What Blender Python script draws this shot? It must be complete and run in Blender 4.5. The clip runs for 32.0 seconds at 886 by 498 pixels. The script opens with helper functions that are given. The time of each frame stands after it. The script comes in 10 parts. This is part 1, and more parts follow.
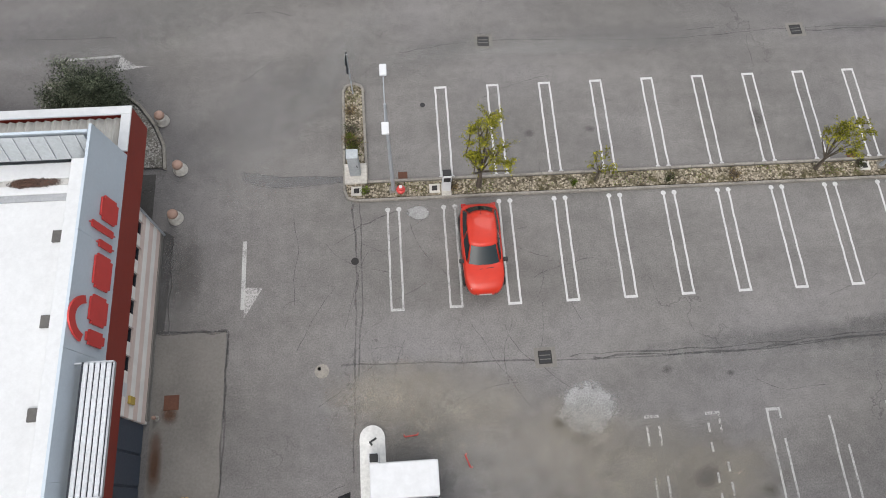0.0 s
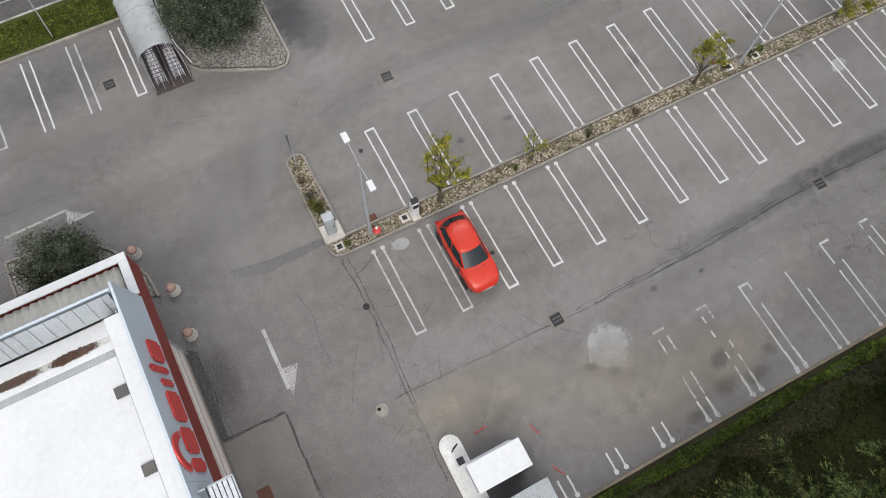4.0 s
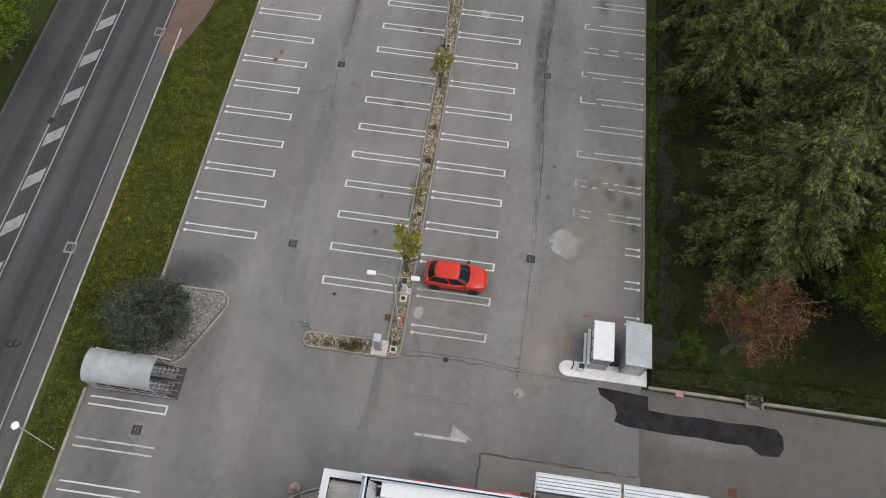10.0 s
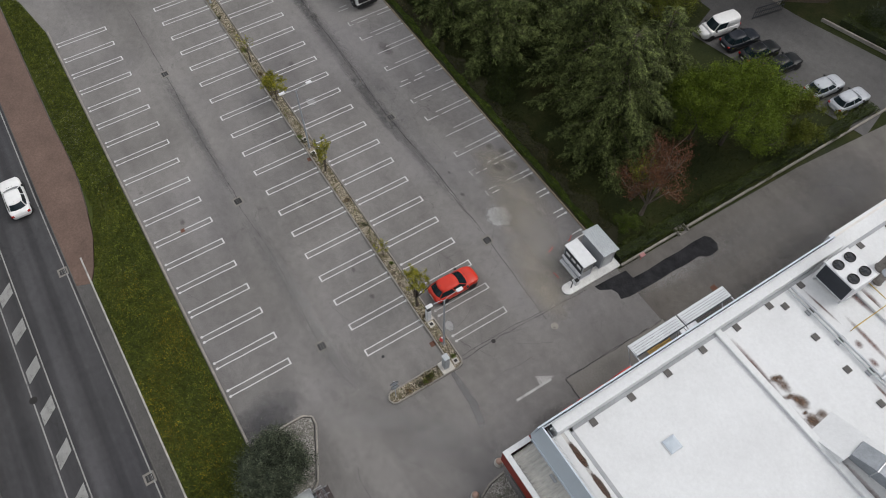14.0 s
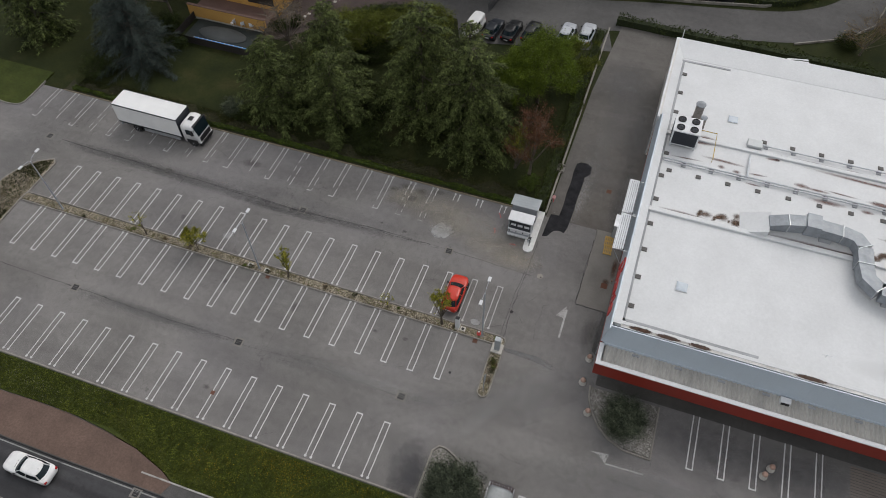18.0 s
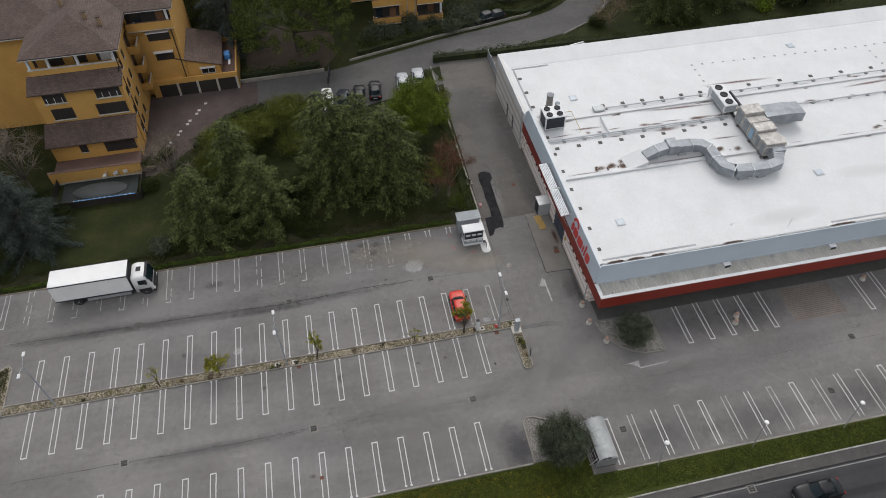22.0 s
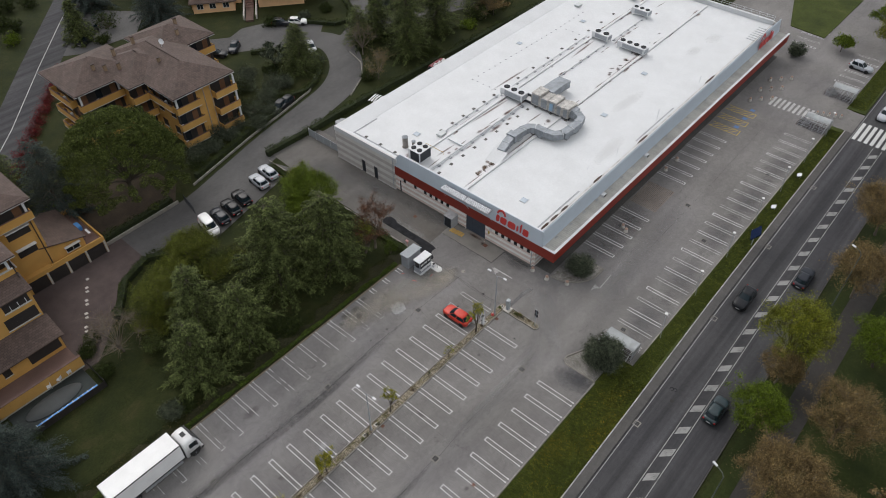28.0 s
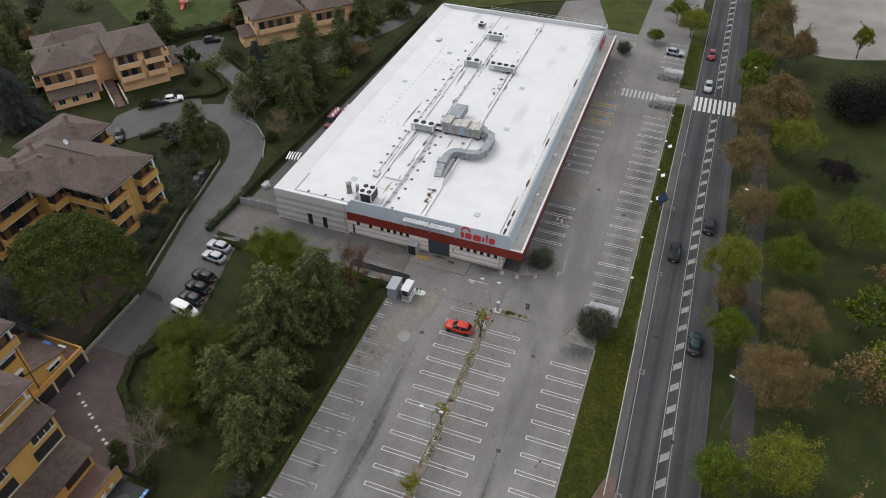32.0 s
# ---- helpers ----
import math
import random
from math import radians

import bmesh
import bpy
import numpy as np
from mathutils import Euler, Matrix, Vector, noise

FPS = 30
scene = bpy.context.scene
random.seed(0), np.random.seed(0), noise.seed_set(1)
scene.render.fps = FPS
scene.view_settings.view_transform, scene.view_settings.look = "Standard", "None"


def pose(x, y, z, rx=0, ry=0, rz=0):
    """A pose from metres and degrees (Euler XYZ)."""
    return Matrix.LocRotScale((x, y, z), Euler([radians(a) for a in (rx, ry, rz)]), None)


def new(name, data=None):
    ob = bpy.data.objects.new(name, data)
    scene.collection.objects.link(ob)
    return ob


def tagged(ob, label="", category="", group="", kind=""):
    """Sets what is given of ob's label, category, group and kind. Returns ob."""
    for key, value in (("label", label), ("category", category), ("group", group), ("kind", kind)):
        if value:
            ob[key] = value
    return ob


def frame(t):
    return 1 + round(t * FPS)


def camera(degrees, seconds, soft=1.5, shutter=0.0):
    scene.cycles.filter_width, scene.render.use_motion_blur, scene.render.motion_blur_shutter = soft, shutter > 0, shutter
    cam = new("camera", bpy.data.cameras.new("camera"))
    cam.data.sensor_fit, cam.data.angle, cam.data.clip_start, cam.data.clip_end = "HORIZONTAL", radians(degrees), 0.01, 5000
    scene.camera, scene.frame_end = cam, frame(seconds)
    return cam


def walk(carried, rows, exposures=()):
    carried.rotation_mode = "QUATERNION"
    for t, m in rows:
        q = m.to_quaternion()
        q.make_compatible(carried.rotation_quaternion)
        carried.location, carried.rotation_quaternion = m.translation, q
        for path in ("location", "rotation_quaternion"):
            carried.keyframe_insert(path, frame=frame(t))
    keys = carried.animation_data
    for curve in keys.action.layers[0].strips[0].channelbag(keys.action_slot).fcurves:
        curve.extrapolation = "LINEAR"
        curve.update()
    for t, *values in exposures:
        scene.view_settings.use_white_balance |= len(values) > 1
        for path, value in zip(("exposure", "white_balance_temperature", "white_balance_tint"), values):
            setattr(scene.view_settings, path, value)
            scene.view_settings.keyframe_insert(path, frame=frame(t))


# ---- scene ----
SKY, SUN = 0.3, 1.2
EXPOSURES = [(0.0, -0.33), (3.0, -0.33), (6.0, -0.26), (7.0, -0.19), (8.0, -0.22), (9.0, -0.39), (11.0, -0.54), (13.0, -0.62), (16.5, -0.96), (19.0, -0.95), (21.0, -0.83), (23.0, -0.71), (25.0, -0.74), (28.0, -0.73), (32.0, -0.6)]
cam = camera(63.96, 32.0, soft=0.95)
PATH = [
    (0.0, 0.79, -8.40, 28.95, 21.00, -1.14, -3.75),
    (0.5, 0.39, -8.46, 29.24, 21.07, -1.16, -5.47),
    (1.0, -0.07, -8.45, 29.60, 21.08, -1.21, -7.32),
    (1.5, -0.62, -8.36, 29.92, 21.09, -1.30, -9.72),
    (2.0, -1.26, -8.26, 30.17, 21.16, -1.35, -13.23),
    (2.5, -1.87, -8.09, 30.50, 21.22, -1.37, -17.64),
    (3.0, -2.50, -7.91, 31.05, 21.20, -1.46, -21.50),
    (3.5, -3.11, -7.76, 31.70, 21.23, -1.51, -24.49),
    (5.5, -6.30, -6.47, 34.73, 21.79, -1.67, -39.13),
    (6.0, -7.25, -6.06, 35.51, 22.15, -1.64, -43.48),
    (6.5, -8.29, -5.51, 36.33, 22.61, -1.77, -47.70),
    (7.0, -9.34, -4.79, 37.14, 23.14, -1.84, -52.26),
    (7.5, -10.31, -3.87, 38.02, 23.55, -1.88, -57.26),
    (8.0, -11.38, -2.95, 38.87, 24.32, -1.85, -62.31),
    (8.5, -12.57, -1.92, 39.66, 25.26, -1.86, -67.37),
    (9.0, -13.62, -0.89, 40.51, 25.96, -1.69, -72.32),
    (9.5, -14.76, 0.33, 41.33, 26.66, -1.61, -77.29),
    (10.0, -15.81, 1.62, 42.18, 27.26, -1.48, -82.16),
    (10.5, -16.63, 3.03, 43.08, 27.76, -1.23, -86.97),
    (11.0, -17.25, 4.70, 44.06, 28.16, -1.07, -92.02),
    (11.5, -17.77, 6.56, 44.96, 28.64, -0.92, -97.21),
    (12.0, -18.16, 8.62, 45.76, 29.17, -0.80, -102.51),
    (12.5, -18.37, 10.72, 46.65, 29.70, -0.65, -107.59),
    (13.0, -18.57, 12.92, 47.60, 30.35, -0.52, -112.60),
    (13.5, -18.67, 15.22, 48.47, 31.09, -0.39, -117.39),
    (14.0, -18.52, 17.61, 49.31, 31.78, -0.24, -122.20),
    (14.5, -18.16, 20.01, 50.13, 32.52, -0.04, -126.94),
    (16.5, -13.52, 29.63, 53.86, 34.62, 0.41, -146.33),
    (17.0, -11.71, 31.98, 54.62, 35.16, 0.45, -151.21),
    (17.5, -9.79, 34.27, 55.37, 35.80, 0.51, -155.96),
    (18.0, -7.68, 36.46, 56.17, 36.41, 0.52, -160.50),
    (18.5, -5.44, 38.58, 56.95, 37.09, 0.52, -164.83),
    (19.0, -3.04, 40.49, 57.73, 37.77, 0.53, -168.86),
    (19.5, -0.59, 42.31, 58.45, 38.56, 0.59, -172.76),
    (20.0, 2.23, 43.60, 59.50, 38.96, 0.54, -176.62),
    (20.5, 5.12, 44.89, 60.38, 39.58, 0.49, 179.62),
    (21.0, 8.09, 45.68, 61.37, 39.91, 0.48, 175.83),
    (21.5, 11.16, 46.42, 62.22, 40.38, 0.45, 172.06),
    (22.0, 14.24, 46.96, 63.02, 40.79, 0.41, 168.37),
    (22.5, 17.32, 47.34, 63.74, 41.25, 0.37, 164.81),
    (23.0, 20.41, 47.61, 64.33, 41.77, 0.37, 161.29),
    (23.5, 23.45, 47.62, 65.04, 42.16, 0.35, 157.88),
    (24.0, 26.40, 47.38, 65.79, 42.42, 0.37, 154.65),
    (24.5, 29.39, 46.94, 66.46, 42.70, 0.35, 151.55),
    (25.0, 32.33, 46.40, 67.04, 43.04, 0.36, 148.47),
    (25.5, 35.29, 45.73, 67.56, 43.48, 0.34, 145.43),
    (27.5, 46.79, 41.59, 69.96, 45.24, 0.27, 133.80),
    (28.0, 49.48, 40.06, 70.59, 45.58, 0.26, 130.95),
    (28.5, 52.13, 38.38, 71.17, 45.95, 0.27, 128.12),
    (29.0, 54.70, 36.67, 71.78, 46.35, 0.32, 125.33),
    (29.5, 57.07, 34.93, 72.36, 46.74, 0.34, 122.79),
    (30.0, 59.45, 32.97, 73.04, 47.12, 0.34, 120.19),
    (30.5, 61.66, 30.88, 73.67, 47.46, 0.33, 117.69),
    (31.0, 63.82, 28.76, 74.28, 47.80, 0.30, 115.23),
    (31.5, 65.84, 26.50, 74.96, 48.08, 0.25, 112.83),
    (32.0, 67.84, 24.11, 75.46, 48.39, 0.18, 110.44),
]
walk(cam, [(t, pose(x, y, z, rx, ry, rz)) for t, x, y, z, rx, ry, rz in PATH], EXPOSURES)

# ---- light: an overcast spring day ----
world = bpy.data.worlds.new("overcast_sky")
scene.world = world
world.use_nodes = True
wn, wl = world.node_tree.nodes, world.node_tree.links
wn.clear()
sky = wn.new("ShaderNodeTexSky")
sky.sky_type = "NISHITA"
sky.sun_disc = False
sky.sun_elevation, sky.sun_rotation = radians(52), radians(200)
sky.air_density, sky.dust_density, sky.ozone_density = 1.0, 4.0, 1.0
grey = wn.new("ShaderNodeHueSaturation")
grey.inputs["Saturation"].default_value = 0.3
wback = wn.new("ShaderNodeBackground")
wback.inputs["Strength"].default_value = SKY
wout = wn.new("ShaderNodeOutputWorld")
wl.new(sky.outputs["Color"], grey.inputs["Color"])
wl.new(grey.outputs["Color"], wback.inputs["Color"])
wl.new(wback.outputs["Background"], wout.inputs["Surface"])
sun_data = bpy.data.lights.new("sun", "SUN")
sun_data.energy, sun_data.angle, sun_data.color = SUN, radians(28), (1.0, 0.98, 0.96)
sun = new("sun", sun_data)
sun.matrix_world = pose(0, 0, 60, 38, 0, 160)


# ---- materials ----
def material(name):
    m = bpy.data.materials.new(name)
    m.use_nodes = True
    n, l = m.node_tree.nodes, m.node_tree.links
    return m, n, l, n["Principled BSDF"]


def noise_node(n, l, scale, detail=4.0, rough=0.6, coord=None, stretch=None):
    """A noise by the place in the world, in pieces per metre."""
    t = n.new("ShaderNodeTexNoise")
    t.inputs["Scale"].default_value, t.inputs["Detail"].default_value, t.inputs["Roughness"].default_value = scale, detail, rough
    if coord is None:
        coord = n.new("ShaderNodeNewGeometry").outputs["Position"]
    if stretch:
        mp = n.new("ShaderNodeMapping")
        mp.inputs["Scale"].default_value = stretch
        l.new(coord, mp.inputs["Vector"])
        coord = mp.outputs["Vector"]
    l.new(coord, t.inputs["Vector"])
    return t.outputs["Fac"]


def ramp(n, l, fac, stops):
    r = n.new("ShaderNodeValToRGB")
    while len(r.color_ramp.elements) < len(stops):
        r.color_ramp.elements.new(0.5)
    for e, (p, c) in zip(r.color_ramp.elements, stops):
        e.position, e.color = p, (*c, 1) if len(c) == 3 else c
    l.new(fac, r.inputs["Fac"])
    return r.outputs["Color"]


def mix(n, l, fac, a, b, mode="MIX"):
    x = n.new("ShaderNodeMix")
    x.data_type, x.blend_type = "RGBA", mode
    for v, s in ((fac, x.inputs[0]), (a, x.inputs[6]), (b, x.inputs[7])):
        if isinstance(v, (int, float)):
            s.default_value = v
        elif isinstance(v, tuple):
            s.default_value = (*v, 1)
        else:
            l.new(v, s)
    return x.outputs[2]


def bump(n, l, bsdf, fac, strength, distance):
    b = n.new("ShaderNodeBump")
    b.inputs["Strength"].default_value, b.inputs["Distance"].default_value = strength, distance
    l.new(fac, b.inputs["Height"])
    l.new(b.outputs["Normal"], bsdf.inputs["Normal"])


def k(c, f):
    return tuple(min(1.0, v * f) for v in c)


def surf(name, c, rough=0.7, metal=0.0, big=0.35, fine=9.0, vary=0.18, grain=0.12, relief=0.3, depth=0.01, stretch=None, spec=0.4):
    """A surface with slow stains and fine grain round one base colour."""
    m, n, l, b = material(name)
    slow = ramp(n, l, noise_node(n, l, big, 5, 0.62, stretch=stretch), [(0.3, k(c, 1 - vary)), (0.7, k(c, 1 + vary))])
    f = noise_node(n, l, fine, 3, 0.7, stretch=stretch)
    g = ramp(n, l, f, [(0.3, (1 - grain,) * 3), (0.7, (1 + grain,) * 3)])
    l.new(mix(n, l, 1.0, slow, g, "MULTIPLY"), b.inputs["Base Color"])
    b.inputs["Roughness"].default_value, b.inputs["Metallic"].default_value = rough, metal
    b.inputs["Specular IOR Level"].default_value = spec
    if relief:
        bump(n, l, b, f, relief, depth)
    return m


def plain(name, c, rough=0.5, metal=0.0, coat=0.0, spec=0.5):
    m, n, l, b = material(name)
    f = noise_node(n, l, 3.0, 4)
    l.new(ramp(n, l, f, [(0.3, k(c, 0.93)), (0.7, k(c, 1.05))]), b.inputs["Base Color"])
    b.inputs["Roughness"].default_value, b.inputs["Metallic"].default_value = rough, metal
    b.inputs["Coat Weight"].default_value = coat
    b.inputs["Coat Roughness"].default_value = 0.06
    b.inputs["Specular IOR Level"].default_value = spec
    return m


def glass_dark(name, c=(0.02, 0.025, 0.03), rough=0.06, spec=0.6):
    m, n, l, b = material(name)
    b.inputs["Base Color"].default_value = (*c, 1)
    b.inputs["Roughness"].default_value = rough
    b.inputs["Specular IOR Level"].default_value = spec
    return m


def asphalt(name, dark, light, tint, scale=0.09, tracks=0.0):
    m, n, l, b = material(name)
    slow = noise_node(n, l, scale, 6, 0.6)
    lane = noise_node(n, l, 0.25, 4, 0.6, stretch=(0.18, 1.0, 1.0))
    c = mix(n, l, 0.5, ramp(n, l, slow, [(0.36, dark), (0.64, light)]), ramp(n, l, lane, [(0.35, dark), (0.68, light)]))
    c = mix(n, l, ramp(n, l, noise_node(n, l, 0.05, 3), [(0.45, (0,) * 3), (0.62, (1,) * 3)]), c, mix(n, l, 1.0, c, tint, "MULTIPLY"))
    spots = ramp(n, l, noise_node(n, l, 0.55, 6, 0.75), [(0.66, (1,) * 3), (0.74, (0.78, 0.77, 0.76))])
    c = mix(n, l, 1.0, c, spots, "MULTIPLY")
    fine = noise_node(n, l, 16.0, 3, 0.8)
    c = mix(n, l, 1.0, c, ramp(n, l, fine, [(0.28, (0.68,) * 3), (0.72, (1.34,) * 3)]), "MULTIPLY")
    mott = noise_node(n, l, 1.7, 8, 0.78)
    c = mix(n, l, 1.0, c, ramp(n, l, mott, [(0.3, (0.84,) * 3), (0.7, (1.16,) * 3)]), "MULTIPLY")
    if tracks:
        worn = noise_node(n, l, 1.0, 2, 0.6, stretch=(0.012, 0.8, 1.0))
        c = mix(n, l, 1.0, c, ramp(n, l, worn, [(0.35, (1 - tracks,) * 3), (0.65, (1 + tracks,) * 3)]), "MULTIPLY")
    v = n.new("ShaderNodeTexVoronoi")
    v.feature = "DISTANCE_TO_EDGE"
    v.inputs["Scale"].default_value = 0.11
    warp = n.new("ShaderNodeVectorMath")
    warp.operation = "MULTIPLY_ADD"
    nz = n.new("ShaderNodeTexNoise")
    nz.inputs["Scale"].default_value, nz.inputs["Detail"].default_value = 0.5, 6.0
    ge = n.new("ShaderNodeNewGeometry")
    l.new(ge.outputs["Position"], nz.inputs["Vector"])
    l.new(nz.outputs["Color"], warp.inputs[0])
    warp.inputs[1].default_value = (5, 5, 5)
    l.new(ge.outputs["Position"], warp.inputs[2])
    l.new(warp.outputs["Vector"], v.inputs["Vector"])
    crack = ramp(n, l, v.outputs["Distance"], [(0.0, (0.6,) * 3), (0.0025, (1,) * 3)])
    gate = ramp(n, l, noise_node(n, l, 0.13, 2), [(0.5, (0,) * 3), (0.58, (1,) * 3)])
    c = mix(n, l, gate, c, mix(n, l, 1.0, c, crack, "MULTIPLY"))
    l.new(c, b.inputs["Base Color"])
    b.inputs["Roughness"].default_value = 0.9
    b.inputs["Specular IOR Level"].default_value = 0.25
    bump(n, l, b, fine, 0.35, 0.01)
    return m


def stain(name, c, strength=0.8, size=1.2, rough=0.85, soft=True):
    """A thin film whose edge is torn by noise: stains, smears and worn paint. Object space runs from -1 to 1."""
    m, n, l, b = material(name)
    tone = ramp(n, l, noise_node(n, l, 1.5, 4), [(0.3, k(c, 0.85)), (0.7, k(c, 1.15))])
    l.new(mix(n, l, 1.0, tone, ramp(n, l, noise_node(n, l, 16.0, 3, 0.8), [(0.28, (0.62,) * 3), (0.72, (1.4,) * 3)]), "MULTIPLY"), b.inputs["Base Color"])
    b.inputs["Roughness"].default_value = rough
    b.inputs["Specular IOR Level"].default_value = 0.25
    tc = n.new("ShaderNodeTexCoord")
    ln = n.new("ShaderNodeVectorMath")
    ln.operation = "LENGTH"
    l.new(tc.outputs["Object"], ln.inputs[0])
    fall = n.new("ShaderNodeMapRange")
    fall.inputs["From Min"].default_value, fall.inputs["From Max"].default_value = 1.0, 0.25
    l.new(ln.outputs["Value"], fall.inputs["Value"])
    nz = mix(n, l, 0.3, noise_node(n, l, size, 6, 0.68), noise_node(n, l, 9.0, 4, 0.8))
    add = n.new("ShaderNodeMath")
    add.operation = "MULTIPLY_ADD"
    l.new(nz, add.inputs[0])
    add.inputs[1].default_value = 1.6
    l.new(fall.outputs["Result"], add.inputs[2])
    edge = n.new("ShaderNodeMapRange")
    edge.inputs["From Min"].default_value, edge.inputs["From Max"].default_value = (0.9, 1.9) if soft else (1.05, 1.25)
    edge.inputs["To Max"].default_value = strength
    l.new(add.outputs["Value"], edge.inputs["Value"])
    l.new(edge.outputs["Result"], b.inputs["Alpha"])
    return m


def worn_paint(name, c, keep, size=28.0, top=0.95):
    """Road paint of which traffic has left a share."""
    m, n, l, b = material(name)
    l.new(ramp(n, l, noise_node(n, l, 6.0, 4), [(0.3, k(c, 0.82)), (0.7, c)]), b.inputs["Base Color"])
    b.inputs["Roughness"].default_value = 0.75
    f = mix(n, l, 0.55, noise_node(n, l, 0.8, 5, 0.7), noise_node(n, l, size, 6, 0.8))
    a = n.new("ShaderNodeMapRange")
    a.inputs["From Min"].default_value, a.inputs["From Max"].default_value = 0.66 - keep * 0.5, 0.78 - keep * 0.4
    a.inputs["To Max"].default_value = top
    l.new(f, a.inputs["Value"])
    l.new(a.outputs["Result"], b.inputs["Alpha"])
    return m


def leaf(name, dark, light, rough=0.6, clump=0.7, low=0.72, deep=0.56, high=1.3):
    m, n, l, b = material(name)
    ge = n.new("ShaderNodeNewGeometry")
    c = ramp(n, l, ge.outputs["Random Per Island"], [(0.0, dark), (0.7, light), (1.0, k(light, 1.35))])
    # Noise mottles the colour; bright and dark clumps imitate lit tufts and shaded hollows.
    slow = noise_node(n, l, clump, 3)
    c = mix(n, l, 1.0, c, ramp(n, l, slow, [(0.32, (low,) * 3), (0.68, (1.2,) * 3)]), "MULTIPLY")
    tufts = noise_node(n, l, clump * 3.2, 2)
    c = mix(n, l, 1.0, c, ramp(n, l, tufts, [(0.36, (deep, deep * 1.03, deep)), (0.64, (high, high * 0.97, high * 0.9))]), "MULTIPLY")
    l.new(c, b.inputs["Base Color"])
    b.inputs["Roughness"].default_value = rough
    b.inputs["Specular IOR Level"].default_value = 0.08
    return m


def grass_mat(name, dark, mid, dry):
    m, n, l, b = material(name)
    a = noise_node(n, l, 0.22, 6, 0.65)
    f = noise_node(n, l, 5.0, 5, 0.8)
    c = ramp(n, l, a, [(0.3, dark), (0.55, mid), (0.75, dry)])
    c = mix(n, l, 1.0, c, ramp(n, l, f, [(0.25, (0.55,) * 3), (0.75, (1.45,) * 3)]), "MULTIPLY")
    c = mix(n, l, 1.0, c, ramp(n, l, noise_node(n, l, 22.0, 3, 0.8), [(0.25, (0.7,) * 3), (0.75, (1.3,) * 3)]), "MULTIPLY")
    l.new(c, b.inputs["Base Color"])
    b.inputs["Roughness"].default_value = 0.9
    b.inputs["Specular IOR Level"].default_value = 0.15
    bump(n, l, b, f, 0.8, 0.06)
    return m


def stony(name, dark, light, weed, scale):
    """Loose stones, each cell its own shade, with weeds and earth in patches."""
    m, n, l, b = material(name)
    v = n.new("ShaderNodeTexVoronoi")
    v.inputs["Scale"].default_value = scale
    ge = n.new("ShaderNodeNewGeometry")
    l.new(ge.outputs["Position"], v.inputs["Vector"])
    sep = n.new("ShaderNodeSeparateColor")
    l.new(v.outputs["Color"], sep.inputs[0])
    c = ramp(n, l, sep.outputs[0], [(0.1, dark), (0.9, light)])
    c = mix(n, l, 1.0, c, ramp(n, l, v.outputs["Distance"], [(0.3, (1.05,) * 3), (0.75, (0.6,) * 3)]), "MULTIPLY")
    p = noise_node(n, l, 1.6, 7, 0.72)
    c = mix(n, l, ramp(n, l, p, [(0.5, (0,) * 3), (0.62, (0.9,) * 3)]), c, weed)
    c = mix(n, l, 1.0, c, ramp(n, l, noise_node(n, l, 0.4, 4), [(0.3, (0.75,) * 3), (0.7, (1.2,) * 3)]), "MULTIPLY")
    l.new(c, b.inputs["Base Color"])
    b.inputs["Roughness"].default_value = 0.95
    b.inputs["Specular IOR Level"].default_value = 0.2
    bump(n, l, b, v.outputs["Distance"], 0.8, -0.04)
    return m


def striped_wall(name, a, bcol, pitch):
    """Concrete block courses in two pale shades, by height."""
    m, n, l, b = material(name)
    ge = n.new("ShaderNodeNewGeometry")
    sep = n.new("ShaderNodeSeparateXYZ")
    l.new(ge.outputs["Position"], sep.inputs[0])
    q = n.new("ShaderNodeMath")
    q.operation = "PINGPONG"
    l.new(sep.outputs["Z"], q.inputs[0])
    q.inputs[1].default_value = pitch
    d = n.new("ShaderNodeMath")
    d.operation = "DIVIDE"
    l.new(q.outputs["Value"], d.inputs[0])
    d.inputs[1].default_value = pitch
    c = ramp(n, l, d.outputs["Value"], [(0.46, a), (0.54, bcol)])
    f = noise_node(n, l, 0.9, 6, 0.7)
    c = mix(n, l, 1.0, c, ramp(n, l, f, [(0.3, (0.86,) * 3), (0.7, (1.04,) * 3)]), "MULTIPLY")
    l.new(c, b.inputs["Base Color"])
    b.inputs["Roughness"].default_value = 0.85
    bump(n, l, b, noise_node(n, l, 14, 3), 0.25, 0.01)
    return m


def tile_roof(name, dark, light):
    """Clay tiles whose courses follow the slope: ribs by the place, with mottled tiles."""
    m, n, l, b = material(name)
    tc = n.new("ShaderNodeTexCoord")
    br = n.new("ShaderNodeTexBrick")
    br.inputs["Scale"].default_value = 1.0
    br.inputs["Brick Width"].default_value, br.inputs["Row Height"].default_value = 0.42, 0.3
    br.inputs["Mortar Size"].default_value = 0.025
    br.inputs["Color1"].default_value, br.inputs["Color2"].default_value = (*dark, 1), (*light, 1)
    br.inputs["Mortar"].default_value = (*k(dark, 0.72), 1)
    l.new(tc.outputs["UV"], br.inputs["Vector"])
    f = noise_node(n, l, 0.5, 6, 0.7)
    c = mix(n, l, 1.0, br.outputs["Color"], ramp(n, l, f, [(0.3, (0.75,) * 3), (0.7, (1.2,) * 3)]), "MULTIPLY")
    l.new(c, b.inputs["Base Color"])
    b.inputs["Roughness"].default_value = 0.85
    bump(n, l, b, br.outputs["Fac"], 0.5, -0.04)
    return m


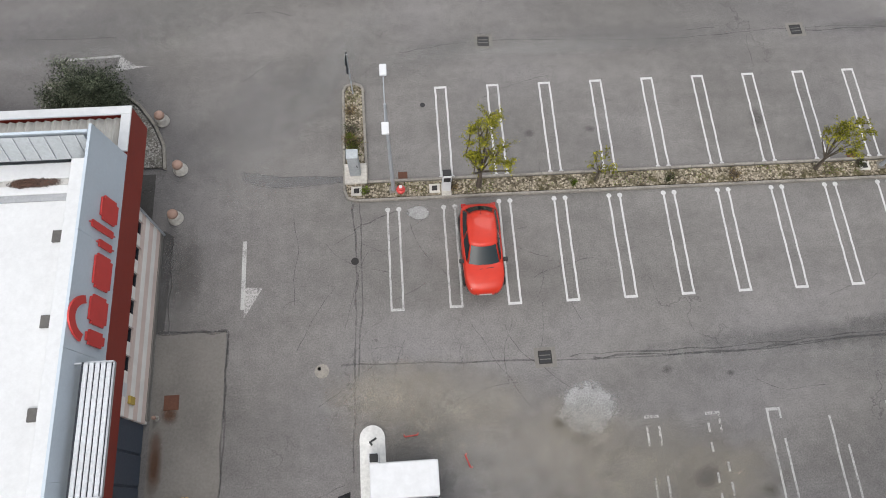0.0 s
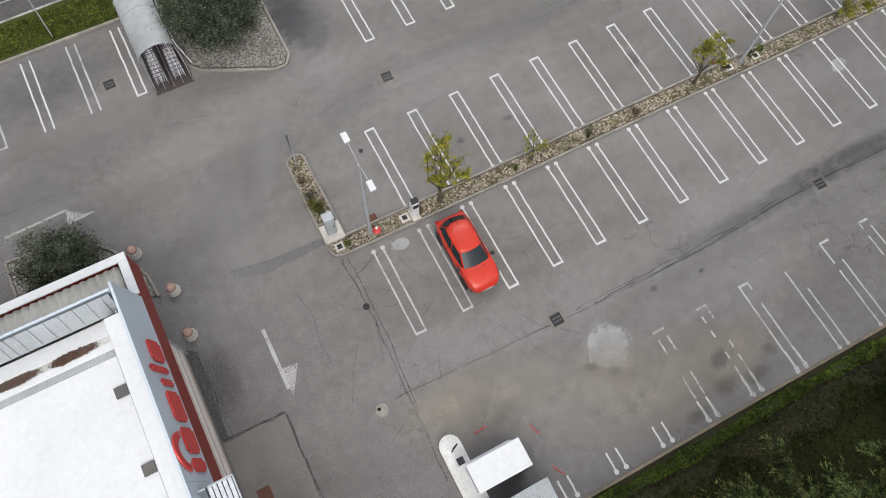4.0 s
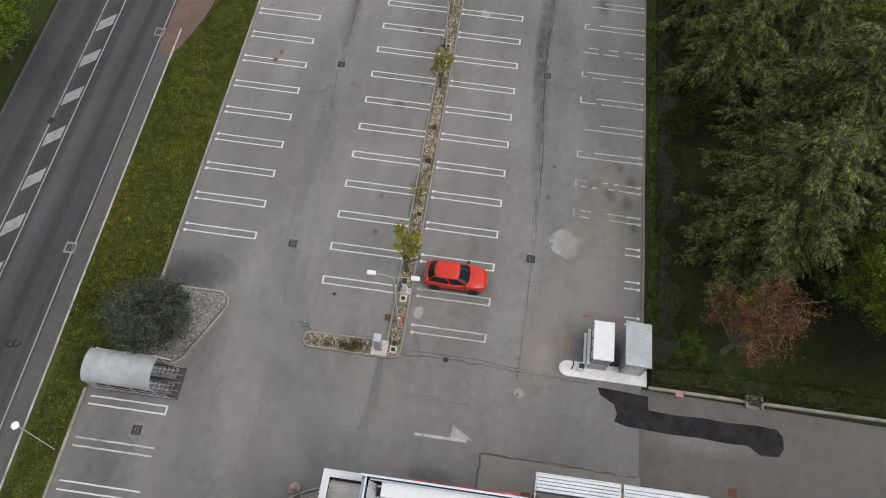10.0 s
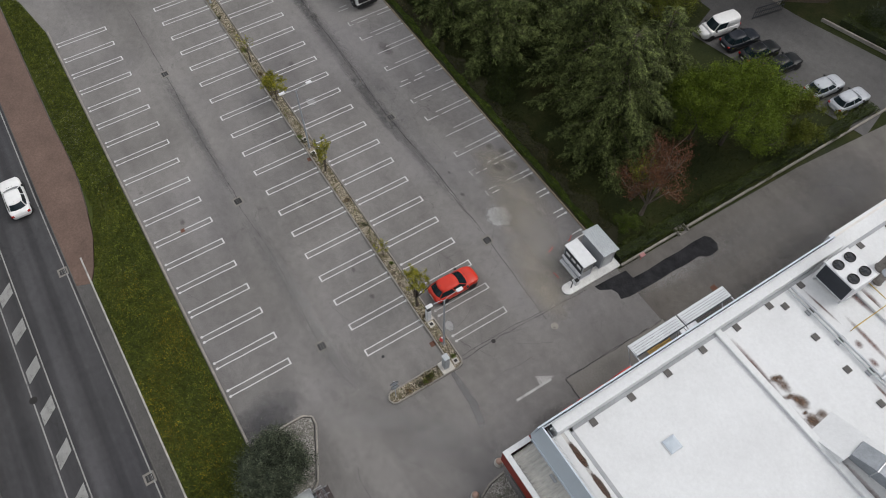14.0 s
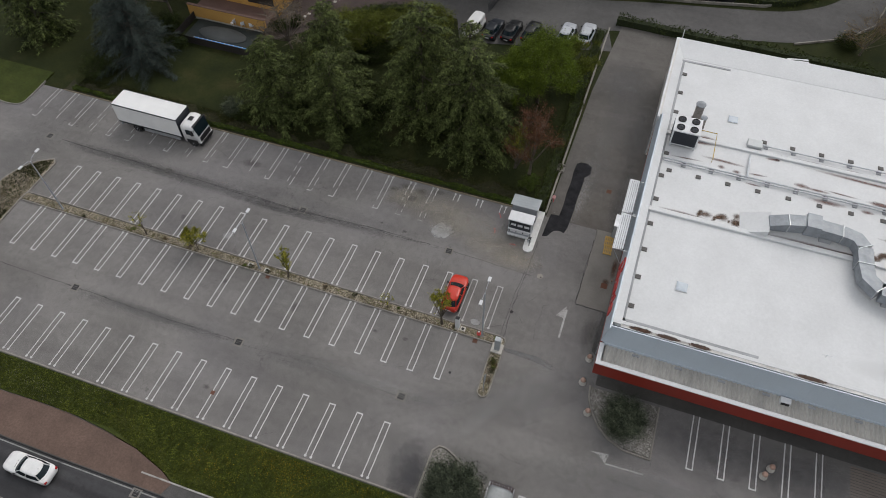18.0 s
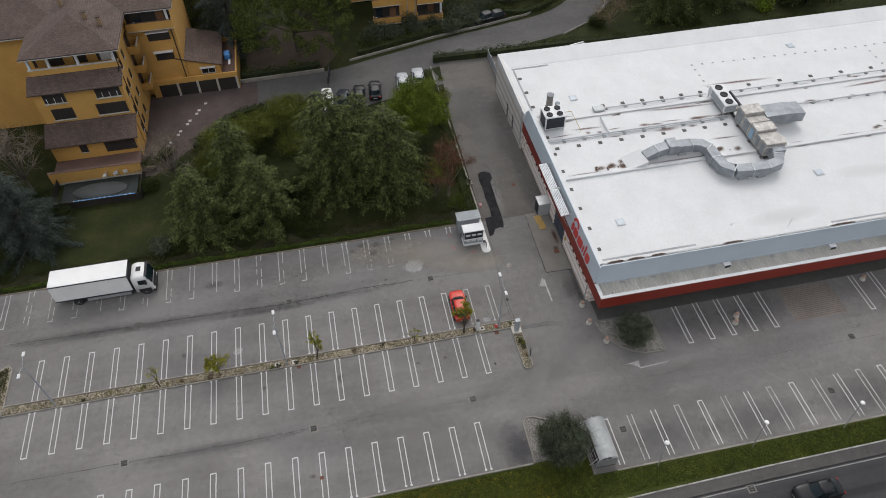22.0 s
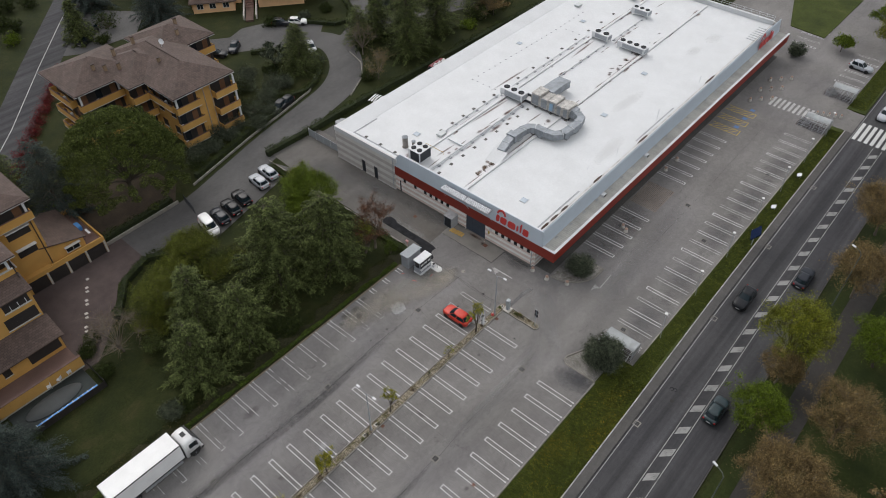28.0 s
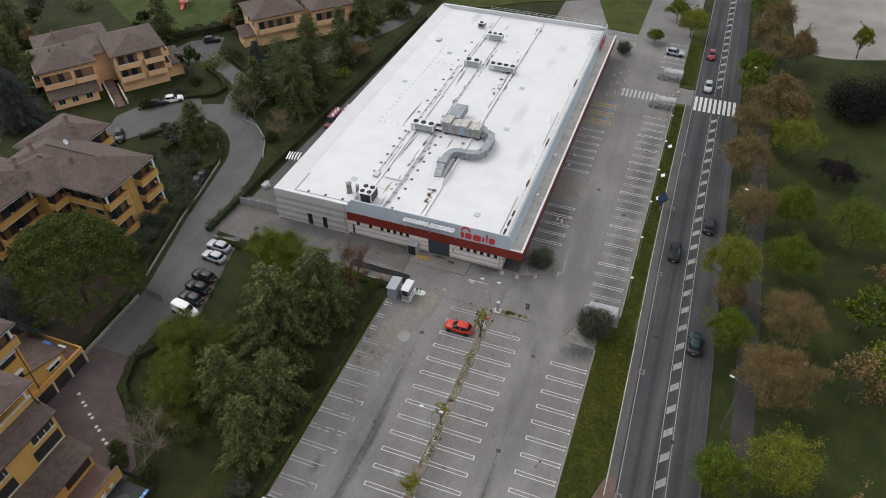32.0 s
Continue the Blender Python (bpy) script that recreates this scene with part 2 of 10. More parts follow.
ASPHALT = asphalt("old_asphalt", (0.122, 0.116, 0.11), (0.211, 0.202, 0.193), (0.9, 0.9, 0.93))
PATH = asphalt("path_asphalt", (0.033, 0.031, 0.029), (0.052, 0.048, 0.045), (0.92, 0.9, 0.86))
ROAD = asphalt("road_asphalt", (0.037, 0.037, 0.039), (0.062, 0.061, 0.063), (0.92, 0.92, 0.95), tracks=0.28)
DELIVERY = asphalt("delivery_lane_asphalt", (0.088, 0.082, 0.076), (0.15, 0.141, 0.131), (0.86, 0.84, 0.8))
LANE = asphalt("lane_asphalt", (0.07, 0.068, 0.067), (0.112, 0.109, 0.106), (0.95, 0.95, 0.95))
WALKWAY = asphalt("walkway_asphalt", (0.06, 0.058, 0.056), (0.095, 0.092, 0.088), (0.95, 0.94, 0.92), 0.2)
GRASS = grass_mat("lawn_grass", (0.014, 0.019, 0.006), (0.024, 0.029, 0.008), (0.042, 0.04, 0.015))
FIELD = grass_mat("playing_field_grass", (0.024, 0.036, 0.009), (0.042, 0.058, 0.014), (0.06, 0.072, 0.022))
MEADOW = grass_mat("meadow_grass", (0.026, 0.037, 0.009), (0.046, 0.058, 0.013), (0.072, 0.074, 0.022))
PARKGRASS = grass_mat("park_grass", (0.015, 0.022, 0.006), (0.027, 0.035, 0.009), (0.045, 0.048, 0.015))
SOIL = surf("leaf_litter_soil", (0.032, 0.031, 0.014), 0.95, big=0.5, fine=12, vary=0.35, grain=0.4, relief=0.7, depth=0.05)
KERB = surf("kerb_concrete", (0.23, 0.215, 0.19), 0.9, big=0.8, vary=0.25, grain=0.2)
CONCRETE = surf("concrete_slab", (0.17, 0.16, 0.145), 0.9, big=0.3, vary=0.2, grain=0.12)
PALE_CONCRETE = surf("pale_concrete", (0.45, 0.43, 0.39), 0.9, big=1.5, vary=0.2, grain=0.15)
GRAVEL = stony("pale_gravel", (0.13, 0.12, 0.105), (0.35, 0.335, 0.31), (0.12, 0.115, 0.095), 13.0)
FAR_GRAVEL = surf("grey_gravel", (0.2, 0.19, 0.175), 0.95, big=0.1, fine=6, vary=0.25, grain=0.2)
BED = stony("stony_planting_bed", (0.085, 0.07, 0.046), (0.4, 0.35, 0.27), (0.062, 0.055, 0.024), 11.0)
BRICKPATH = surf("red_block_paving", (0.112, 0.074, 0.058), 0.9, big=0.4, fine=6, vary=0.2, grain=0.2)
PAINT = worn_paint("white_line_paint", (0.57, 0.57, 0.56), 0.8)
PAINT_OLD = worn_paint("worn_line_paint", (0.52, 0.52, 0.5), 0.68, top=0.85)
PAINT_ROAD = worn_paint("grey_road_paint", (0.28, 0.28, 0.27), 0.72)
PAINT_FAINT = worn_paint("nearly_gone_line_paint", (0.52, 0.51, 0.49), 0.6, 12.0, top=0.8)
PAINT_YELLOW = worn_paint("yellow_line_paint", (0.5, 0.36, 0.08), 0.75)
PAINT_BLUE = worn_paint("blue_line_paint", (0.1, 0.2, 0.42), 0.75)
TARSEAM = worn_paint("long_tar_seam", (0.075, 0.073, 0.073), 0.62, 5.0, 0.45)
SEAM = worn_paint("dark_crack_filler", (0.1, 0.098, 0.098), 0.56, 9.0, 0.5)
OLD_PATCH = worn_paint("grey_asphalt_patch", (0.175, 0.174, 0.178), 0.85, 6.0, 0.5)
DARK_BAND = stain("dark_damp_band", (0.085, 0.083, 0.085), 0.38, 1.6)
MOSS = stain("mossy_grime", (0.1, 0.093, 0.065), 0.32, 3.0)
DARK_STAIN = stain("dark_oil_stain", (0.1, 0.095, 0.09), 0.45, 3.0)
SMEAR = stain("dark_wheel_smear", (0.19, 0.187, 0.185), 0.22, 2.2)
PALE_SMEAR = stain("pale_dusty_smear", (0.34, 0.332, 0.322), 0.3, 1.2)
PALE_STAIN = stain("pale_cement_stain", (0.4, 0.4, 0.395), 0.6, 2.2, soft=False)
BROWN_STAIN = stain("sandy_stain", (0.33, 0.3, 0.25), 0.5, 0.9)
GUTRUST = stain("gutter_rust", (0.07, 0.04, 0.028), 0.85, 7.0, soft=False)
RUST = stain("rust_stain", (0.12, 0.055, 0.03), 0.75, 2.0)
GRIME = stain("roof_grime", (0.2, 0.125, 0.11), 0.75, 5.0)
LICHEN = stain("roof_lichen", (0.12, 0.075, 0.05), 0.8, 6.0)
DARKEST_BAY = stain("darkest_bay_asphalt", (0.07, 0.069, 0.074), 0.62, 1.2)
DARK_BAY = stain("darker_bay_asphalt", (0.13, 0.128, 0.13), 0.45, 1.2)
NEW_TAR = surf("fresh_asphalt_patch", (0.024, 0.024, 0.026), 1.0, big=1.1, vary=0.4, grain=0.25, spec=0.05)
IRON = surf("cast_iron", (0.035, 0.033, 0.032), 0.6, 0.6, fine=20)
RUSTY = surf("rusty_iron_cover", (0.12, 0.055, 0.035), 0.8, 0.3)
ROOFWHITE = surf("white_roof_membrane", (0.575, 0.585, 0.59), 0.6, big=0.3, fine=5, vary=0.05, grain=0.05, relief=0.08)
FASCIA = surf("grey_blue_fascia_metal", (0.46, 0.52, 0.575), 0.5, 0.05, big=0.3, vary=0.05, grain=0.03, relief=0)
REDBAND = surf("dark_red_band_metal", (0.22, 0.028, 0.018), 0.5, 0.0, big=0.3, vary=0.1, grain=0.05, relief=0)
SIGNRED = plain("sign_red_plastic", (0.5, 0.045, 0.04), 0.45)
WALLSTRIPE = striped_wall("pale_pink_block_wall", (0.82, 0.79, 0.75), (0.68, 0.56, 0.5), 0.42)
WALLGREY = striped_wall("pale_grey_block_wall", (0.62, 0.6, 0.57), (0.46, 0.43, 0.4), 0.62)
CORR = surf("weathered_canopy_sheet", (0.4, 0.39, 0.36), 0.7, 0.1, big=0.5, vary=0.2, stretch=(1, 0.3, 1))
CORRPALE = surf("pale_corrugated_metal", (0.36, 0.385, 0.4), 0.55, 0.2, big=0.6, vary=0.12)
GALV = surf("galvanised_steel", (0.5, 0.52, 0.54), 0.42, 0.7, big=1.2, vary=0.15, grain=0.08, relief=0)
DUCT = surf("duct_sheet_metal", (0.25, 0.27, 0.29), 0.5, 0.3, big=1.0, vary=0.25, grain=0.08, relief=0)
DARKSTEEL = surf("dark_steel", (0.03, 0.034, 0.042), 0.5, 0.3)
DOORBLUE = surf("dark_blue_grey_door", (0.06, 0.075, 0.1), 0.5, 0.2, vary=0.12)
WHITEPAINT = plain("white_painted_metal", (0.6, 0.61, 0.62), 0.45)
GREYPAINT = plain("grey_painted_metal", (0.3, 0.32, 0.34), 0.5)
BLACK = plain("black_rubber_plastic", (0.014, 0.014, 0.015), 0.6)
TYRE = surf("tyre_rubber", (0.02, 0.02, 0.02), 0.85, fine=30)
RIM = plain("wheel_rim_alloy", (0.35, 0.36, 0.38), 0.3, 0.8)
GLASS = glass_dark("dark_window_glass")
CARGLASS = glass_dark("car_glass", (0.01, 0.018, 0.022), 0.05, 0.3)
LAMPGLASS = plain("lamp_lens", (0.75, 0.75, 0.74), 0.2)
TAIL = plain("tail_lamp_red", (0.35, 0.012, 0.012), 0.2)
PLATE = plain("plate_white", (0.6, 0.6, 0.6), 0.5)
BARK = surf("tree_bark", (0.085, 0.07, 0.055), 0.95, big=1.5, fine=14, vary=0.3, grain=0.3, relief=0.8, depth=0.03)
TWIG = surf("grey_twigs", (0.13, 0.108, 0.085), 0.95, big=1.5, fine=14, vary=0.3)
ORANGE = surf("ochre_plaster", (0.5, 0.285, 0.08), 0.9, big=0.4, vary=0.1, grain=0.05, relief=0.15)
PEACH = surf("peach_plaster", (0.68, 0.43, 0.235), 0.9, big=0.4, vary=0.1, grain=0.05, relief=0.15)
BRICKRED = surf("red_plaster", (0.36, 0.1, 0.06), 0.9, big=0.4, vary=0.1, relief=0.15)
TILES = tile_roof("brown_roof_tiles", (0.074, 0.05, 0.041), (0.106, 0.074, 0.061))
TERRACE = surf("terrace_paving", (0.13, 0.08, 0.065), 0.9)
COURT = surf("courtyard_paving", (0.07, 0.053, 0.05), 0.95, big=0.5, vary=0.2)
# Serves real shutters and also dark panels that stand in for shaded recesses.
SHUTTER_AND_SHADE = surf("dark_shutter_and_shade", (0.03, 0.026, 0.024), 0.6)
WOOD = surf("yellow_pallet_wood", (0.45, 0.29, 0.09), 0.8, stretch=(1, 6, 6))
TRUCKWHITE = surf("truck_white_panel", (0.72, 0.72, 0.71), 0.45, big=0.6, vary=0.06, grain=0.03, relief=0)
POOLCOVER = surf("dark_green_cover", (0.014, 0.02, 0.019), 0.7, vary=0.3)
BLUEPLASTIC = plain("blue_plastic", (0.07, 0.24, 0.55), 0.5)
SOLAR = glass_dark("solar_cells", (0.012, 0.02, 0.05), 0.15, 0.2)
POLY = surf("clear_polycarbonate_sheet", (0.3, 0.315, 0.315), 0.5, 0.05, big=0.7, fine=4, vary=0.2, grain=0.1, relief=0)

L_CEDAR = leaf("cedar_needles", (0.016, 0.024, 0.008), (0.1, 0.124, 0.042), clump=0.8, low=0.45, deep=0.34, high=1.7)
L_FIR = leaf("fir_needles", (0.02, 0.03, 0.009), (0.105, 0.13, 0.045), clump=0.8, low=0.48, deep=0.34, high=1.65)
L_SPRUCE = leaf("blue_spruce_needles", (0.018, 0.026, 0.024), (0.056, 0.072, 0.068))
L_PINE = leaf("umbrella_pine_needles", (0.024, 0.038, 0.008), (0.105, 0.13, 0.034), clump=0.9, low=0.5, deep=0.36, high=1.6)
L_BRIGHT = leaf("bright_spring_leaves", (0.046, 0.07, 0.01), (0.125, 0.17, 0.022))
L_YELLOW = leaf("yellow_green_spring_leaves", (0.074, 0.088, 0.012), (0.195, 0.208, 0.026))
L_YOUNG = leaf("fresh_yellow_leaves", (0.1, 0.105, 0.013), (0.25, 0.245, 0.03))
L_OLIVE = leaf("olive_leaves", (0.022, 0.031, 0.02), (0.09, 0.106, 0.076), deep=0.4, high=1.6)
L_PHOTINIA = leaf("crimson_photinia_leaves", (0.07, 0.012, 0.014), (0.16, 0.024, 0.028))
L_RED = leaf("russet_leaves", (0.07, 0.034, 0.022), (0.13, 0.062, 0.036))
L_TAN = leaf("tan_catkins_and_buds", (0.095, 0.068, 0.034), (0.21, 0.154, 0.074))
L_GREEN = leaf("green_spring_leaves", (0.042, 0.066, 0.008), (0.115, 0.162, 0.018))
L_SHRUB = leaf("light_green_shrub_leaves", (0.045, 0.058, 0.012), (0.13, 0.148, 0.028))
L_HEDGE = leaf("hedge_leaves", (0.014, 0.021, 0.007), (0.045, 0.06, 0.018))
L_IVY = leaf("ivy_leaves", (0.034, 0.054, 0.009), (0.078, 0.112, 0.019))
L_THICKET = leaf("dark_thicket_leaves", (0.008, 0.01, 0.008), (0.019, 0.022, 0.017))
L_PURPLE = leaf("dark_purple_leaves", (0.014, 0.01, 0.01), (0.03, 0.022, 0.022))
L_GRASS = leaf("grass_blades", (0.04, 0.056, 0.01), (0.105, 0.122, 0.021))
L_BOX = leaf("clipped_hedge_leaves", (0.024, 0.034, 0.01), (0.062, 0.078, 0.022))
# Darker copy of the grass blades, with shade under trees put into the colour.
L_LAWN = leaf("shade_toned_lawn_blades", (0.016, 0.021, 0.006), (0.032, 0.038, 0.01))
L_FLOWER = leaf("yellow_flowers", (0.15, 0.115, 0.01), (0.28, 0.2, 0.015))
L_DAISY = leaf("white_flowers", (0.15, 0.15, 0.12), (0.26, 0.26, 0.22))


# ---- builders ----
def mesh_ob(name, bm, mat, smooth=False):
    me = bpy.data.meshes.new(name)
    bm.normal_update()
    bm.to_mesh(me)
    bm.free()
    me.materials.append(mat)
    if smooth:
        for p in me.polygons:
            p.use_smooth = True
    return new(name, me)


def part(name, bm, mat, parent, label="", smooth=False):
    ob = mesh_ob(name, bm, mat, smooth)
    ob.parent = parent
    return tagged(ob, label)


def shared(name, me, parent, m):
    ob = new(name, me)
    ob.parent = parent
    ob.matrix_basis = m
    return ob


def thing(name, label, category, m=None, group="", kind=""):
    ob = new(name)
    ob.empty_display_size = 0.3
    if m is not None:
        ob.matrix_basis = m
    return tagged(ob, label, category, group, kind)


def setting(name, bm, mat, label, category, smooth=False):
    return tagged(mesh_ob(name, bm, mat, smooth), label, category, kind="structure")


def B():
    return bmesh.new()


def box(bm, x0, x1, y0, y1, z0, z1, m=None):
    vs = [bm.verts.new((x, y, z)) for z in (z0, z1) for x, y in ((x0, y0), (x1, y0), (x1, y1), (x0, y1))]
    if m is not None:
        for v in vs:
            v.co = m @ v.co
    for f in ((3, 2, 1, 0), (4, 5, 6, 7), (0, 1, 5, 4), (1, 2, 6, 5), (2, 3, 7, 6), (3, 0, 4, 7)):
        bm.faces.new([vs[i] for i in f])
    return bm


def rbox(x0, x1, y0, y1, z0, z1, r=0.03, seg=2):
    bm = box(B(), x0, x1, y0, y1, z0, z1)
    bmesh.ops.bevel(bm, geom=bm.edges[:], offset=r, segments=seg, affect="EDGES", profile=0.5)
    return bm


def prism(bm, pts, z0, z1):
    """A slab over a flat outline."""
    a = sum(p[0] * q[1] - q[0] * p[1] for p, q in zip(pts, pts[1:] + pts[:1]))
    if a < 0:
        pts = pts[::-1]
    lo = [bm.verts.new((x, y, z0)) for x, y in pts]
    hi = [bm.verts.new((x, y, z1)) for x, y in pts]
    bm.faces.new(hi)
    bm.faces.new(lo[::-1])
    for i in range(len(pts)):
        j = (i + 1) % len(pts)
        bm.faces.new((lo[i], lo[j], hi[j], hi[i]))
    return bm


def sheet(pts, z):
    bm = B()
    a = sum(p[0] * q[1] - q[0] * p[1] for p, q in zip(pts, pts[1:] + pts[:1]))
    bm.faces.new([bm.verts.new((x, y, z)) for x, y in (pts if a > 0 else pts[::-1])])
    return bm


def rect(x0, x1, y0, y1):
    return [(x0, y0), (x1, y0), (x1, y1), (x0, y1)]


def tube(bm, path, radii, sides=8, caps=True):
    """A tube along points with a radius at each."""
    rings = []
    path = [Vector(p) for p in path]
    for i, p in enumerate(path):
        d = (path[min(i + 1, len(path) - 1)] - path[max(i - 1, 0)]).normalized()
        q = d.to_track_quat("Z", "Y").to_matrix()
        r = radii[i] if isinstance(radii, (list, tuple)) else radii
        rings.append([bm.verts.new(p + q @ Vector((r * math.cos(a), r * math.sin(a), 0))) for a in (2 * math.pi * s / sides for s in range(sides))])
    for a, b in zip(rings, rings[1:]):
        for s in range(sides):
            bm.faces.new((a[s], a[(s + 1) % sides], b[(s + 1) % sides], b[s]))
    if caps:
        bm.faces.new(rings[0][::-1])
        bm.faces.new(rings[-1])
    return bm


def lathe(bm, profile, sides=16, m=None):
    """A turned form from (radius, height) pairs."""
    rings = []
    for r, z in profile:
        rings.append([bm.verts.new((m or Matrix()) @ Vector((r * math.cos(2 * math.pi * s / sides), r * math.sin(2 * math.pi * s / sides), z))) for s in range(sides)])
    for a, b in zip(rings, rings[1:]):
        for s in range(sides):
            bm.faces.new((a[s], a[(s + 1) % sides], b[(s + 1) % sides], b[s]))
    bm.faces.new(rings[0][::-1])
    bm.faces.new(rings[-1])
    return bm


def quads_mesh(name, v, mat):
    """A mesh of loose leaves from an array of n x corners x 3."""
    n, q = v.shape[:2]
    me = bpy.data.meshes.new(name)
    me.vertices.add(n * q)
    me.vertices.foreach_set("co", np.ascontiguousarray(v, dtype=np.float32).ravel())
    me.loops.add(n * q)
    me.loops.foreach_set("vertex_index", np.arange(n * q, dtype=np.int32))
    me.polygons.add(n)
    me.polygons.foreach_set("loop_start", np.arange(0, n * q, q, dtype=np.int32))
    me.materials.append(mat)
    me.update(calc_edges=True)
    me.validate()
    return me


def unit(a):
    return a / np.maximum(np.linalg.norm(a, axis=-1, keepdims=True), 1e-9)


def leaves(rng, c, size, aspect=0.6, along=None, flat=0.0):
    """Corners of leaves at centres c, turned at random, or along given ways."""
    n = len(c)
    u = unit(rng.normal(size=(n, 3))) if along is None else unit(along + rng.normal(size=(n, 3)) * 0.25)
    w = rng.normal(size=(n, 3))
    w[:, 2] *= 1 - flat
    w = unit(w - (w * u).sum(1, keepdims=True) * u)
    s = size * rng.uniform(0.6, 1.3, size=(n, 1))
    a, b = u * s * 0.5, w * s * 0.5 * aspect
    return np.stack([c - a - b * 0.75, c + a * 1.1 - b * 0.2, c - a * 0.3 + b * 1.15], axis=1)

# ---- ground, roads and car park ----
bm = B()
bmesh.ops.create_grid(bm, x_segments=30, y_segments=30, size=1500)
for v in bm.verts:
    v.co.z = -0.06
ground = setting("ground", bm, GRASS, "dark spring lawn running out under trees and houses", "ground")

lot = setting("parking_lot", sheet([(-135, -9.82), (80, -9.82), (80, 24.6), (-135, 24.6)], 0.0), ASPHALT, "worn grey asphalt car park with cracks and stains", "pavement")
corridor = setting("delivery_lane", sheet([(-13, -43.2), (-3.2, -43.2), (-2.2, -30), (-1.9, -9.7), (-13, -9.7)], 0.002), DELIVERY, "grey asphalt delivery lane beside the supermarket", "pavement")
def bend(x):
    """How far the road leaves a straight line, at x."""
    return float(np.interp(x, (-45, -20, 0, 30), (-0.85, -0.7, -0.35, 0.0)))


BENDS = (-320, -77, -70, -45, -20, 0, 15, 30, 160)


def along(x0, x1, y):
    """Points at one side of the road from x0 to x1, following its bend."""
    return [(x, y + bend(x)) for x in [x0] + [q for q in BENDS if x0 < q < x1] + [x1]]


def strip(x0, x1, y0, y1):
    return along(x0, x1, y0) + along(x0, x1, y1)[::-1]


road = setting("road", sheet(strip(-320, 160, 27.7, 36.9), 0.004), ROAD, "dark asphalt two-lane road with a painted median", "road")
walk_s = setting("roadside_walk", prism(B(), strip(-71, 150, 26.62, 27.6), -0.05, 0.1), WALKWAY, "narrow grey asphalt footway along the road", "pavement")
path_n = setting("park_path", sheet([(-300, 39.6), (150, 39.6), (150, 42.3), (-300, 42.3)], -0.03), PATH, "asphalt footpath under the roadside trees", "pavement")
entry = setting("entry_apron", sheet([(-78, 24.5), (-71.2, 24.5), (-71.2, 27.9), (-78, 27.9)], 0.003), ASPHALT, "asphalt entry between car park and road", "pavement")


def curve_pts(pts, n=10):
    """Points eased through a coarse outline."""
    out = []
    p = [Vector(q) for q in pts]
    for i in range(len(p) - 1):
        a, b, c, d = p[max(i - 1, 0)], p[i], p[i + 1], p[min(i + 2, len(p) - 1)]
        for j in range(n):
            t = j / n
            out.append(0.5 * ((2 * b) + (c - a) * t + (2 * a - 5 * b + 4 * c - d) * t * t + (3 * b - a - 3 * c + d) * t ** 3))
    out.append(p[-1])
    return [tuple(q) for q in out]


def ribbon(pts, width, z):
    """A flat strip along a line."""
    bm = B()
    p = [Vector((*q[:2], 0)) for q in pts]
    rows = []
    for i, q in enumerate(p):
        d = (p[min(i + 1, len(p) - 1)] - p[max(i - 1, 0)]).normalized()
        w = width[i] if isinstance(width, (list, tuple)) else width
        s = Vector((-d.y, d.x, 0)) * w / 2
        rows.append((bm.verts.new(q - s + Vector((0, 0, z))), bm.verts.new(q + s + Vector((0, 0, z)))))
    for a, b in zip(rows, rows[1:]):
        bm.faces.new((a[0], b[0], b[1], a[1]))
    return bm


# residents' lane on the far side of the lawn
lane_line = curve_pts([(27, -41.2), (14, -41.3), (4, -43.6), (-6, -46.2), (-16, -48.2), (-24, -50.2), (-30, -54), (-34, -59.5), (-35, -65), (-30.8, -71), (-22.3, -77.6), (-14, -84)])
setting("residents_lane", ribbon(lane_line, 6.4, -0.02), LANE, "curving grey asphalt lane between gardens", "road")
setting("lane_branch", ribbon(curve_pts([(-34, -60.5), (-41, -63.5), (-47.5, -66), (-52, -73), (-57, -81.5)]), 4.0, -0.024), LANE, "side lane towards the far houses", "road")
setting("house_forecourt", sheet([(-21.5, -80.6), (-27, -82.4), (-31.6, -80.6), (-34.5, -78.4), (-37.6, -74.2), (-39, -70.6), (-36.5, -68.5), (-30, -73)], -0.0195), LANE, "paved forecourt before the peach house", "pavement")
setting("pine_litter", sheet([(25, -45.4), (14, -45.4), (11.5, -49), (12, -55), (20, -58.5), (26, -54)], -0.045), surf("brown_needle_litter", (0.045, 0.032, 0.02), 0.95, big=0.4, fine=10, vary=0.35, grain=0.4), "brown needle litter under the pine", "ground")
setting("courtyard", sheet([(24, -44.2), (40.5, -44.2), (40.5, -26.5), (37.5, -26.5), (33, -31), (29, -36.5), (24, -38.3)], -0.016), COURT, "dark paved courtyard before the garages", "pavement")
setting("parking_strip", sheet([(17.5, -38.6), (-1.5, -42.6), (-3, -37.8), (15.5, -33.6)], -0.012), LANE, "asphalt parking strip beside the lane", "pavement")
setting("far_street", ribbon([(44, -58), (21.6, -83), (8, -100), (-12, -124), (-60, -180)], 7.5, -0.02), ROAD, "dark street beyond the houses", "road")
setting("far_street_line", ribbon([(44, -58), (21.6, -83), (8, -100), (-12, -124), (-60, -180)], 0.15, -0.005), PAINT_OLD, "dashed white street line", "marking")
setting("west_lane", ribbon(curve_pts([(-46, -63), (-58, -57.5), (-77.4, -51), (-87.6, -46.8), (-99, -46.7), (-120, -50)]), 4.6, -0.028), LANE, "narrow lane behind the far gardens", "road")
setting("garden_car_park", sheet([(-53.2, -79.6), (-58.8, -79.2), (-65.8, -82.4), (-61, -88.6), (-53, -91), (-49.5, -93.5), (-48.5, -90)], -0.022), LANE, "small asphalt car park among the gardens", "pavement")
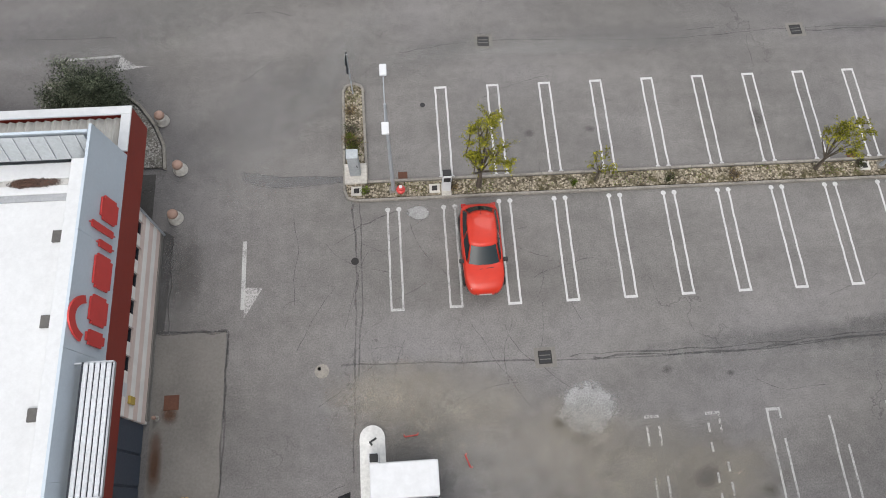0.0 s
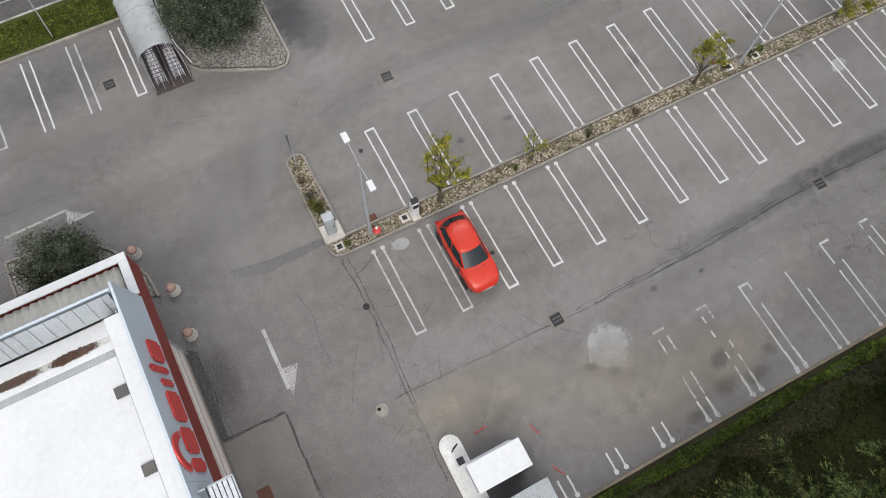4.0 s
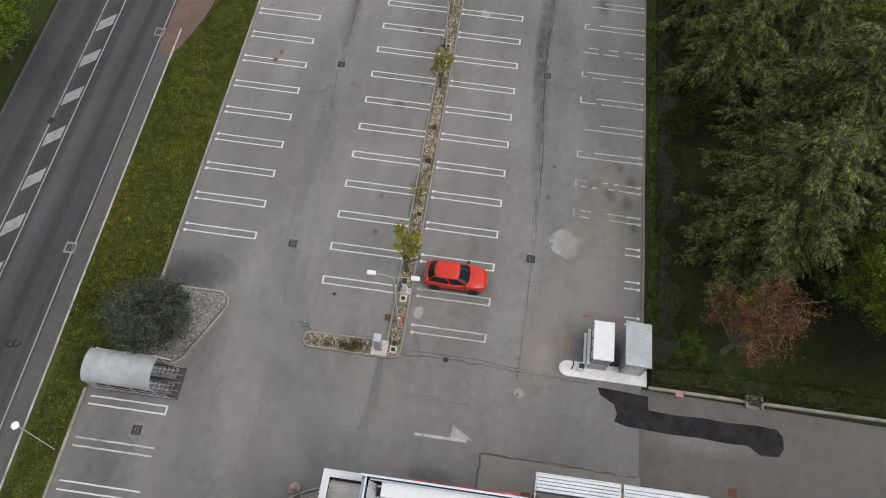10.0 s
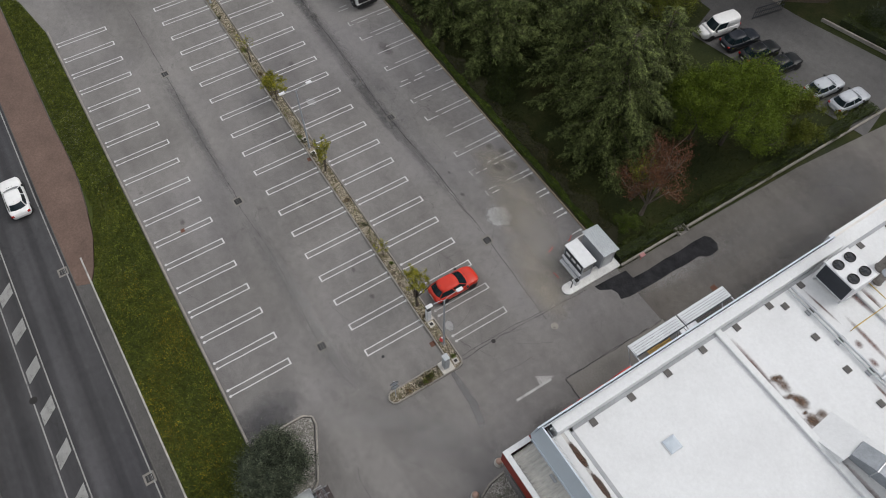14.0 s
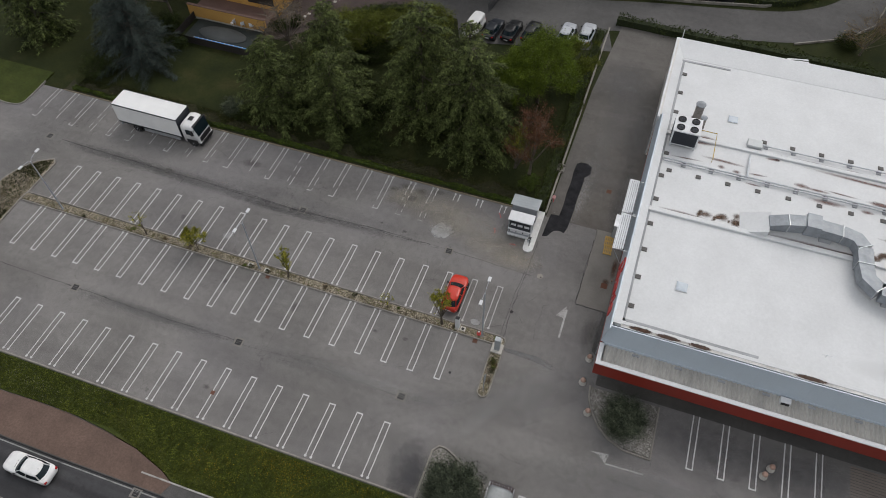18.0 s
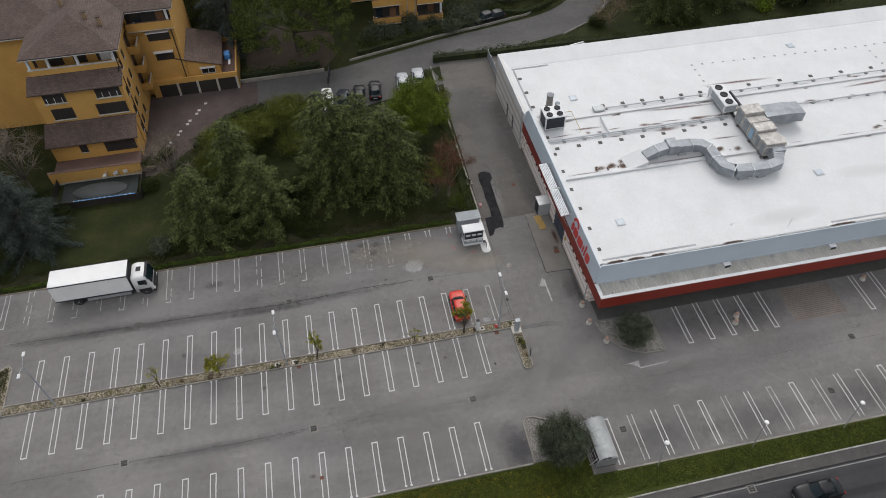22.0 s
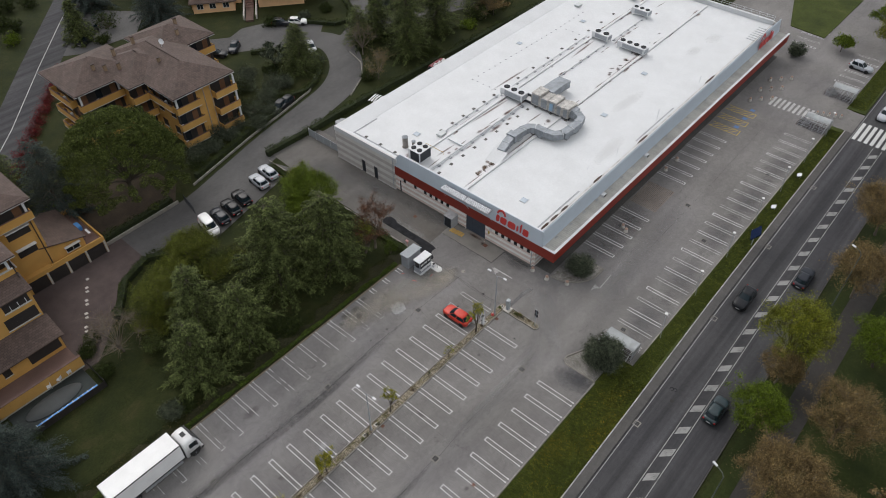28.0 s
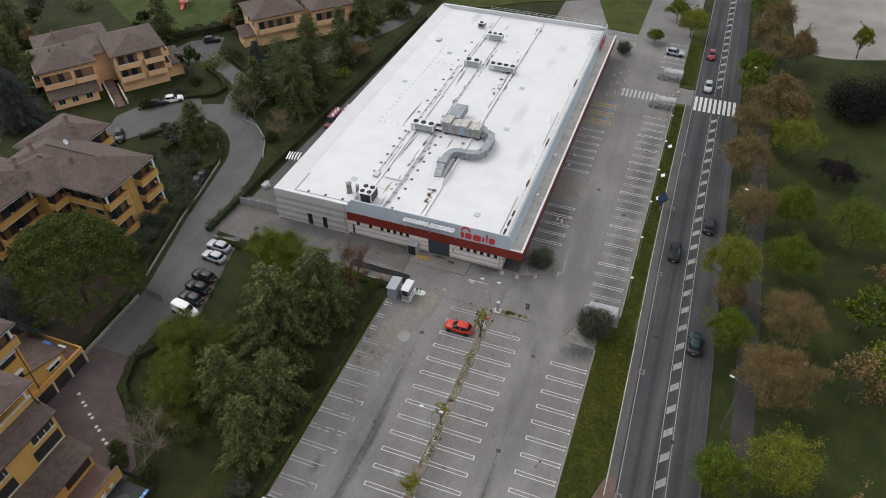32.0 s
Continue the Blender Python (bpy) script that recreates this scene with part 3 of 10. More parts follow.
setting("playing_field", sheet([(-57, -98), (-77, -82.5), (-100, -92), (-150, -130), (-92, -150)], -0.03), FIELD, "green playing field beyond the houses", "lawn")
setting("side_car_park", sheet([(-9, -117), (-18, -104.7), (-11.3, -97), (0.5, -98.2), (5, -101.4), (1.8, -108.6)], -0.022), LANE, "small paved car park beside the far street", "pavement")
setting("west_lawn", prism(B(), [(-104, -28), (-111, -19), (-119, -2), (-150, -2), (-150, -40), (-100, -40)], -0.05, 0.1), MEADOW, "lawn behind the far end of the supermarket", "lawn")
setting("west_island", prism(B(), [(-102, 4), (-101.2, 11.3), (-123.8, 11.6), (-119, -1.6)], -0.05, 0.12), MEADOW, "grass island at the far car park", "lawn")
setting("gravel_lot", sheet(curve_pts([(-106, 47), (-104, 55), (-108, 68), (-118, 90), (-190, 90), (-190, 48), (-106, 47)], 6)[:-1], -0.03), FAR_GRAVEL, "wide pale gravel lot beyond the park", "ground")
setting("side_strip", sheet([(-13, -35), (-95, -35), (-95, -39), (-50, -40.9), (-13, -41.9)], -0.02), LANE, "worn asphalt strip behind the supermarket", "pavement")

# lawns with raised edges, and the meadow beyond the road
verge = setting("verge_lawn", prism(B(), [(0.95, 21.35), (50, 21.35), (56, 22.4), (58, 24.2), (37, 24.25), (33, 24.1), (30.5, 24.1), (27.1, 24.4), (23.4, 24.9), (20.4, 25.8), (19.1, 26.4), (0, 26.2), (-20, 25.85), (-45, 25.7), (-71, 25.7), (-71, 23.5), (-6.6, 23.4), (-4.3, 23.4), (-4.3, 21.2), (0.6, 21.2)], -0.05, 0.1), MEADOW, "grass verge with yellow and white flowers", "lawn")
setting("verge_lawn_far", prism(B(), rect(-120, -78.2, 23.6, 26.7), -0.05, 0.1), MEADOW, "grass verge past the entry", "lawn")
setting("red_paved_walk", prism(B(), [(19.2, 26.5), (20.5, 25.85), (23.5, 24.97), (27.1, 24.48), (30.6, 24.2), (34, 24.2), (37.3, 24.35), (58, 24.3), (120, 24.3), (120, 27.62), (30, 27.62), (19.6, 27.5)], -0.05, 0.115), BRICKPATH, "red block paving beside the road", "pavement")
setting("meadow", sheet([(-300, 37.3), (160, 37.3), (160, 300), (-300, 300)], -0.045), PARKGRASS, "open park grass", "ground")
setting("south_bed", prism(B(), [(-1.5, -9.92), (57, -9.92)] + [(57 - 0.9 * i, -11.9 + 0.5 * math.sin(i * 1.7) + 0.4 * math.sin(i * 0.61)) for i in range(66)], -0.06, -0.01), SOIL, "leaf-strewn soil under the boundary hedge", "ground")
MOON = curve_pts([(50.75, 0.0), (52.34, 1.0), (53.72, 3.0), (54.24, 5.25), (53.61, 7.64), (52.3, 9.77), (50.7, 10.6)], 5) + [(50.4, 10.35), (50.5, 5.9), (50.35, 4.9), (50.3, 0.5)]
LAWN_E = curve_pts([(76, -1.1), (66, -0.53), (63.28, 0.14), (61.42, 1.29), (60.74, 3.16), (60.78, 7.29), (62.5, 12), (70, 14.5), (78, 13)], 4)
BED_SE = [(60.05, -10.4)] + curve_pts([(60.0, -8.2), (60.05, -6.6), (60.6, -5.95), (62.2, -5.75), (65.2, -6.1), (74, -6.6)], 4) + [(74, -12), (60.05, -12)]
setting("east_island", prism(B(), MOON, -0.02, 0.13), BED, "planted island closing the parking rows", "island")
setting("round_lawn", prism(B(), LAWN_E, -0.02, 0.13), MEADOW, "grass island at the driveway bend", "lawn")
setting("corner_bed", prism(B(), BED_SE, -0.02, 0.12), MEADOW, "rough grass bed at the car park corner", "lawn")

# grass blades and flowers on the verge
rng = np.random.default_rng(3)


def scatter(name, n, spread, size, mat, label, category, z=0.1, up=0.7, aspect=0.5, keep=None):
    p = np.column_stack([rng.uniform(spread[0], spread[1], n), rng.uniform(spread[2], spread[3], n), np.full(n, z)])
    if keep is not None:
        p = p[keep(p)]
    u = rng.normal(size=(len(p), 3)) * 0.5
    u[:, 2] = up
    p[:, 2] += size * 0.25
    ob = new(name, quads_mesh(name, leaves(rng, p, size, aspect, along=u), mat))
    return tagged(ob, label, category, kind="stuff")


def clumps(p):
    """Keeps points in uneven drifts."""
    f = np.sin(p[:, 0] * 0.55 + 1.3) * np.sin(p[:, 1] * 1.1 + p[:, 0] * 0.2) + np.sin(p[:, 0] * 0.21) * 0.7
    return rng.uniform(size=len(p)) < np.clip(0.2 + 0.6 * f, 0.02, 1) * ((p[:, 1] < 24.1) | (p[:, 0] < 19.5) | (p[:, 1] > 40))


scatter("verge_grass", 90000, (-4.2, 57, 21.3, 26.45), 0.15, L_GRASS, "rough grass blades on the verge", "grass", keep=lambda p: (p[:, 1] < 26.1 + np.interp(p[:, 0], (-20, 0, 30), (-0.3, 0.0, 0.35))) & ((p[:, 1] < 24.15) | (p[:, 0] < 20.4 + (25.8 - p[:, 1]) * 3.5)) & (p[:, 1] > 21.4 + 0.19 * np.maximum(p[:, 0] - 50, 0)))
scatter("verge_grass_west", 37500, (-70, -4.2, 23.6, 25.65), 0.14, L_GRASS, "short grass blades on the verge", "grass")
scatter("verge_grass_far", 9000, (-100, -79, 23.6, 26.4), 0.16, L_GRASS, "grass blades on the far verge", "grass")
scatter("verge_flowers", 13000, (-3.5, 28, 21.6, 26.2), 0.065, L_FLOWER, "yellow dandelions in the grass", "flowers", 0.18, 0.1, 1.0, clumps)
scatter("verge_daisies", 4000, (18, 49, 21.6, 24.8), 0.055, L_DAISY, "small white flowers in the grass", "flowers", 0.18, 0.1, 1.0, clumps)
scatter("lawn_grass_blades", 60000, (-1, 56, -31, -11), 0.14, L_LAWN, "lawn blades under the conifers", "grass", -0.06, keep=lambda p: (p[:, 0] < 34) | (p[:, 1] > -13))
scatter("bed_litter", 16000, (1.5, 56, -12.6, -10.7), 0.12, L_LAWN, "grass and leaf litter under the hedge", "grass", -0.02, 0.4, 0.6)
scatter("bed_dry_leaves", 5000, (1.5, 56, -12.6, -10.6), 0.08, L_TAN, "dry fallen leaves under the hedge", "leaves", -0.02, 0.15, 0.8, clumps)
scatter("park_flowers", 1500, (-60, 40, 45, 75), 0.1, L_DAISY, "pale flowers scattered over the park grass", "flowers", -0.04, 0.1, 1.0, clumps)


# kerbs: one stone after another
def kerb(name, pts, z1=0.14, width=0.16, label="grey concrete kerb stones", stone=1.0, mat=None):
    t = tagged(new(name), label, "kerb", kind="structure")
    p = [Vector((*q, 0)) for q in pts]
    me = {}
    for a, b in zip(p, p[1:]):
        d = b - a
        n = max(1, round(d.length / stone))
        ln = round(d.length / n, 2)
        if ln not in me:
            bm = box(B(), 0.006, ln - 0.006, -width / 2, width / 2, -0.06, z1)
            bmesh.ops.bevel(bm, geom=[e for e in bm.edges if all(v.co.z > 0 for v in e.verts)], offset=0.02, segments=1, affect="EDGES")
            m = bpy.data.meshes.new("kerb_stone")
            bm.to_mesh(m)
            bm.free()
            m.materials.append(mat or KERB)
            me[ln] = m
        for i in range(n):
            o = a + d * (i / n)
            shared("kerb_stone", me[ln], t, pose(o.x, o.y, random.uniform(-0.008, 0.004), 0, 0, math.degrees(math.atan2(d.y, d.x))))
    return t


def arc(cx, cy, r, a0, a1, n=6):
    return [(cx + r * math.cos(radians(a0 + (a1 - a0) * i / n)), cy + r * math.sin(radians(a0 + (a1 - a0) * i / n))) for i in range(n + 1)]


kerb("kerb_north", [(0.8, 21.2), (50, 21.2)])
kerb("kerb_west_strip", [(-6.6, 23.4), (-71, 23.4)], stone=1.25)
kerb("kerb_footway", along(-71, 22, 26.55), 0.15, 0.13, "pale footway kerb stones with dark joints", 1.5, surf("worn_white_kerb", (0.33, 0.32, 0.3), 0.9, big=1.2, vary=0.35, grain=0.2))
kerb("kerb_road", along(-71, 120, 27.66), 0.12, 0.12, "weathered dark road kerb", 2.0, WALKWAY)
kerb("kerb_road_far", along(-120, 120, 37.0), 0.08, 0.14, "dark worn road edge stones", 2.0, WALKWAY)
kerb("kerb_south", [(1.5, -9.86), (57, -9.86)], 0.1, 0.14, "sandy concrete kerb along the hedge", mat=surf("sandy_kerb_concrete", (0.2, 0.165, 0.12), 0.9, big=0.8, vary=0.25, grain=0.2))
kerb("kerb_lane_wall", [(26.4, -44.3), (14, -44.6)], 0.5, 0.25, "low pale garden wall", 2.0)
kerb("kerb_lane_south", [(10, -46.4), (-4, -49.9), (-12, -51.4), (-20, -53.2), (-25.5, -57.2)], 0.3, 0.2, "pale kerb of the residents' lane", 2.0)
for i in range(12):
    ob = tagged(mesh_ob("paving_cover", rbox(-0.2, 0.2, -0.2, 0.2, -0.03, 0.012, 0.01, 1), PALE_CONCRETE), "small pale square cover in the courtyard", "access cover", "courtyard covers")
    ob.location = (38.3 - 1.2 * (i % 6) - 0.9 * (i // 6), -28.5 - 2.1 * (i % 6) - 1.4 * (i // 6), 0)
kerb("kerb_lane_loop", [(-24, -46.4), (-30, -49.5), (-33.5, -53.5), (-34.8, -58)], 0.2, 0.18, "pale kerb of the lane bend", 1.5)

# planting strip between the two inner rows, with its short arm
median = setting("planting_strip", prism(B(), [(-1.95, 5.25)] + [(50.3, 5.0), (50.45, 5.8), (-1.2, 5.95), (-1.2, 10.8)] + arc(-1.65, 10.8, 0.42, 0, 180, 6)[1:-1] + [(-2.05, 10.8), (-2.05, 5.4)], -0.02, 0.1), BED, "narrow stony planting strip with weeds and young trees", "planting strip")
kerb("kerb_strip", [(-1.2, 11.0)] + [(-1.12, 6.05), (50.4, 5.95)], 0.15, 0.12, "grey concrete kerb on the north side of the planting strip")
kerb("kerb_strip_south", [(50.3, 4.85), (-1.6, 5.15), (-2.0, 5.3), (-2.14, 5.7), (-2.12, 10.8)] + arc(-1.64, 10.8, 0.5, 180, 0, 4), 0.15, 0.12, "grey concrete kerb round the planting strip")

kerb("kerb_island", MOON + MOON[:1], 0.15, 0.14, "pale kerb round the half-moon island")
kerb("kerb_round_lawn", LAWN_E, 0.15, 0.14, "pale kerb round the grass island")
kerb("kerb_corner_bed", BED_SE[:-2], 0.14, 0.14, "pale kerb of the corner bed")

# corner beds
entry_bed = setting("gravel_corner", prism(B(), [(0.55, 21.15), (0.5, 17.2), (0.2, 16.7), (-0.3, 16.7), (-3.9, 18.4), (-4.3, 18.9), (-4.3, 21.15)], -0.02, 0.11), GRAVEL, "pale gravel bed under the olive bush", "gravel bed")
kerb("kerb_gravel_corner", [(0.65, 21.1), (0.65, 17.1), (0.25, 16.55), (-0.4, 16.55), (-4.0, 18.25), (-4.45, 18.8), (-4.45, 23.3)], 0.14, 0.14)
corner_bed = setting("corner_gravel", prism(B(), [(-10.3, 7.3), (-10.45, 8.4), (-10.9, 9.4), (-11.7, 10.5), (-12.7, 11.3), (-13.9, 11.8), (-16.0, 11.9), (-16.0, 7.3)], -0.02, 0.11), GRAVEL, "pale gravel corner bed beside the supermarket", "gravel bed")
kerb("kerb_corner_gravel", [(-10.2, 7.2), (-10.34, 8.45), (-10.8, 9.5), (-11.6, 10.62), (-12.65, 11.44), (-13.9, 11.95), (-16.1, 12.05), (-16.1, 7.3)], 0.14, 0.14)

# markings
PAVED = lot


def marking(name, bm, mat, parent=None):
    return part(name, bm, mat, parent or PAVED)


def hairpin_mesh(length, worn, gap=0.5, w=0.09, blobs=True, closed=True, lost=0.0, seed=0):
    """Two lines joined at the aisle end; the open end has small round ends."""
    bm = B()
    for s in (-1, 1):
        pts = []
        for i in range(13):
            y = length * i / 12
            pts.append((s * gap / 2 + random.uniform(-0.012, 0.012), y))
        rb = [(bm.verts.new((x - w / 2, y, 0)), bm.verts.new((x + w / 2, y, 0))) for x, y in pts]
        rl = random.Random(seed * 7 + s)
        gone = False
        for q, (a, b) in enumerate(zip(rb, rb[1:])):
            gone = rl.random() < lost * (1.5 if q < 8 else 0.2) if not gone else rl.random() < 0.62 and q < 10
            if not gone:
                bm.faces.new((a[0], a[1], b[1], b[0]))
        if blobs:
            bm.faces.new([bm.verts.new((s * gap / 2 + 0.12 * math.cos(t * 0.785), length - 0.05 + 0.12 * math.sin(t * 0.785), 0.001)) for t in range(8)])
    if closed:
        bm.faces.new([bm.verts.new(v) for v in ((-gap / 2 - w / 2, -0.05, 0.0005), (gap / 2 + w / 2, -0.05, 0.0005), (gap / 2 + w / 2, 0.07, 0.0005), (-gap / 2 - w / 2, 0.07, 0.0005))])
    me = bpy.data.meshes.new("bay_marking")
    bm.normal_update()
    bm.to_mesh(me)
    bm.free()
    me.materials.append(worn)
    return me


full = [hairpin_mesh(4.85, PAINT) for _ in range(3)]
old = [hairpin_mesh(4.7, PAINT_OLD) for _ in range(2)]
faint = [hairpin_mesh(4.6, PAINT_FAINT, lost=0.4, seed=i) for i in range(2)]
broken = [hairpin_mesh(4.7, PAINT_OLD, lost=0.1 + 0.07 * (i % 3), seed=20 + i, closed=i % 2 == 0) for i in range(5)]
west = [hairpin_mesh(4.7, PAINT, 0.48, 0.1, False), hairpin_mesh(4.7, PAINT_OLD, 0.48, 0.1, False, False), hairpin_mesh(4.7, PAINT, 0.48, 0.09, False, False), hairpin_mesh(4.7, PAINT_OLD, 0.48, 0.1, False)]
west_s = [hairpin_mesh(4.75, PAINT, 0.48, 0.1, False)]


def bays(meshes, xs, y, turn):
    for i, x in enumerate(xs):
        me = meshes[i % len(meshes)] if isinstance(meshes, list) else meshes(i)
        shared("bay_marking", me, lot, pose(x, y, 0.0125, 0, 0, turn))


bays(lambda i: old[0] if i < 2 else full[i % 3], [2.5 * i for i in range(20)], 0.0, 0)
bays(full, [2.5 + 2.5 * i for i in range(19)], 10.93, 180)
bays(full, [5.0 + 2.5 * i for i in range(18)], 16.05, 0)
bays(lambda i: faint[i % 2] if i in (0, 1) else broken[i % 5], [10.0 + 2.5 * i for i in range(20)], -5.05, 180)
stub = hairpin_mesh(0.95, PAINT, closed=False)
for x in (2.5, 5.0, 7.5, 10.0, 12.5, 15.0):
    shared("bay_marking", stub, lot, pose(x + random.uniform(-0.04, 0.04), -8.65, 0.008, 0, 0, 180))
bays(west, [-7.25 - 2.455 * i for i in range(24)], 18.25, 0)
bays(west, [-86.5 - 2.5 * i for i in range(6)], 18.6, 0)
bays(west_s, [-19.2 - 2.44 * i for i in range(5)], 11.75, 180)
bays(west_s, [-40.4 - 2.41 * i for i in range(7)], 11.75, 180)
bays(west, [-96 - 2.5 * i for i in range(6)], 11.4, 180)
yell = hairpin_mesh(5.0, PAINT_YELLOW, 1.5, 0.12, False)
for i in range(3):
    x = -58.6 - 3.3 * i
    shared("bay_marking", yell, lot, pose(x, 12.3, 0.006, 0, 0, 180))
    bm = B()
    for j in range(6):
        box(bm, -0.06, 0.06, -0.9, 0.9, 0, 0.003, pose(x, 7.9 + 0.7 * j, 0.006, 0, 0, 55))
    marking("hatched_marking", bm, PAINT_YELLOW)
    marking("access_symbol", box(B(), x - 2.0, x - 1.3, 10.8, 11.6, 0.004, 0.008), PAINT_BLUE)
for i in range(9):
    marking("crossing_stripe", sheet(rect(-73.9, -70.6, 12.4 + 0.85 * i, 12.85 + 0.85 * i), 0.006), PAINT_OLD)
for i in range(9):
    marking("crossing_stripe", sheet(rect(-75.6, -69.6, 27.3 + 0.95 * i, 27.85 + 0.95 * i), 0.01), PAINT, road)
# road lines
for name, y, w in (("edge_line", 27.95, 0.1), ("median_line", 31.85, 0.1), ("median_line", 33.25, 0.1)):
    for a, b in ((-69, 150), (-310, -77)) if name == "median_line" else ((-310, 150),):
        marking(name, sheet(strip(a, b, y - w / 2, y + w / 2), 0.009), PAINT_ROAD, road)
blk = bpy.data.meshes.new("median_block")
bm = sheet([(-0.08, -0.52), (1.05, -0.52), (0.08, 0.52), (-1.05, 0.52)], 0)
bm.to_mesh(blk)
bm.free()
blk.materials.append(PAINT_ROAD)
for i in range(66):
    x = 62 - 3.68 * i + 0.25
    if not -78 < x < -69:
        shared("median_block", blk, road, pose(x, 32.55 + bend(x), 0.01))

# black tar loops left on the road
bm = B()
for dx, dy, q in ((0.0, 0.17, 0.2), (0.12, -0.2, 0.22)):
    ring = [(-4.62 + dx + q * math.cos(a * 0.4488), 28.79 + dy + q * math.sin(a * 0.4488)) for a in range(13)]
    for a, b in zip(ring, ring[1:]):
        d = Vector((b[1] - a[1], a[0] - b[0], 0)).normalized() * 0.045
        bm.faces.new([bm.verts.new(Vector((c[0], c[1], 0.0105)) + e) for c, e in ((a, d), (b, d), (b, -d), (a, -d))])
marking("tar_loop", bm, NEW_TAR, road)

# direction arrow and drive lines
marking("arrow_shaft", sheet(rect(-6.6, -6.42, 0.4, 3.5), 0.006), PAINT_OLD)
marking("arrow_head", sheet([(-6.45, 0.0), (-5.7, 1.3), (-6.42, 1.4)], 0.007), PAINT_FAINT)
marking("arrow_shaft", sheet([(68.1, -2.6), (64.6, -2.3), (64.6, -2.15), (68.1, -2.45)], 0.006), PAINT_OLD)
marking("arrow_head", sheet([(64.7, -2.6), (63.4, -2.2), (64.2, -1.5)], 0.007), PAINT_FAINT)
marking("arrow_shaft", sheet([(-12.75, 13.58), (-15.82, 13.45), (-15.82, 13.32), (-12.77, 13.45)], 0.006), PAINT_OLD)
marking("arrow_head", sheet([(-11.37, 12.85), (-13.01, 12.63), (-12.77, 13.51), (-12.0, 12.9)], 0.007), PAINT_FAINT)
# repair seams, drains and covers
for pts, w in (([(-1.8, 5.0), (-1.7, 2.0), (-1.8, -1.5), (-2.0, -6.5)], 0.09), ([(-1.5, 5.0), (-1.45, 1.0), (-1.75, -3.0)], 0.06), ([(-2.2, 6.4), (-5.1, 6.56), (-6.7, 6.87), (-6.6, 6.4)], 0.05), ([(-2.2, 6.12), (-5.2, 6.0), (-6.6, 6.38)], 0.04),
               ([(-2.4, -2.2), (6, -2.5), (14, -2.6), (22, -2.2), (34, -2.5), (52, -2.8)], 0.07), ([(0.6, 13.0), (4.8, 13.5), (14, 13.2), (20.5, 13.5), (38, 13.3), (52, 13.2)], 0.03),
               ([(-7.1, -0.5), (-7.1, -6.5), (-7.3, -10)], 0.07), ([(-10, -0.4), (-7.1, -0.5)], 0.1), ([(-1.8, 3.8), (0.2, 4.6)], 0.06), ([(-13, 14.6), (-40, 14.9), (-75, 14.6)], 0.03)):
    marking("crack_seam", ribbon([(x + random.uniform(-0.05, 0.05), y + random.uniform(-0.05, 0.05)) for x, y in curve_pts(pts, 8)], [w * random.uniform(0.5, 1.3) for _ in range(len(pts) * 8 - 7)], 0.004), SEAM)
for pts, w in (([(8, -2.5), (14, -2.55), (22, -2.25), (30, -2.5), (38, -2.5), (52, -2.8)], 0.08), ([(7, -2.35), (14, -2.4), (21, -2.15), (33, -2.35)], 0.05), ([(20, 13.3), (30, 13.45), (38, 13.3), (48, 13.2)], 0.06), ([(-9.6, 3.6), (-9.55, -0.4)], 0.06), ([(-7.12, -0.6), (-7.14, -4.5), (-7.2, -9.6)], 0.1), ([(-9.9, -0.45), (-7.1, -0.5)], 0.12)):
    line = curve_pts(pts, 8)
    marking("tar_seam", ribbon([(x + random.uniform(-0.07, 0.07), y + random.uniform(-0.07, 0.07)) for x, y in line], [w * random.uniform(0.35, 1.4) for _ in line], 0.0055), TARSEAM)
setting("wall_gutter", sheet([(-10.05, -0.45), (-9.72, -0.45), (-9.58, 3.9), (-10.05, 4.2)], 0.0032), WALKWAY, "dark damp asphalt strip along the wall", "pavement")
setting("canopy_dark_strip", sheet([(-88, 4.2), (-10.6, 4.2), (-10.6, 7.0), (-88, 7.0)], 0.0025), WALKWAY, "dark strip along the supermarket front under the canopy", "pavement")
rc = random.Random(21)
for i in range(46):
    x, y, a = (rc.uniform(-3, 8), rc.uniform(-2.5, 5), rc.uniform(0, 6.28)) if i < 20 else (rc.uniform(-12, 48), rc.uniform(-9, 20), rc.choice((0.0, 1.57, 3.1, 0.4)))
    pts = []
    for j in range(rc.randint(5, 14)):
        pts.append((x, y))
        a += rc.uniform(-0.22, 0.22)
        x, y = x + 0.32 * math.cos(a), y + 0.32 * math.sin(a)
    if any(5.0 < q[1] < 6.2 and q[0] > -2.3 for q in pts) or any(-2.3 < q[0] < -1 and 4.9 < q[1] < 11.4 for q in pts) or any(q[0] < -9.8 and q[1] < 12.4 for q in pts):
        continue
    marking("crack", ribbon(pts, [rc.uniform(0.012, 0.032) for _ in pts], 0.0042), SEAM)
setting("concrete_apron", sheet(rect(-10.0, -7.15, -9.8, -0.5), 0.005), CONCRETE, "smooth concrete apron at the delivery door", "pavement")
marking("old_patch", sheet([(-2.2, 6.4), (-5.1, 6.56), (-6.7, 6.87), (-6.6, 6.4), (-5.2, 6.0), (-2.2, 6.12)], 0.0035), OLD_PATCH)
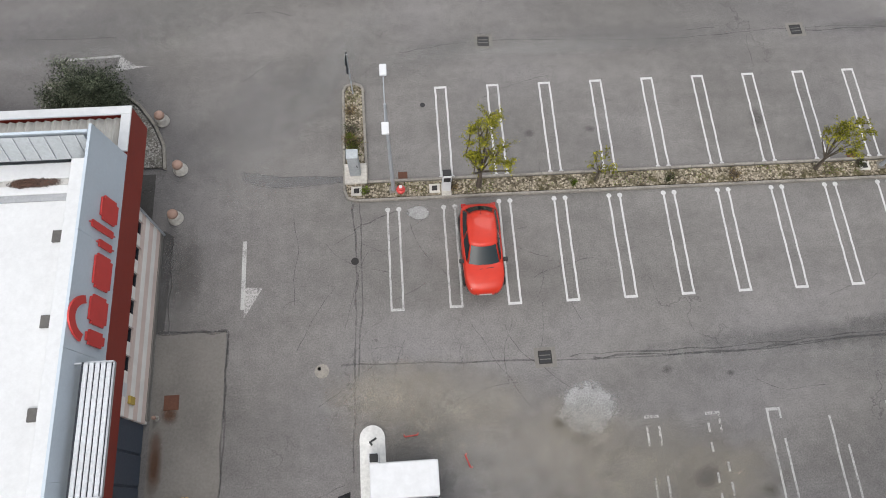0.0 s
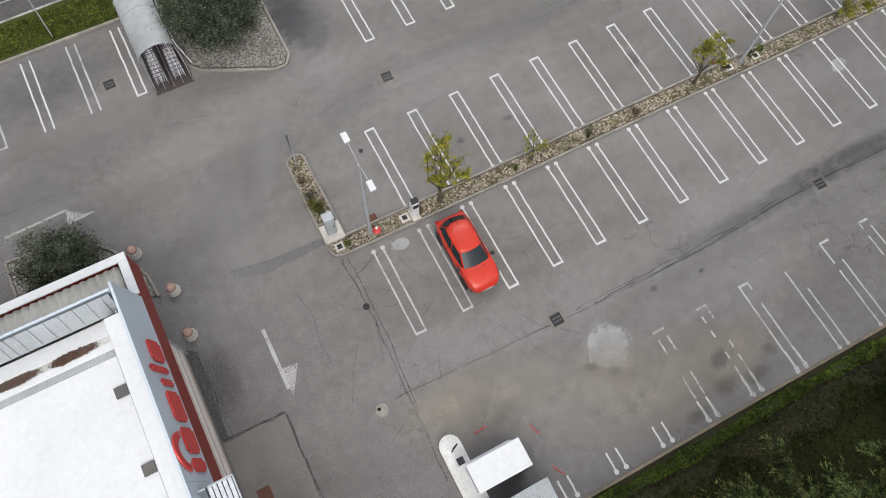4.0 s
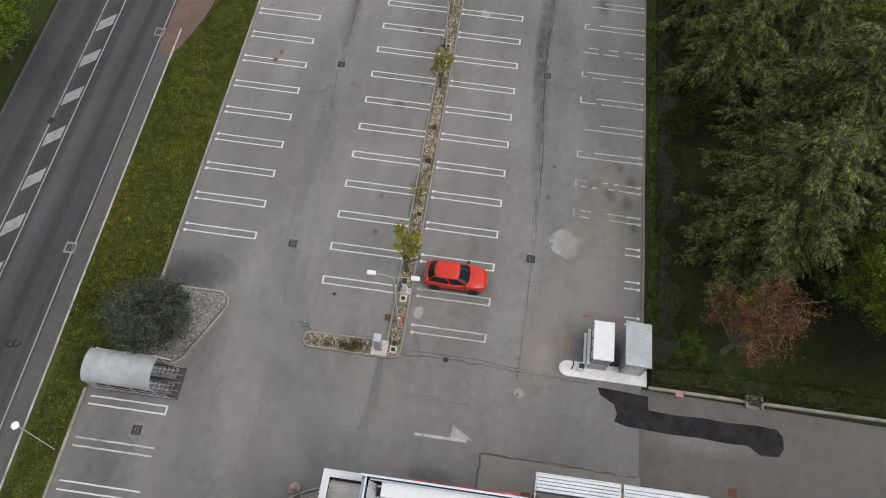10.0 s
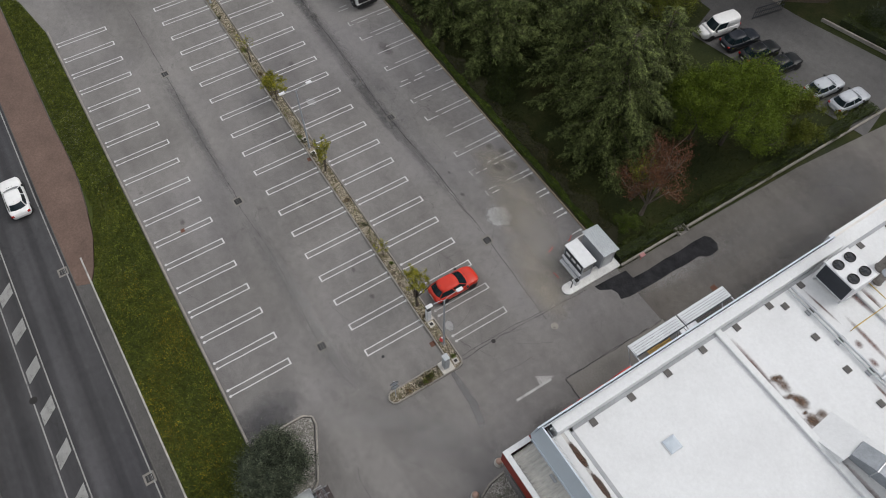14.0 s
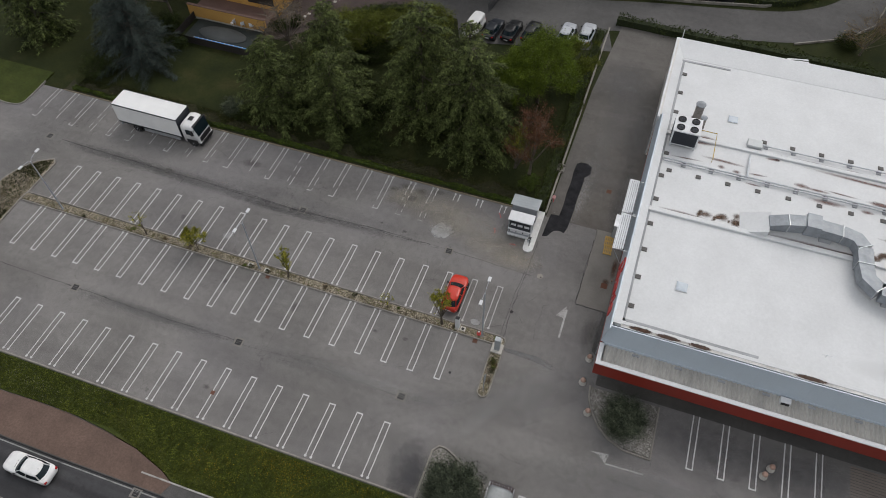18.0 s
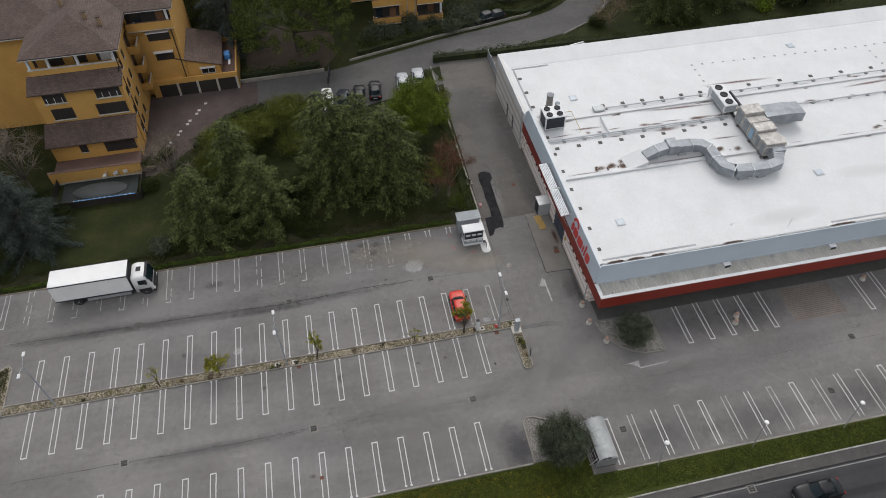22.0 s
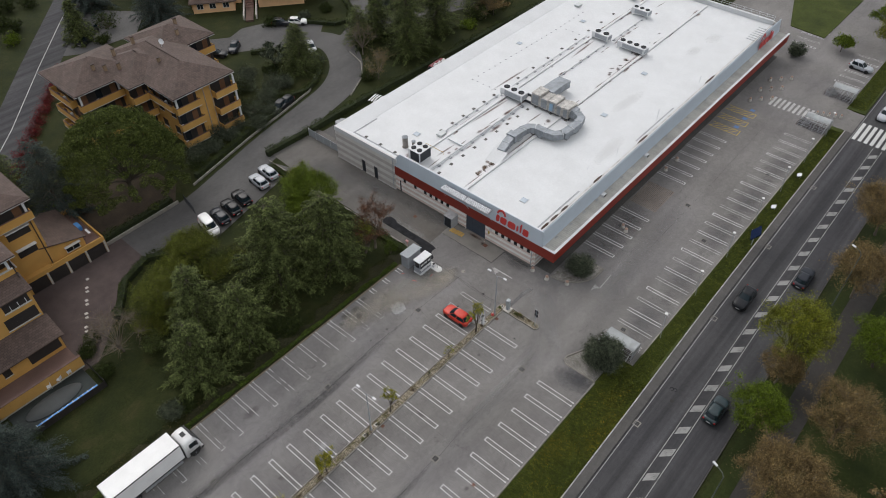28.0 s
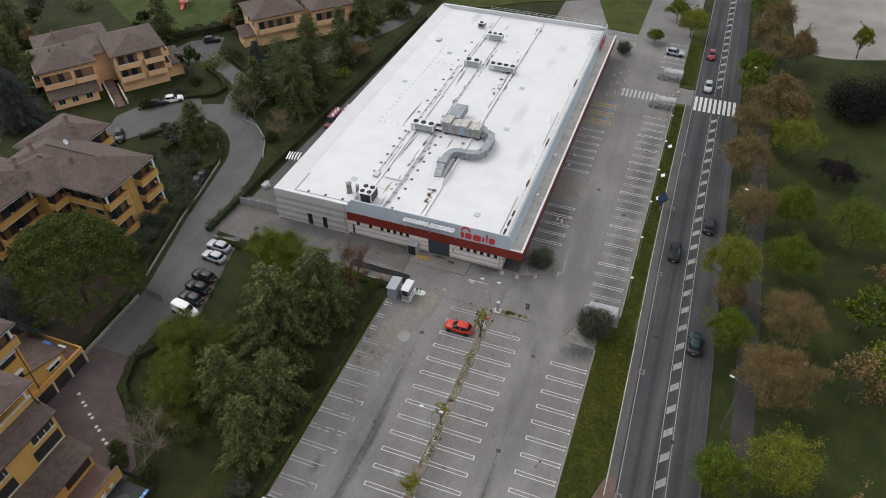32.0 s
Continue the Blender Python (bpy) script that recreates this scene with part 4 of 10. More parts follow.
setting("tar_patch", sheet([(-2.12, -7.15), (-2.6, -7.3), (-3.05, -8.15), (-3.6, -8.35), (-4.1, -8.2), (-4.3, -9.0), (-4.33, -10.0), (-4.4, -11.6), (-4.36, -13.2), (-4.45, -14.8), (-4.42, -16.2), (-4.75, -16.55), (-4.9, -16.9), (-4.82, -17.9), (-4.3, -18.25), (-3.6, -18.25), (-3.2, -17.9), (-3.12, -16.7), (-3.2, -15), (-3.13, -13.4), (-3.2, -11.8), (-3.12, -10.25), (-2.3, -10.2), (-2.2, -9.0)], 0.0135), NEW_TAR, "fresh black asphalt patch with ragged edges", "pavement")
setting("worn_mat", sheet(rect(-37.45, -31.3, 7.2, 11.55), 0.006), surf("brown_grid_paving", (0.17, 0.145, 0.125), 0.95), "brown worn paving square between parking bays", "pavement")
for i in range(17):
    marking("slat_joint", sheet(rect(-37.45, -31.3, 7.35 + 0.245 * i, 7.4 + 0.245 * i), 0.0085), OLD_PATCH)


def blot(kind_name, mat, x, y, rx, ry, turn, z, parent=None):
    me = bpy.data.meshes.new(kind_name)
    bm = B()
    bm.faces.new([bm.verts.new((math.cos(a * 0.3927), math.sin(a * 0.3927), 0)) for a in range(16)])
    bm.to_mesh(me)
    bm.free()
    me.materials.append(mat)
    ob = shared(kind_name, me, parent or lot, pose(x, y, z, 0, 0, turn) @ Matrix.Diagonal((rx, ry, 1, 1)))
    return ob


# The DARK_BAY blots near (0.1, -7) darken the ground round the kiosk.
for i, (mat, x, y, rx, ry, a) in enumerate((
        (PALE_STAIN, 7.5, -4.6, 1.6, 1.35, 20), (PALE_STAIN, 1.1, 4.45, 0.65, 0.45, 0), (BROWN_STAIN, 2.0, -4.8, 5.5, 3.0, -10), (BROWN_STAIN, 9, -7.2, 7, 2.6, 0), (BROWN_STAIN, 6, -6.0, 4, 2.0, 15), (BROWN_STAIN, 12.6, -7.6, 2.6, 1.6, 10),
        (DARK_STAIN, 11.8, -7.5, 0.7, 0.5, 30), (PALE_SMEAR, -2.5, 12.5, 5, 1.2, 60), (DARK_BAY, -19.5, 9.6, 4.5, 3.0, 0), (DARK_BAY, -24.5, 9.8, 5.0, 3.0, 0), (DARK_BAY, -28.5, 9.4, 3.5, 3.0, 0), (DARKEST_BAY, 2.0, 19.2, 1.9, 3.0, 0), (DARKEST_BAY, 1.5, 19.6, 1.3, 2.2, 0), (DARK_BAY, -9.75, 2.2, 0.6, 3.2, 0), (DARK_BAY, -9.0, -14, 1.6, 6, 0), (DARK_BAY, -8.6, -24, 2.0, 7, 0), (DARK_BAY, -6, -32, 4.5, 6, 0),  (PALE_SMEAR, 8, 13.0, 8, 0.7, 0), (PALE_SMEAR, -6, 8.5, 2.0, 4.5, -10), (PALE_SMEAR, 3.5, -6.5, 5, 2.2, 0), (PALE_SMEAR, -16, 13.6, 7, 1.2, 4), (PALE_SMEAR, -4.5, -14, 1.2, 6, 0), (DARK_BAY, 0.2, -6.7, 2.0, 1.3, 0), (DARK_BAY, 0.1, -7.6, 2.2, 1.6, 0), (SMEAR, 22, -3.2, 15, 1.3, -1), (SMEAR, 40, -2.6, 12, 1.0, 0),
        (SMEAR, 2.6, 13.0, 4, 1.3, 20), (SMEAR, -5, 10.5, 8, 2.4, 35), (SMEAR, 2.8, 18.6, 2.6, 2.8, 0), (SMEAR, -12, 15.5, 9, 2.2, 8), (SMEAR, 12, 13.4, 9, 1.1, 0),
        (SMEAR, -5.2, -20, 2.2, 9, 5), (SMEAR, -3.2, -9.5, 1.6, 1.8, 0), (DARK_STAIN, 6.5, 8.2, 0.35, 0.25, 0), (DARK_STAIN, 17.4, 8.4, 0.5, 0.7, 0), (DARK_STAIN, 9.4, 8.3, 0.3, 0.2, 0),
        (DARK_STAIN, 11.0, -3.2, 0.28, 0.22, 0), (DARK_STAIN, 13.6, -3.5, 0.2, 0.15, 0), (RUST, -9.25, -3.75, 0.4, 0.55, 10), (DARK_BAND, 20, -2.1, 11, 0.75, 1), (DARK_BAND, 33, -2.2, 13, 0.9, -1), (DARK_BAND, 44, -2.5, 9, 0.8, -1), (DARK_BAND, 24, -1.6, 6, 0.5, 0), (DARK_BAND, 30, 13.5, 10, 0.6, 0), (MOSS, 11.3, -8.7, 0.7, 0.5, 0), (MOSS, 13.0, -8.9, 0.9, 0.5, 10), (MOSS, 14.2, -8.2, 0.5, 0.4, 0), (MOSS, 9.4, -9.2, 0.8, 0.4, 0), (DARK_STAIN, -9.0, 2.2, 1.0, 2.6, 0), (RUST, -9.7, -5.6, 0.35, 1.5, 0), (SMEAR, -24, 14.5, 16, 2.0, 2),
        (SMEAR, 30, 13.6, 10, 1.2, 0), (DARK_STAIN, 25.0, 8.0, 0.5, 0.35, 0), (DARK_STAIN, 33.0, 2.4, 0.5, 0.4, 0), (DARK_STAIN, 21, 18.2, 0.4, 0.3, 0), (BROWN_STAIN, -0.5, -3.4, 3, 1.6, 0),
        (DARK_STAIN, 30, -6.5, 1.4, 0.7, 0), (PALE_STAIN, 27.5, 3.0, 0.8, 0.5, 20), (SMEAR, -6.5, -26, 2.5, 6, 0), (SMEAR, 55, 3, 4, 9, 0), (DARK_BAY, -12, 21, 6.5, 2.6, 0), (DARK_BAY, -22, 21.2, 6.5, 2.6, 0), (DARK_BAY, -33, 21, 7, 2.6, 0), (DARK_BAY, -44, 21.2, 7, 2.6, 0), (DARK_BAY, -55, 21.2, 7, 2.6, 0))):
    blot("pavement_blot", mat, x, y, rx, ry, a, 0.0045 + 0.00012 * i)


WORN_IRON = surf("traffic_worn_iron", (0.13, 0.125, 0.12), 0.5, 0.5, fine=20)


def drain(x, y, turn=0, s=0.56):
    t = thing("drain_grate", "square dark cast-iron drain grate in the asphalt", "drain", pose(x, y, 0, 0, 0, turn), "drains of the car park")
    bm = B()
    for a, b, c, d in ((-s / 2, s / 2, -s / 2, -s / 2 + 0.05), (-s / 2, s / 2, s / 2 - 0.05, s / 2), (-s / 2, -s / 2 + 0.05, -s / 2 + 0.05, s / 2 - 0.05), (s / 2 - 0.05, s / 2, -s / 2 + 0.05, s / 2 - 0.05)):
        box(bm, a, b, c, d, -0.02, 0.016)
    part("frame", bm, IRON, t)
    # Flat black sheet stands in for the unlit depth below the bars.
    part("pit", sheet(rect(-s / 2 + 0.05, s / 2 - 0.05, -s / 2 + 0.05, s / 2 - 0.05), 0.0075), BLACK, t)
    for y in (-0.085, 0.085):
        part("bar", box(B(), -s / 2 + 0.05, s / 2 - 0.05, y - 0.018, y + 0.018, 0.008, 0.015), WORN_IRON, t)
    part("collar", prism(B(), rect(-s / 2 - 0.16, s / 2 + 0.18, -s / 2 - 0.14, s / 2 + 0.14), -0.02, 0.006), CONCRETE, t)


for x, y in ((4.78, 13.48), (20.53, 13.41), (38.17, 13.3), (6.0, -2.38), (21.9, -2.39), (38.0, -2.55), (53.6, -2.87), (-30.4, 19.9), (-51, 20.6), (-36, 14.5), (-8.6, 19.6)):
    drain(x, y, random.uniform(-3, 3))
for x, y, r, mat in ((-1.75, 2.3, 0.17, IRON), (-3.2, -2.4, 0.3, KERB), (-3.3, -2.3, 0.1, BLACK), (1.6, 10.0, 0.12, BLACK), (12, 33, 0.3, IRON), (-3, 29.4, 0.25, IRON)):
    bm = lathe(B(), [(r, -0.02), (r, 0.012), (r * 0.8, 0.016)], 14)
    ob = tagged(mesh_ob("manhole_cover", bm, mat), "small round iron cover set in asphalt", "manhole cover")
    ob.location = (x, y, 0.004)
for x, y, s in ((0.5, 6.3, 0.42), (-9.2, -3.3, 0.6), (21.4, 6.2, 0.4), (20.2, 18.5, 0.35), (-7.25, -15.1, 0.5)):
    ob = tagged(mesh_ob("access_cover", rbox(-s / 2, s / 2, -s / 2, s / 2, -0.02, 0.014, 0.01, 1), RUSTY), "square rusty iron access cover", "access cover")
    ob.location = (x, y, 0.004)

# ---- supermarket ----
XE, XW, YS, YN, ZR = -10.1, -88.6, -34.6, 5.0, 5.5
market = thing("supermarket_building", "long flat-roofed supermarket with pale block walls and a dark red canopy", "building")


def wall_y(x0, x1, y0, y1, z1, holes):
    """A wall that runs along y, with openings (y0, y1, z0, z1) cut through."""
    bm = B()
    ys = sorted({y0, y1, *[h[0] for h in holes], *[h[1] for h in holes]})
    for a, b in zip(ys, ys[1:]):
        cuts = sorted((h[2], h[3]) for h in holes if h[0] <= a + 1e-6 and h[1] >= b - 1e-6)
        z = 0.0
        for c, d in cuts:
            if c > z:
                box(bm, x0, x1, a, b, z, c)
            z = d
        if z < z1:
            box(bm, x0, x1, a, b, z, z1)
    return bm


small = [(y - 0.3, y + 0.3, 2.1, 2.95) for y in (3.35, 2.25, 1.15, 0.05, -1.05, -2.15)]
small2 = [(y - 0.3, y + 0.3, 2.1, 2.95) for y in (-11.2, -12.3, -13.4, -14.5, -15.6, -17.6, -19.8)]
dock = (-7.7, -4.1, 0.0, 3.1)
sdoor = [(-29.0, -28.1, 0.0, 2.3), (-26.3, -25.4, 0.0, 2.3)]
part("wall", wall_y(XE - 0.3, XE, -21.6, 4.1, 4.9, small + small2 + [dock, (-20.9, -20.5, 0, 2.2)]), WALLSTRIPE, market, "pale pink striped block wall")
part("wall", wall_y(XE - 0.1, XE + 0.2, YS + 0.3, -21.6, 6.0, sdoor), WALLGREY, market, "pale grey banded block wall")
bm = B()
box(bm, XW, XE + 0.2, YS, YS + 0.3, 0, 6.0)
part("wall", bm, WALLGREY, market)
part("wall", box(B(), XW, XW + 0.3, YS + 0.3, YN, 0, 6.2), WALLGREY, market)
part("wall", box(B(), XW + 0.3, XE - 0.3, YN - 0.9, YN - 0.6, 0, 4.9), WALLSTRIPE, market)
for a, b, c, d in small + small2:
    f = part("window", box(B(), XE - 0.2, XE - 0.16, a, b, c, d), GLASS, market, "small dark square window")
    bm = B()
    box(bm, XE - 0.16, XE - 0.1, a, b, c, c + 0.06)
    box(bm, XE - 0.16, XE - 0.1, a, b, d - 0.06, d)
    box(bm, XE - 0.16, XE - 0.1, a, a + 0.05, c + 0.06, d - 0.06)
    box(bm, XE - 0.16, XE - 0.1, b - 0.05, b, c + 0.06, d - 0.06)
    part("window_frame", bm, DARKSTEEL, f)
dd = part("delivery_door", box(B(), XE - 0.22, XE - 0.16, -7.7, -4.1, 0, 3.1), DOORBLUE, market, "dark blue-grey sectional delivery door")
for i in range(3):
    part("door_panel", rbox(XE - 0.155, XE - 0.11, -7.64 + 1.2 * i, -6.52 + 1.2 * i, 0.04, 3.04, 0.02, 1), DOORBLUE, dd)
for a, b, c, d in sdoor:
    part("door", rbox(XE, XE + 0.08, a, b, 0, d, 0.015, 1), DARKSTEEL, market, "dark steel back door")
part("door", box(B(), XE - 0.2, XE - 0.12, -20.9, -20.5, 0, 2.2), DARKSTEEL, market)
part("base_course", box(B(), XE + 0.002, XE + 0.06, -21.6, -7.8, 0, 0.25), CONCRETE, market)
part("base_course", box(B(), XE + 0.002, XE + 0.06, -4.0, 4.1, 0, 0.25), CONCRETE, market)
part("rain_pipe", tube(B(), [(XE + 0.09, 4.0, 0), (XE + 0.09, 4.0, 3.4)], 0.05), GREYPAINT, market)
part("rain_pipe", tube(B(), [(XE + 0.27, -21.9, 0), (XE + 0.27, -21.9, 6.0)], 0.05), GREYPAINT, market)
part("wall_lamp", rbox(XE, XE + 0.1, -3.6, -3.3, 1.6, 2.1, 0.02, 1), PAINT_YELLOW, market, "yellow and white notice box")
part("notice", rbox(XE, XE + 0.03, -3.4, -2.9, 2.3, 2.8, 0.01, 1), WHITEPAINT, market)

# roof, upstands and copings
part("roof", box(B(), XW + 0.3, XE - 0.3, YS + 0.3, YN - 0.6, ZR - 0.3, ZR), ROOFWHITE, market, "bright white roof membrane with grey grime along the upstands")
for x0, x1, y0, y1, z in ((XE - 1.0, XE - 0.24, -21.2, 4.4, 6.42), (XW - 0.04, XW + 0.5, YS + 0.5, 4.0, 6.38)):
    part("coping", rbox(x0, x1, y0, y1, ZR - 0.02, z, 0.04, 2), ROOFWHITE, market)


def ramp_strip(q):
    """A strip of membrane that rises to the eaves, over four corners."""
    bm = B()
    v = [bm.verts.new(p) for p in q]
    u = [bm.verts.new((p[0], p[1], ZR - 0.2)) for p in q]
    bm.faces.new(v)
    for a in range(4):
        bm.faces.new((u[a], u[(a + 1) % 4], v[(a + 1) % 4], v[a]))
    bmesh.ops.recalc_face_normals(bm, faces=bm.faces[:])
    return bm


part("eaves_membrane", ramp_strip([(XW, YS - 0.03, 6.08), (XE + 0.24, YS - 0.03, 6.08), (XE - 1.0, -31.9, ZR + 0.03), (XW, -31.9, ZR + 0.03)]), ROOFWHITE, market)
part("eaves_membrane", ramp_strip([(XE + 0.24, YS - 0.03, 6.08), (XE + 0.24, -21.2, 6.08), (XE - 1.0, -21.2, ZR + 0.03), (XE - 1.0, -31.9, ZR + 0.03)]), ROOFWHITE, market)
part("eaves_wall", box(B(), XE - 0.4, XE - 0.26, -21.6, 4.1, 4.9, 6.0), WALLGREY, market)
for y, w, h in ((-9.2, 0.5, 0.25), (-19.7, 0.45, 0.22)):
    part("roof_upstand", rbox(XW + 1, XE - 0.6, y - w / 2, y + w / 2, ZR - 0.01, ZR + h, 0.06, 2), ROOFWHITE, market)
part("roof_upstand", rbox(XW + 0.5, XE - 0.9, 3.47, 3.82, ZR - 0.01, ZR + 0.08, 0.03, 2), ROOFWHITE, market)
part("roof_upstand", rbox(XW + 0.5, XE - 0.9, 4.06, 4.7, ZR - 0.01, ZR + 0.12, 0.03, 2), ROOFWHITE, market)
part("box_gutter", box(B(), XW + 0.5, XE - 1.0, 3.82, 4.06, ZR - 0.01, ZR + 0.04), surf("dirty_gutter", (0.5, 0.49, 0.47), 0.8, big=0.7, vary=0.35), market)
for i in range(20):
    x1 = -10.5 - 3.9 * i
    bm = B()
    v = [bm.verts.new(q) for q in ((x1 - 3.88, 4.66, 5.9), (x1, 4.66, 5.9), (x1, 5.0, 6.97), (x1 - 3.88, 5.0, 6.97))]
    bm.faces.new(v)
    part("fascia_back_panel", bm, CORRPALE, market)
    for j in range(7):
        part("panel_rib", box(B(), -0.02, 0.02, 0, 1.1, 0, 0.03, pose(x1 - 0.3 - 0.54 * j, 4.655, 5.92, 72, 0, 0)), GALV, market)
GUTTER = surf("grey_gutter_strip", (0.3, 0.31, 0.32), 0.7, vary=0.25)
for r in (rect(-11.35, -11.1, -31.4, 3.4), rect(-22, -10.95, 3.2, 3.46), rect(-16.2, -10.95, -31.6, -31.35), rect(-50, -38, 3.22, 3.45)):
    part("roof_gutter", prism(B(), r, ZR - 0.01, ZR + 0.06), GUTTER, market)

# sloping grey fascia on two sides, standing off the wall
def fascia_y(y0, y1, cut=0.0):
    bm = B()
    s = [(-9.93, 4.66), (-10.25, 7.0), (-10.35, 7.0), (-10.05, 4.66)]
    a = [bm.verts.new((x, y0 + (cut if z > 6 else 0), z)) for x, z in s]
    b = [bm.verts.new((x, y1, z)) for x, z in s]
    for i in range(4):
        bm.faces.new((a[i], b[i], b[(i + 1) % 4], a[(i + 1) % 4]))
    bm.faces.new(a[::-1])
    bm.faces.new(b)
    bmesh.ops.recalc_face_normals(bm, faces=bm.faces[:])
    return bm


def fascia_x(x0, x1, cut=0.0):
    bm = B()
    s = [(5.5, 4.8), (5.2, 7.0), (5.1, 7.0), (5.38, 4.8)]
    a = [bm.verts.new((x0, y, z)) for y, z in s]
    b = [bm.verts.new((x1 - (cut if z > 6 else 0), y, z)) for y, z in s]
    for i in range(4):
        bm.faces.new((a[i], b[i], b[(i + 1) % 4], a[(i + 1) % 4]))
    bm.faces.new(a[::-1])
    bm.faces.new(b)
    bmesh.ops.recalc_face_normals(bm, faces=bm.faces[:])
    return bm


ys = [-22.6, -18.6, -14.6, -10.6, -6.6, -2.6, 1.4, 5.42]
for i, (a, b) in enumerate(zip(ys, ys[1:])):
    part("fascia_panel", fascia_y(a + 0.004, b - 0.004, 1.9 if i == 0 else 0), FASCIA, market, "smooth grey-blue metal panel")
xs = [-10.06 - 3.93 * i for i in range(21)]
for i, (b, a) in enumerate(zip(xs, xs[1:])):
    part("fascia_panel", fascia_x(a + 0.004, b - 0.004, 0.32 if i == 0 else 0), FASCIA, market)
for i in range(21):
    y = -20.4 + 1.24 * i
    bm = B()
    box(bm, -10.56, -10.3, y - 0.04, y + 0.04, 6.32, 6.38)
    box(bm, -10.62, -10.22, y - 0.04, y + 0.04, 6.12, 6.18)
    part("fascia_bracket", bm, DARKSTEEL, market)
part("fascia_rail", box(B(), -10.44, -10.36, -20.8, 5.0, 6.5, 6.58), GALV, market)
part("fascia_rail", box(B(), -10.66, -10.6, -20.8, 4.6, 6.08, 6.24), GALV, market)

# dark red band, canopy and its ribbed roof
part("red_band", box(B(), -10.09, -9.94, -22.9, 7.55, 3.02, 4.65), REDBAND, market, "dark red metal band")
part("red_band", box(B(), XW - 0.2, -10.09, 7.33, 7.55, 3.02, 4.65), REDBAND, market, "dark red metal band")
part("soffit", box(B(), XW, -10.1, 4.2, 7.33, 3.05, 3.15), WHITEPAINT, market)
part("canopy_coping", rbox(XW - 0.2, -9.92, 7.2, 7.58, 4.65, 4.75, 0.02, 1), ROOFWHITE, market, "white canopy coping")
part("canopy_coping", rbox(-10.3, -9.92, 5.56, 7.2, 4.65, 4.75, 0.02, 1), ROOFWHITE, market)
bm = B()
n = int((-10.3 - XW) / 0.17)
rows = []
for i in range(n + 1):
    x = XW + i * 0.17
    z = 4.4 + (0.13 if i % 2 else 0.0)
    rows.append((bm.verts.new((x, 5.4, z + 0.1)), bm.verts.new((x, 7.2, z))))
for a, b in zip(rows, rows[1:]):
    bm.faces.new((a[0], a[1], b[1], b[0]))
bmesh.ops.recalc_face_normals(bm, faces=bm.faces[:])
part("canopy_sheet", bm, CORR, market, "weathered ribbed canopy sheet")
part("canopy_flashing", box(B(), XW, -10.2, 5.36, 5.56, 4.35, 4.8), FASCIA, market)
for i in range(22):
    part("canopy_clip", rbox(-13.2 - 3.4 * i, -12.6 - 3.4 * i, 5.7, 5.9, 4.52, 4.62, 0.02, 1), GUTTER, market)
for i in range(9):
    w = part("shop_window", box(B(), -20 - 7 * i, -16 - 7 * i, YN - 0.58, YN - 0.54, 0.4, 2.9), GLASS, market)
part("entrance_glass", box(B(), -86, -79, YN - 0.58, YN - 0.5, 0, 3.0), GLASS, market, "wide glass shop entrance")

# sign: plain red shapes on the grey panel
sgn = thing("shop_sign", "large red logo shapes on the grey fascia", "sign", pose(-9.955, -2.3, 4.98, 0, -7.8, 0) @ Matrix.Diagonal((1, 1.02, 1.3, 1)))


def slab_yz(bm, y0, y1, z0, z1, t=0.07):
    return box(bm, 0.0, t, y0, y1, z0, z1)


def yz_round(y0, y1, z0, z1, r):
    bm = slab_yz(B(), y0, y1, z0, z1)
    bmesh.ops.bevel(bm, geom=[e for e in bm.edges if abs(e.verts[0].co.x - e.verts[1].co.x) > 0.01], offset=r, segments=4, affect="EDGES")
    return bm


def yz_arc(cy, cz, r, w, a0, a1, n=12):
    bm = B()
    for i in range(n):
        p = [radians(a0 + (a1 - a0) * (i + j) / n) for j in (0, 1)]
        q = [(cy + rr * math.cos(a), cz + rr * math.sin(a)) for a in p for rr in (r - w / 2, r + w / 2)]
        lo = [bm.verts.new((0, *v)) for v in q]
        hi = [bm.verts.new((0.07, *v)) for v in q]
        for f in ((hi[0], hi[1], hi[3], hi[2]), (lo[0], lo[2], lo[3], lo[1]), (lo[0], lo[1], hi[1], hi[0]), (lo[2], hi[2], hi[3], lo[3]), (lo[1], lo[3], hi[3], hi[1]), (lo[0], hi[0], hi[2], lo[2])):
            bm.faces.new(f)
    return bm


def logo(par):
    part("logo_shape", yz_arc(0.8, 0.82, 0.66, 0.26, 15, 165), SIGNRED, par, "red arch shape")
    for y0, y1, h in ((0.05, 0.55, 0.8), (0.75, 1.75, 0.78), (2.0, 3.2, 0.78), (3.45, 3.7, 0.8), (3.98, 4.22, 1.2), (4.45, 5.35, 0.78)):
        part("logo_shape", yz_round(y0, y1, 0.0, h, 0.11), SIGNRED, par, "plain red block")


logo(sgn)
sgn2 = thing("roof_sign", "large red logo shapes standing on the far canopy edge", "sign", pose(-78.4, 5.62, 4.85, 0, 0, 90) @ Matrix.Diagonal((1, 1.15, 1.9, 1)))
logo(sgn2)
for i in range(7):
    part("sign_strut", tube(B(), [(-0.02, 0.3 + 0.8 * i, 0.7), (-3.0, 0.3 + 0.8 * i + 0.6, 0.55)], 0.035, 6), GALV, sgn2)

AWNING = surf("pale_awning_metal", (0.52, 0.54, 0.56), 0.5, 0.1, big=0.6, vary=0.1)
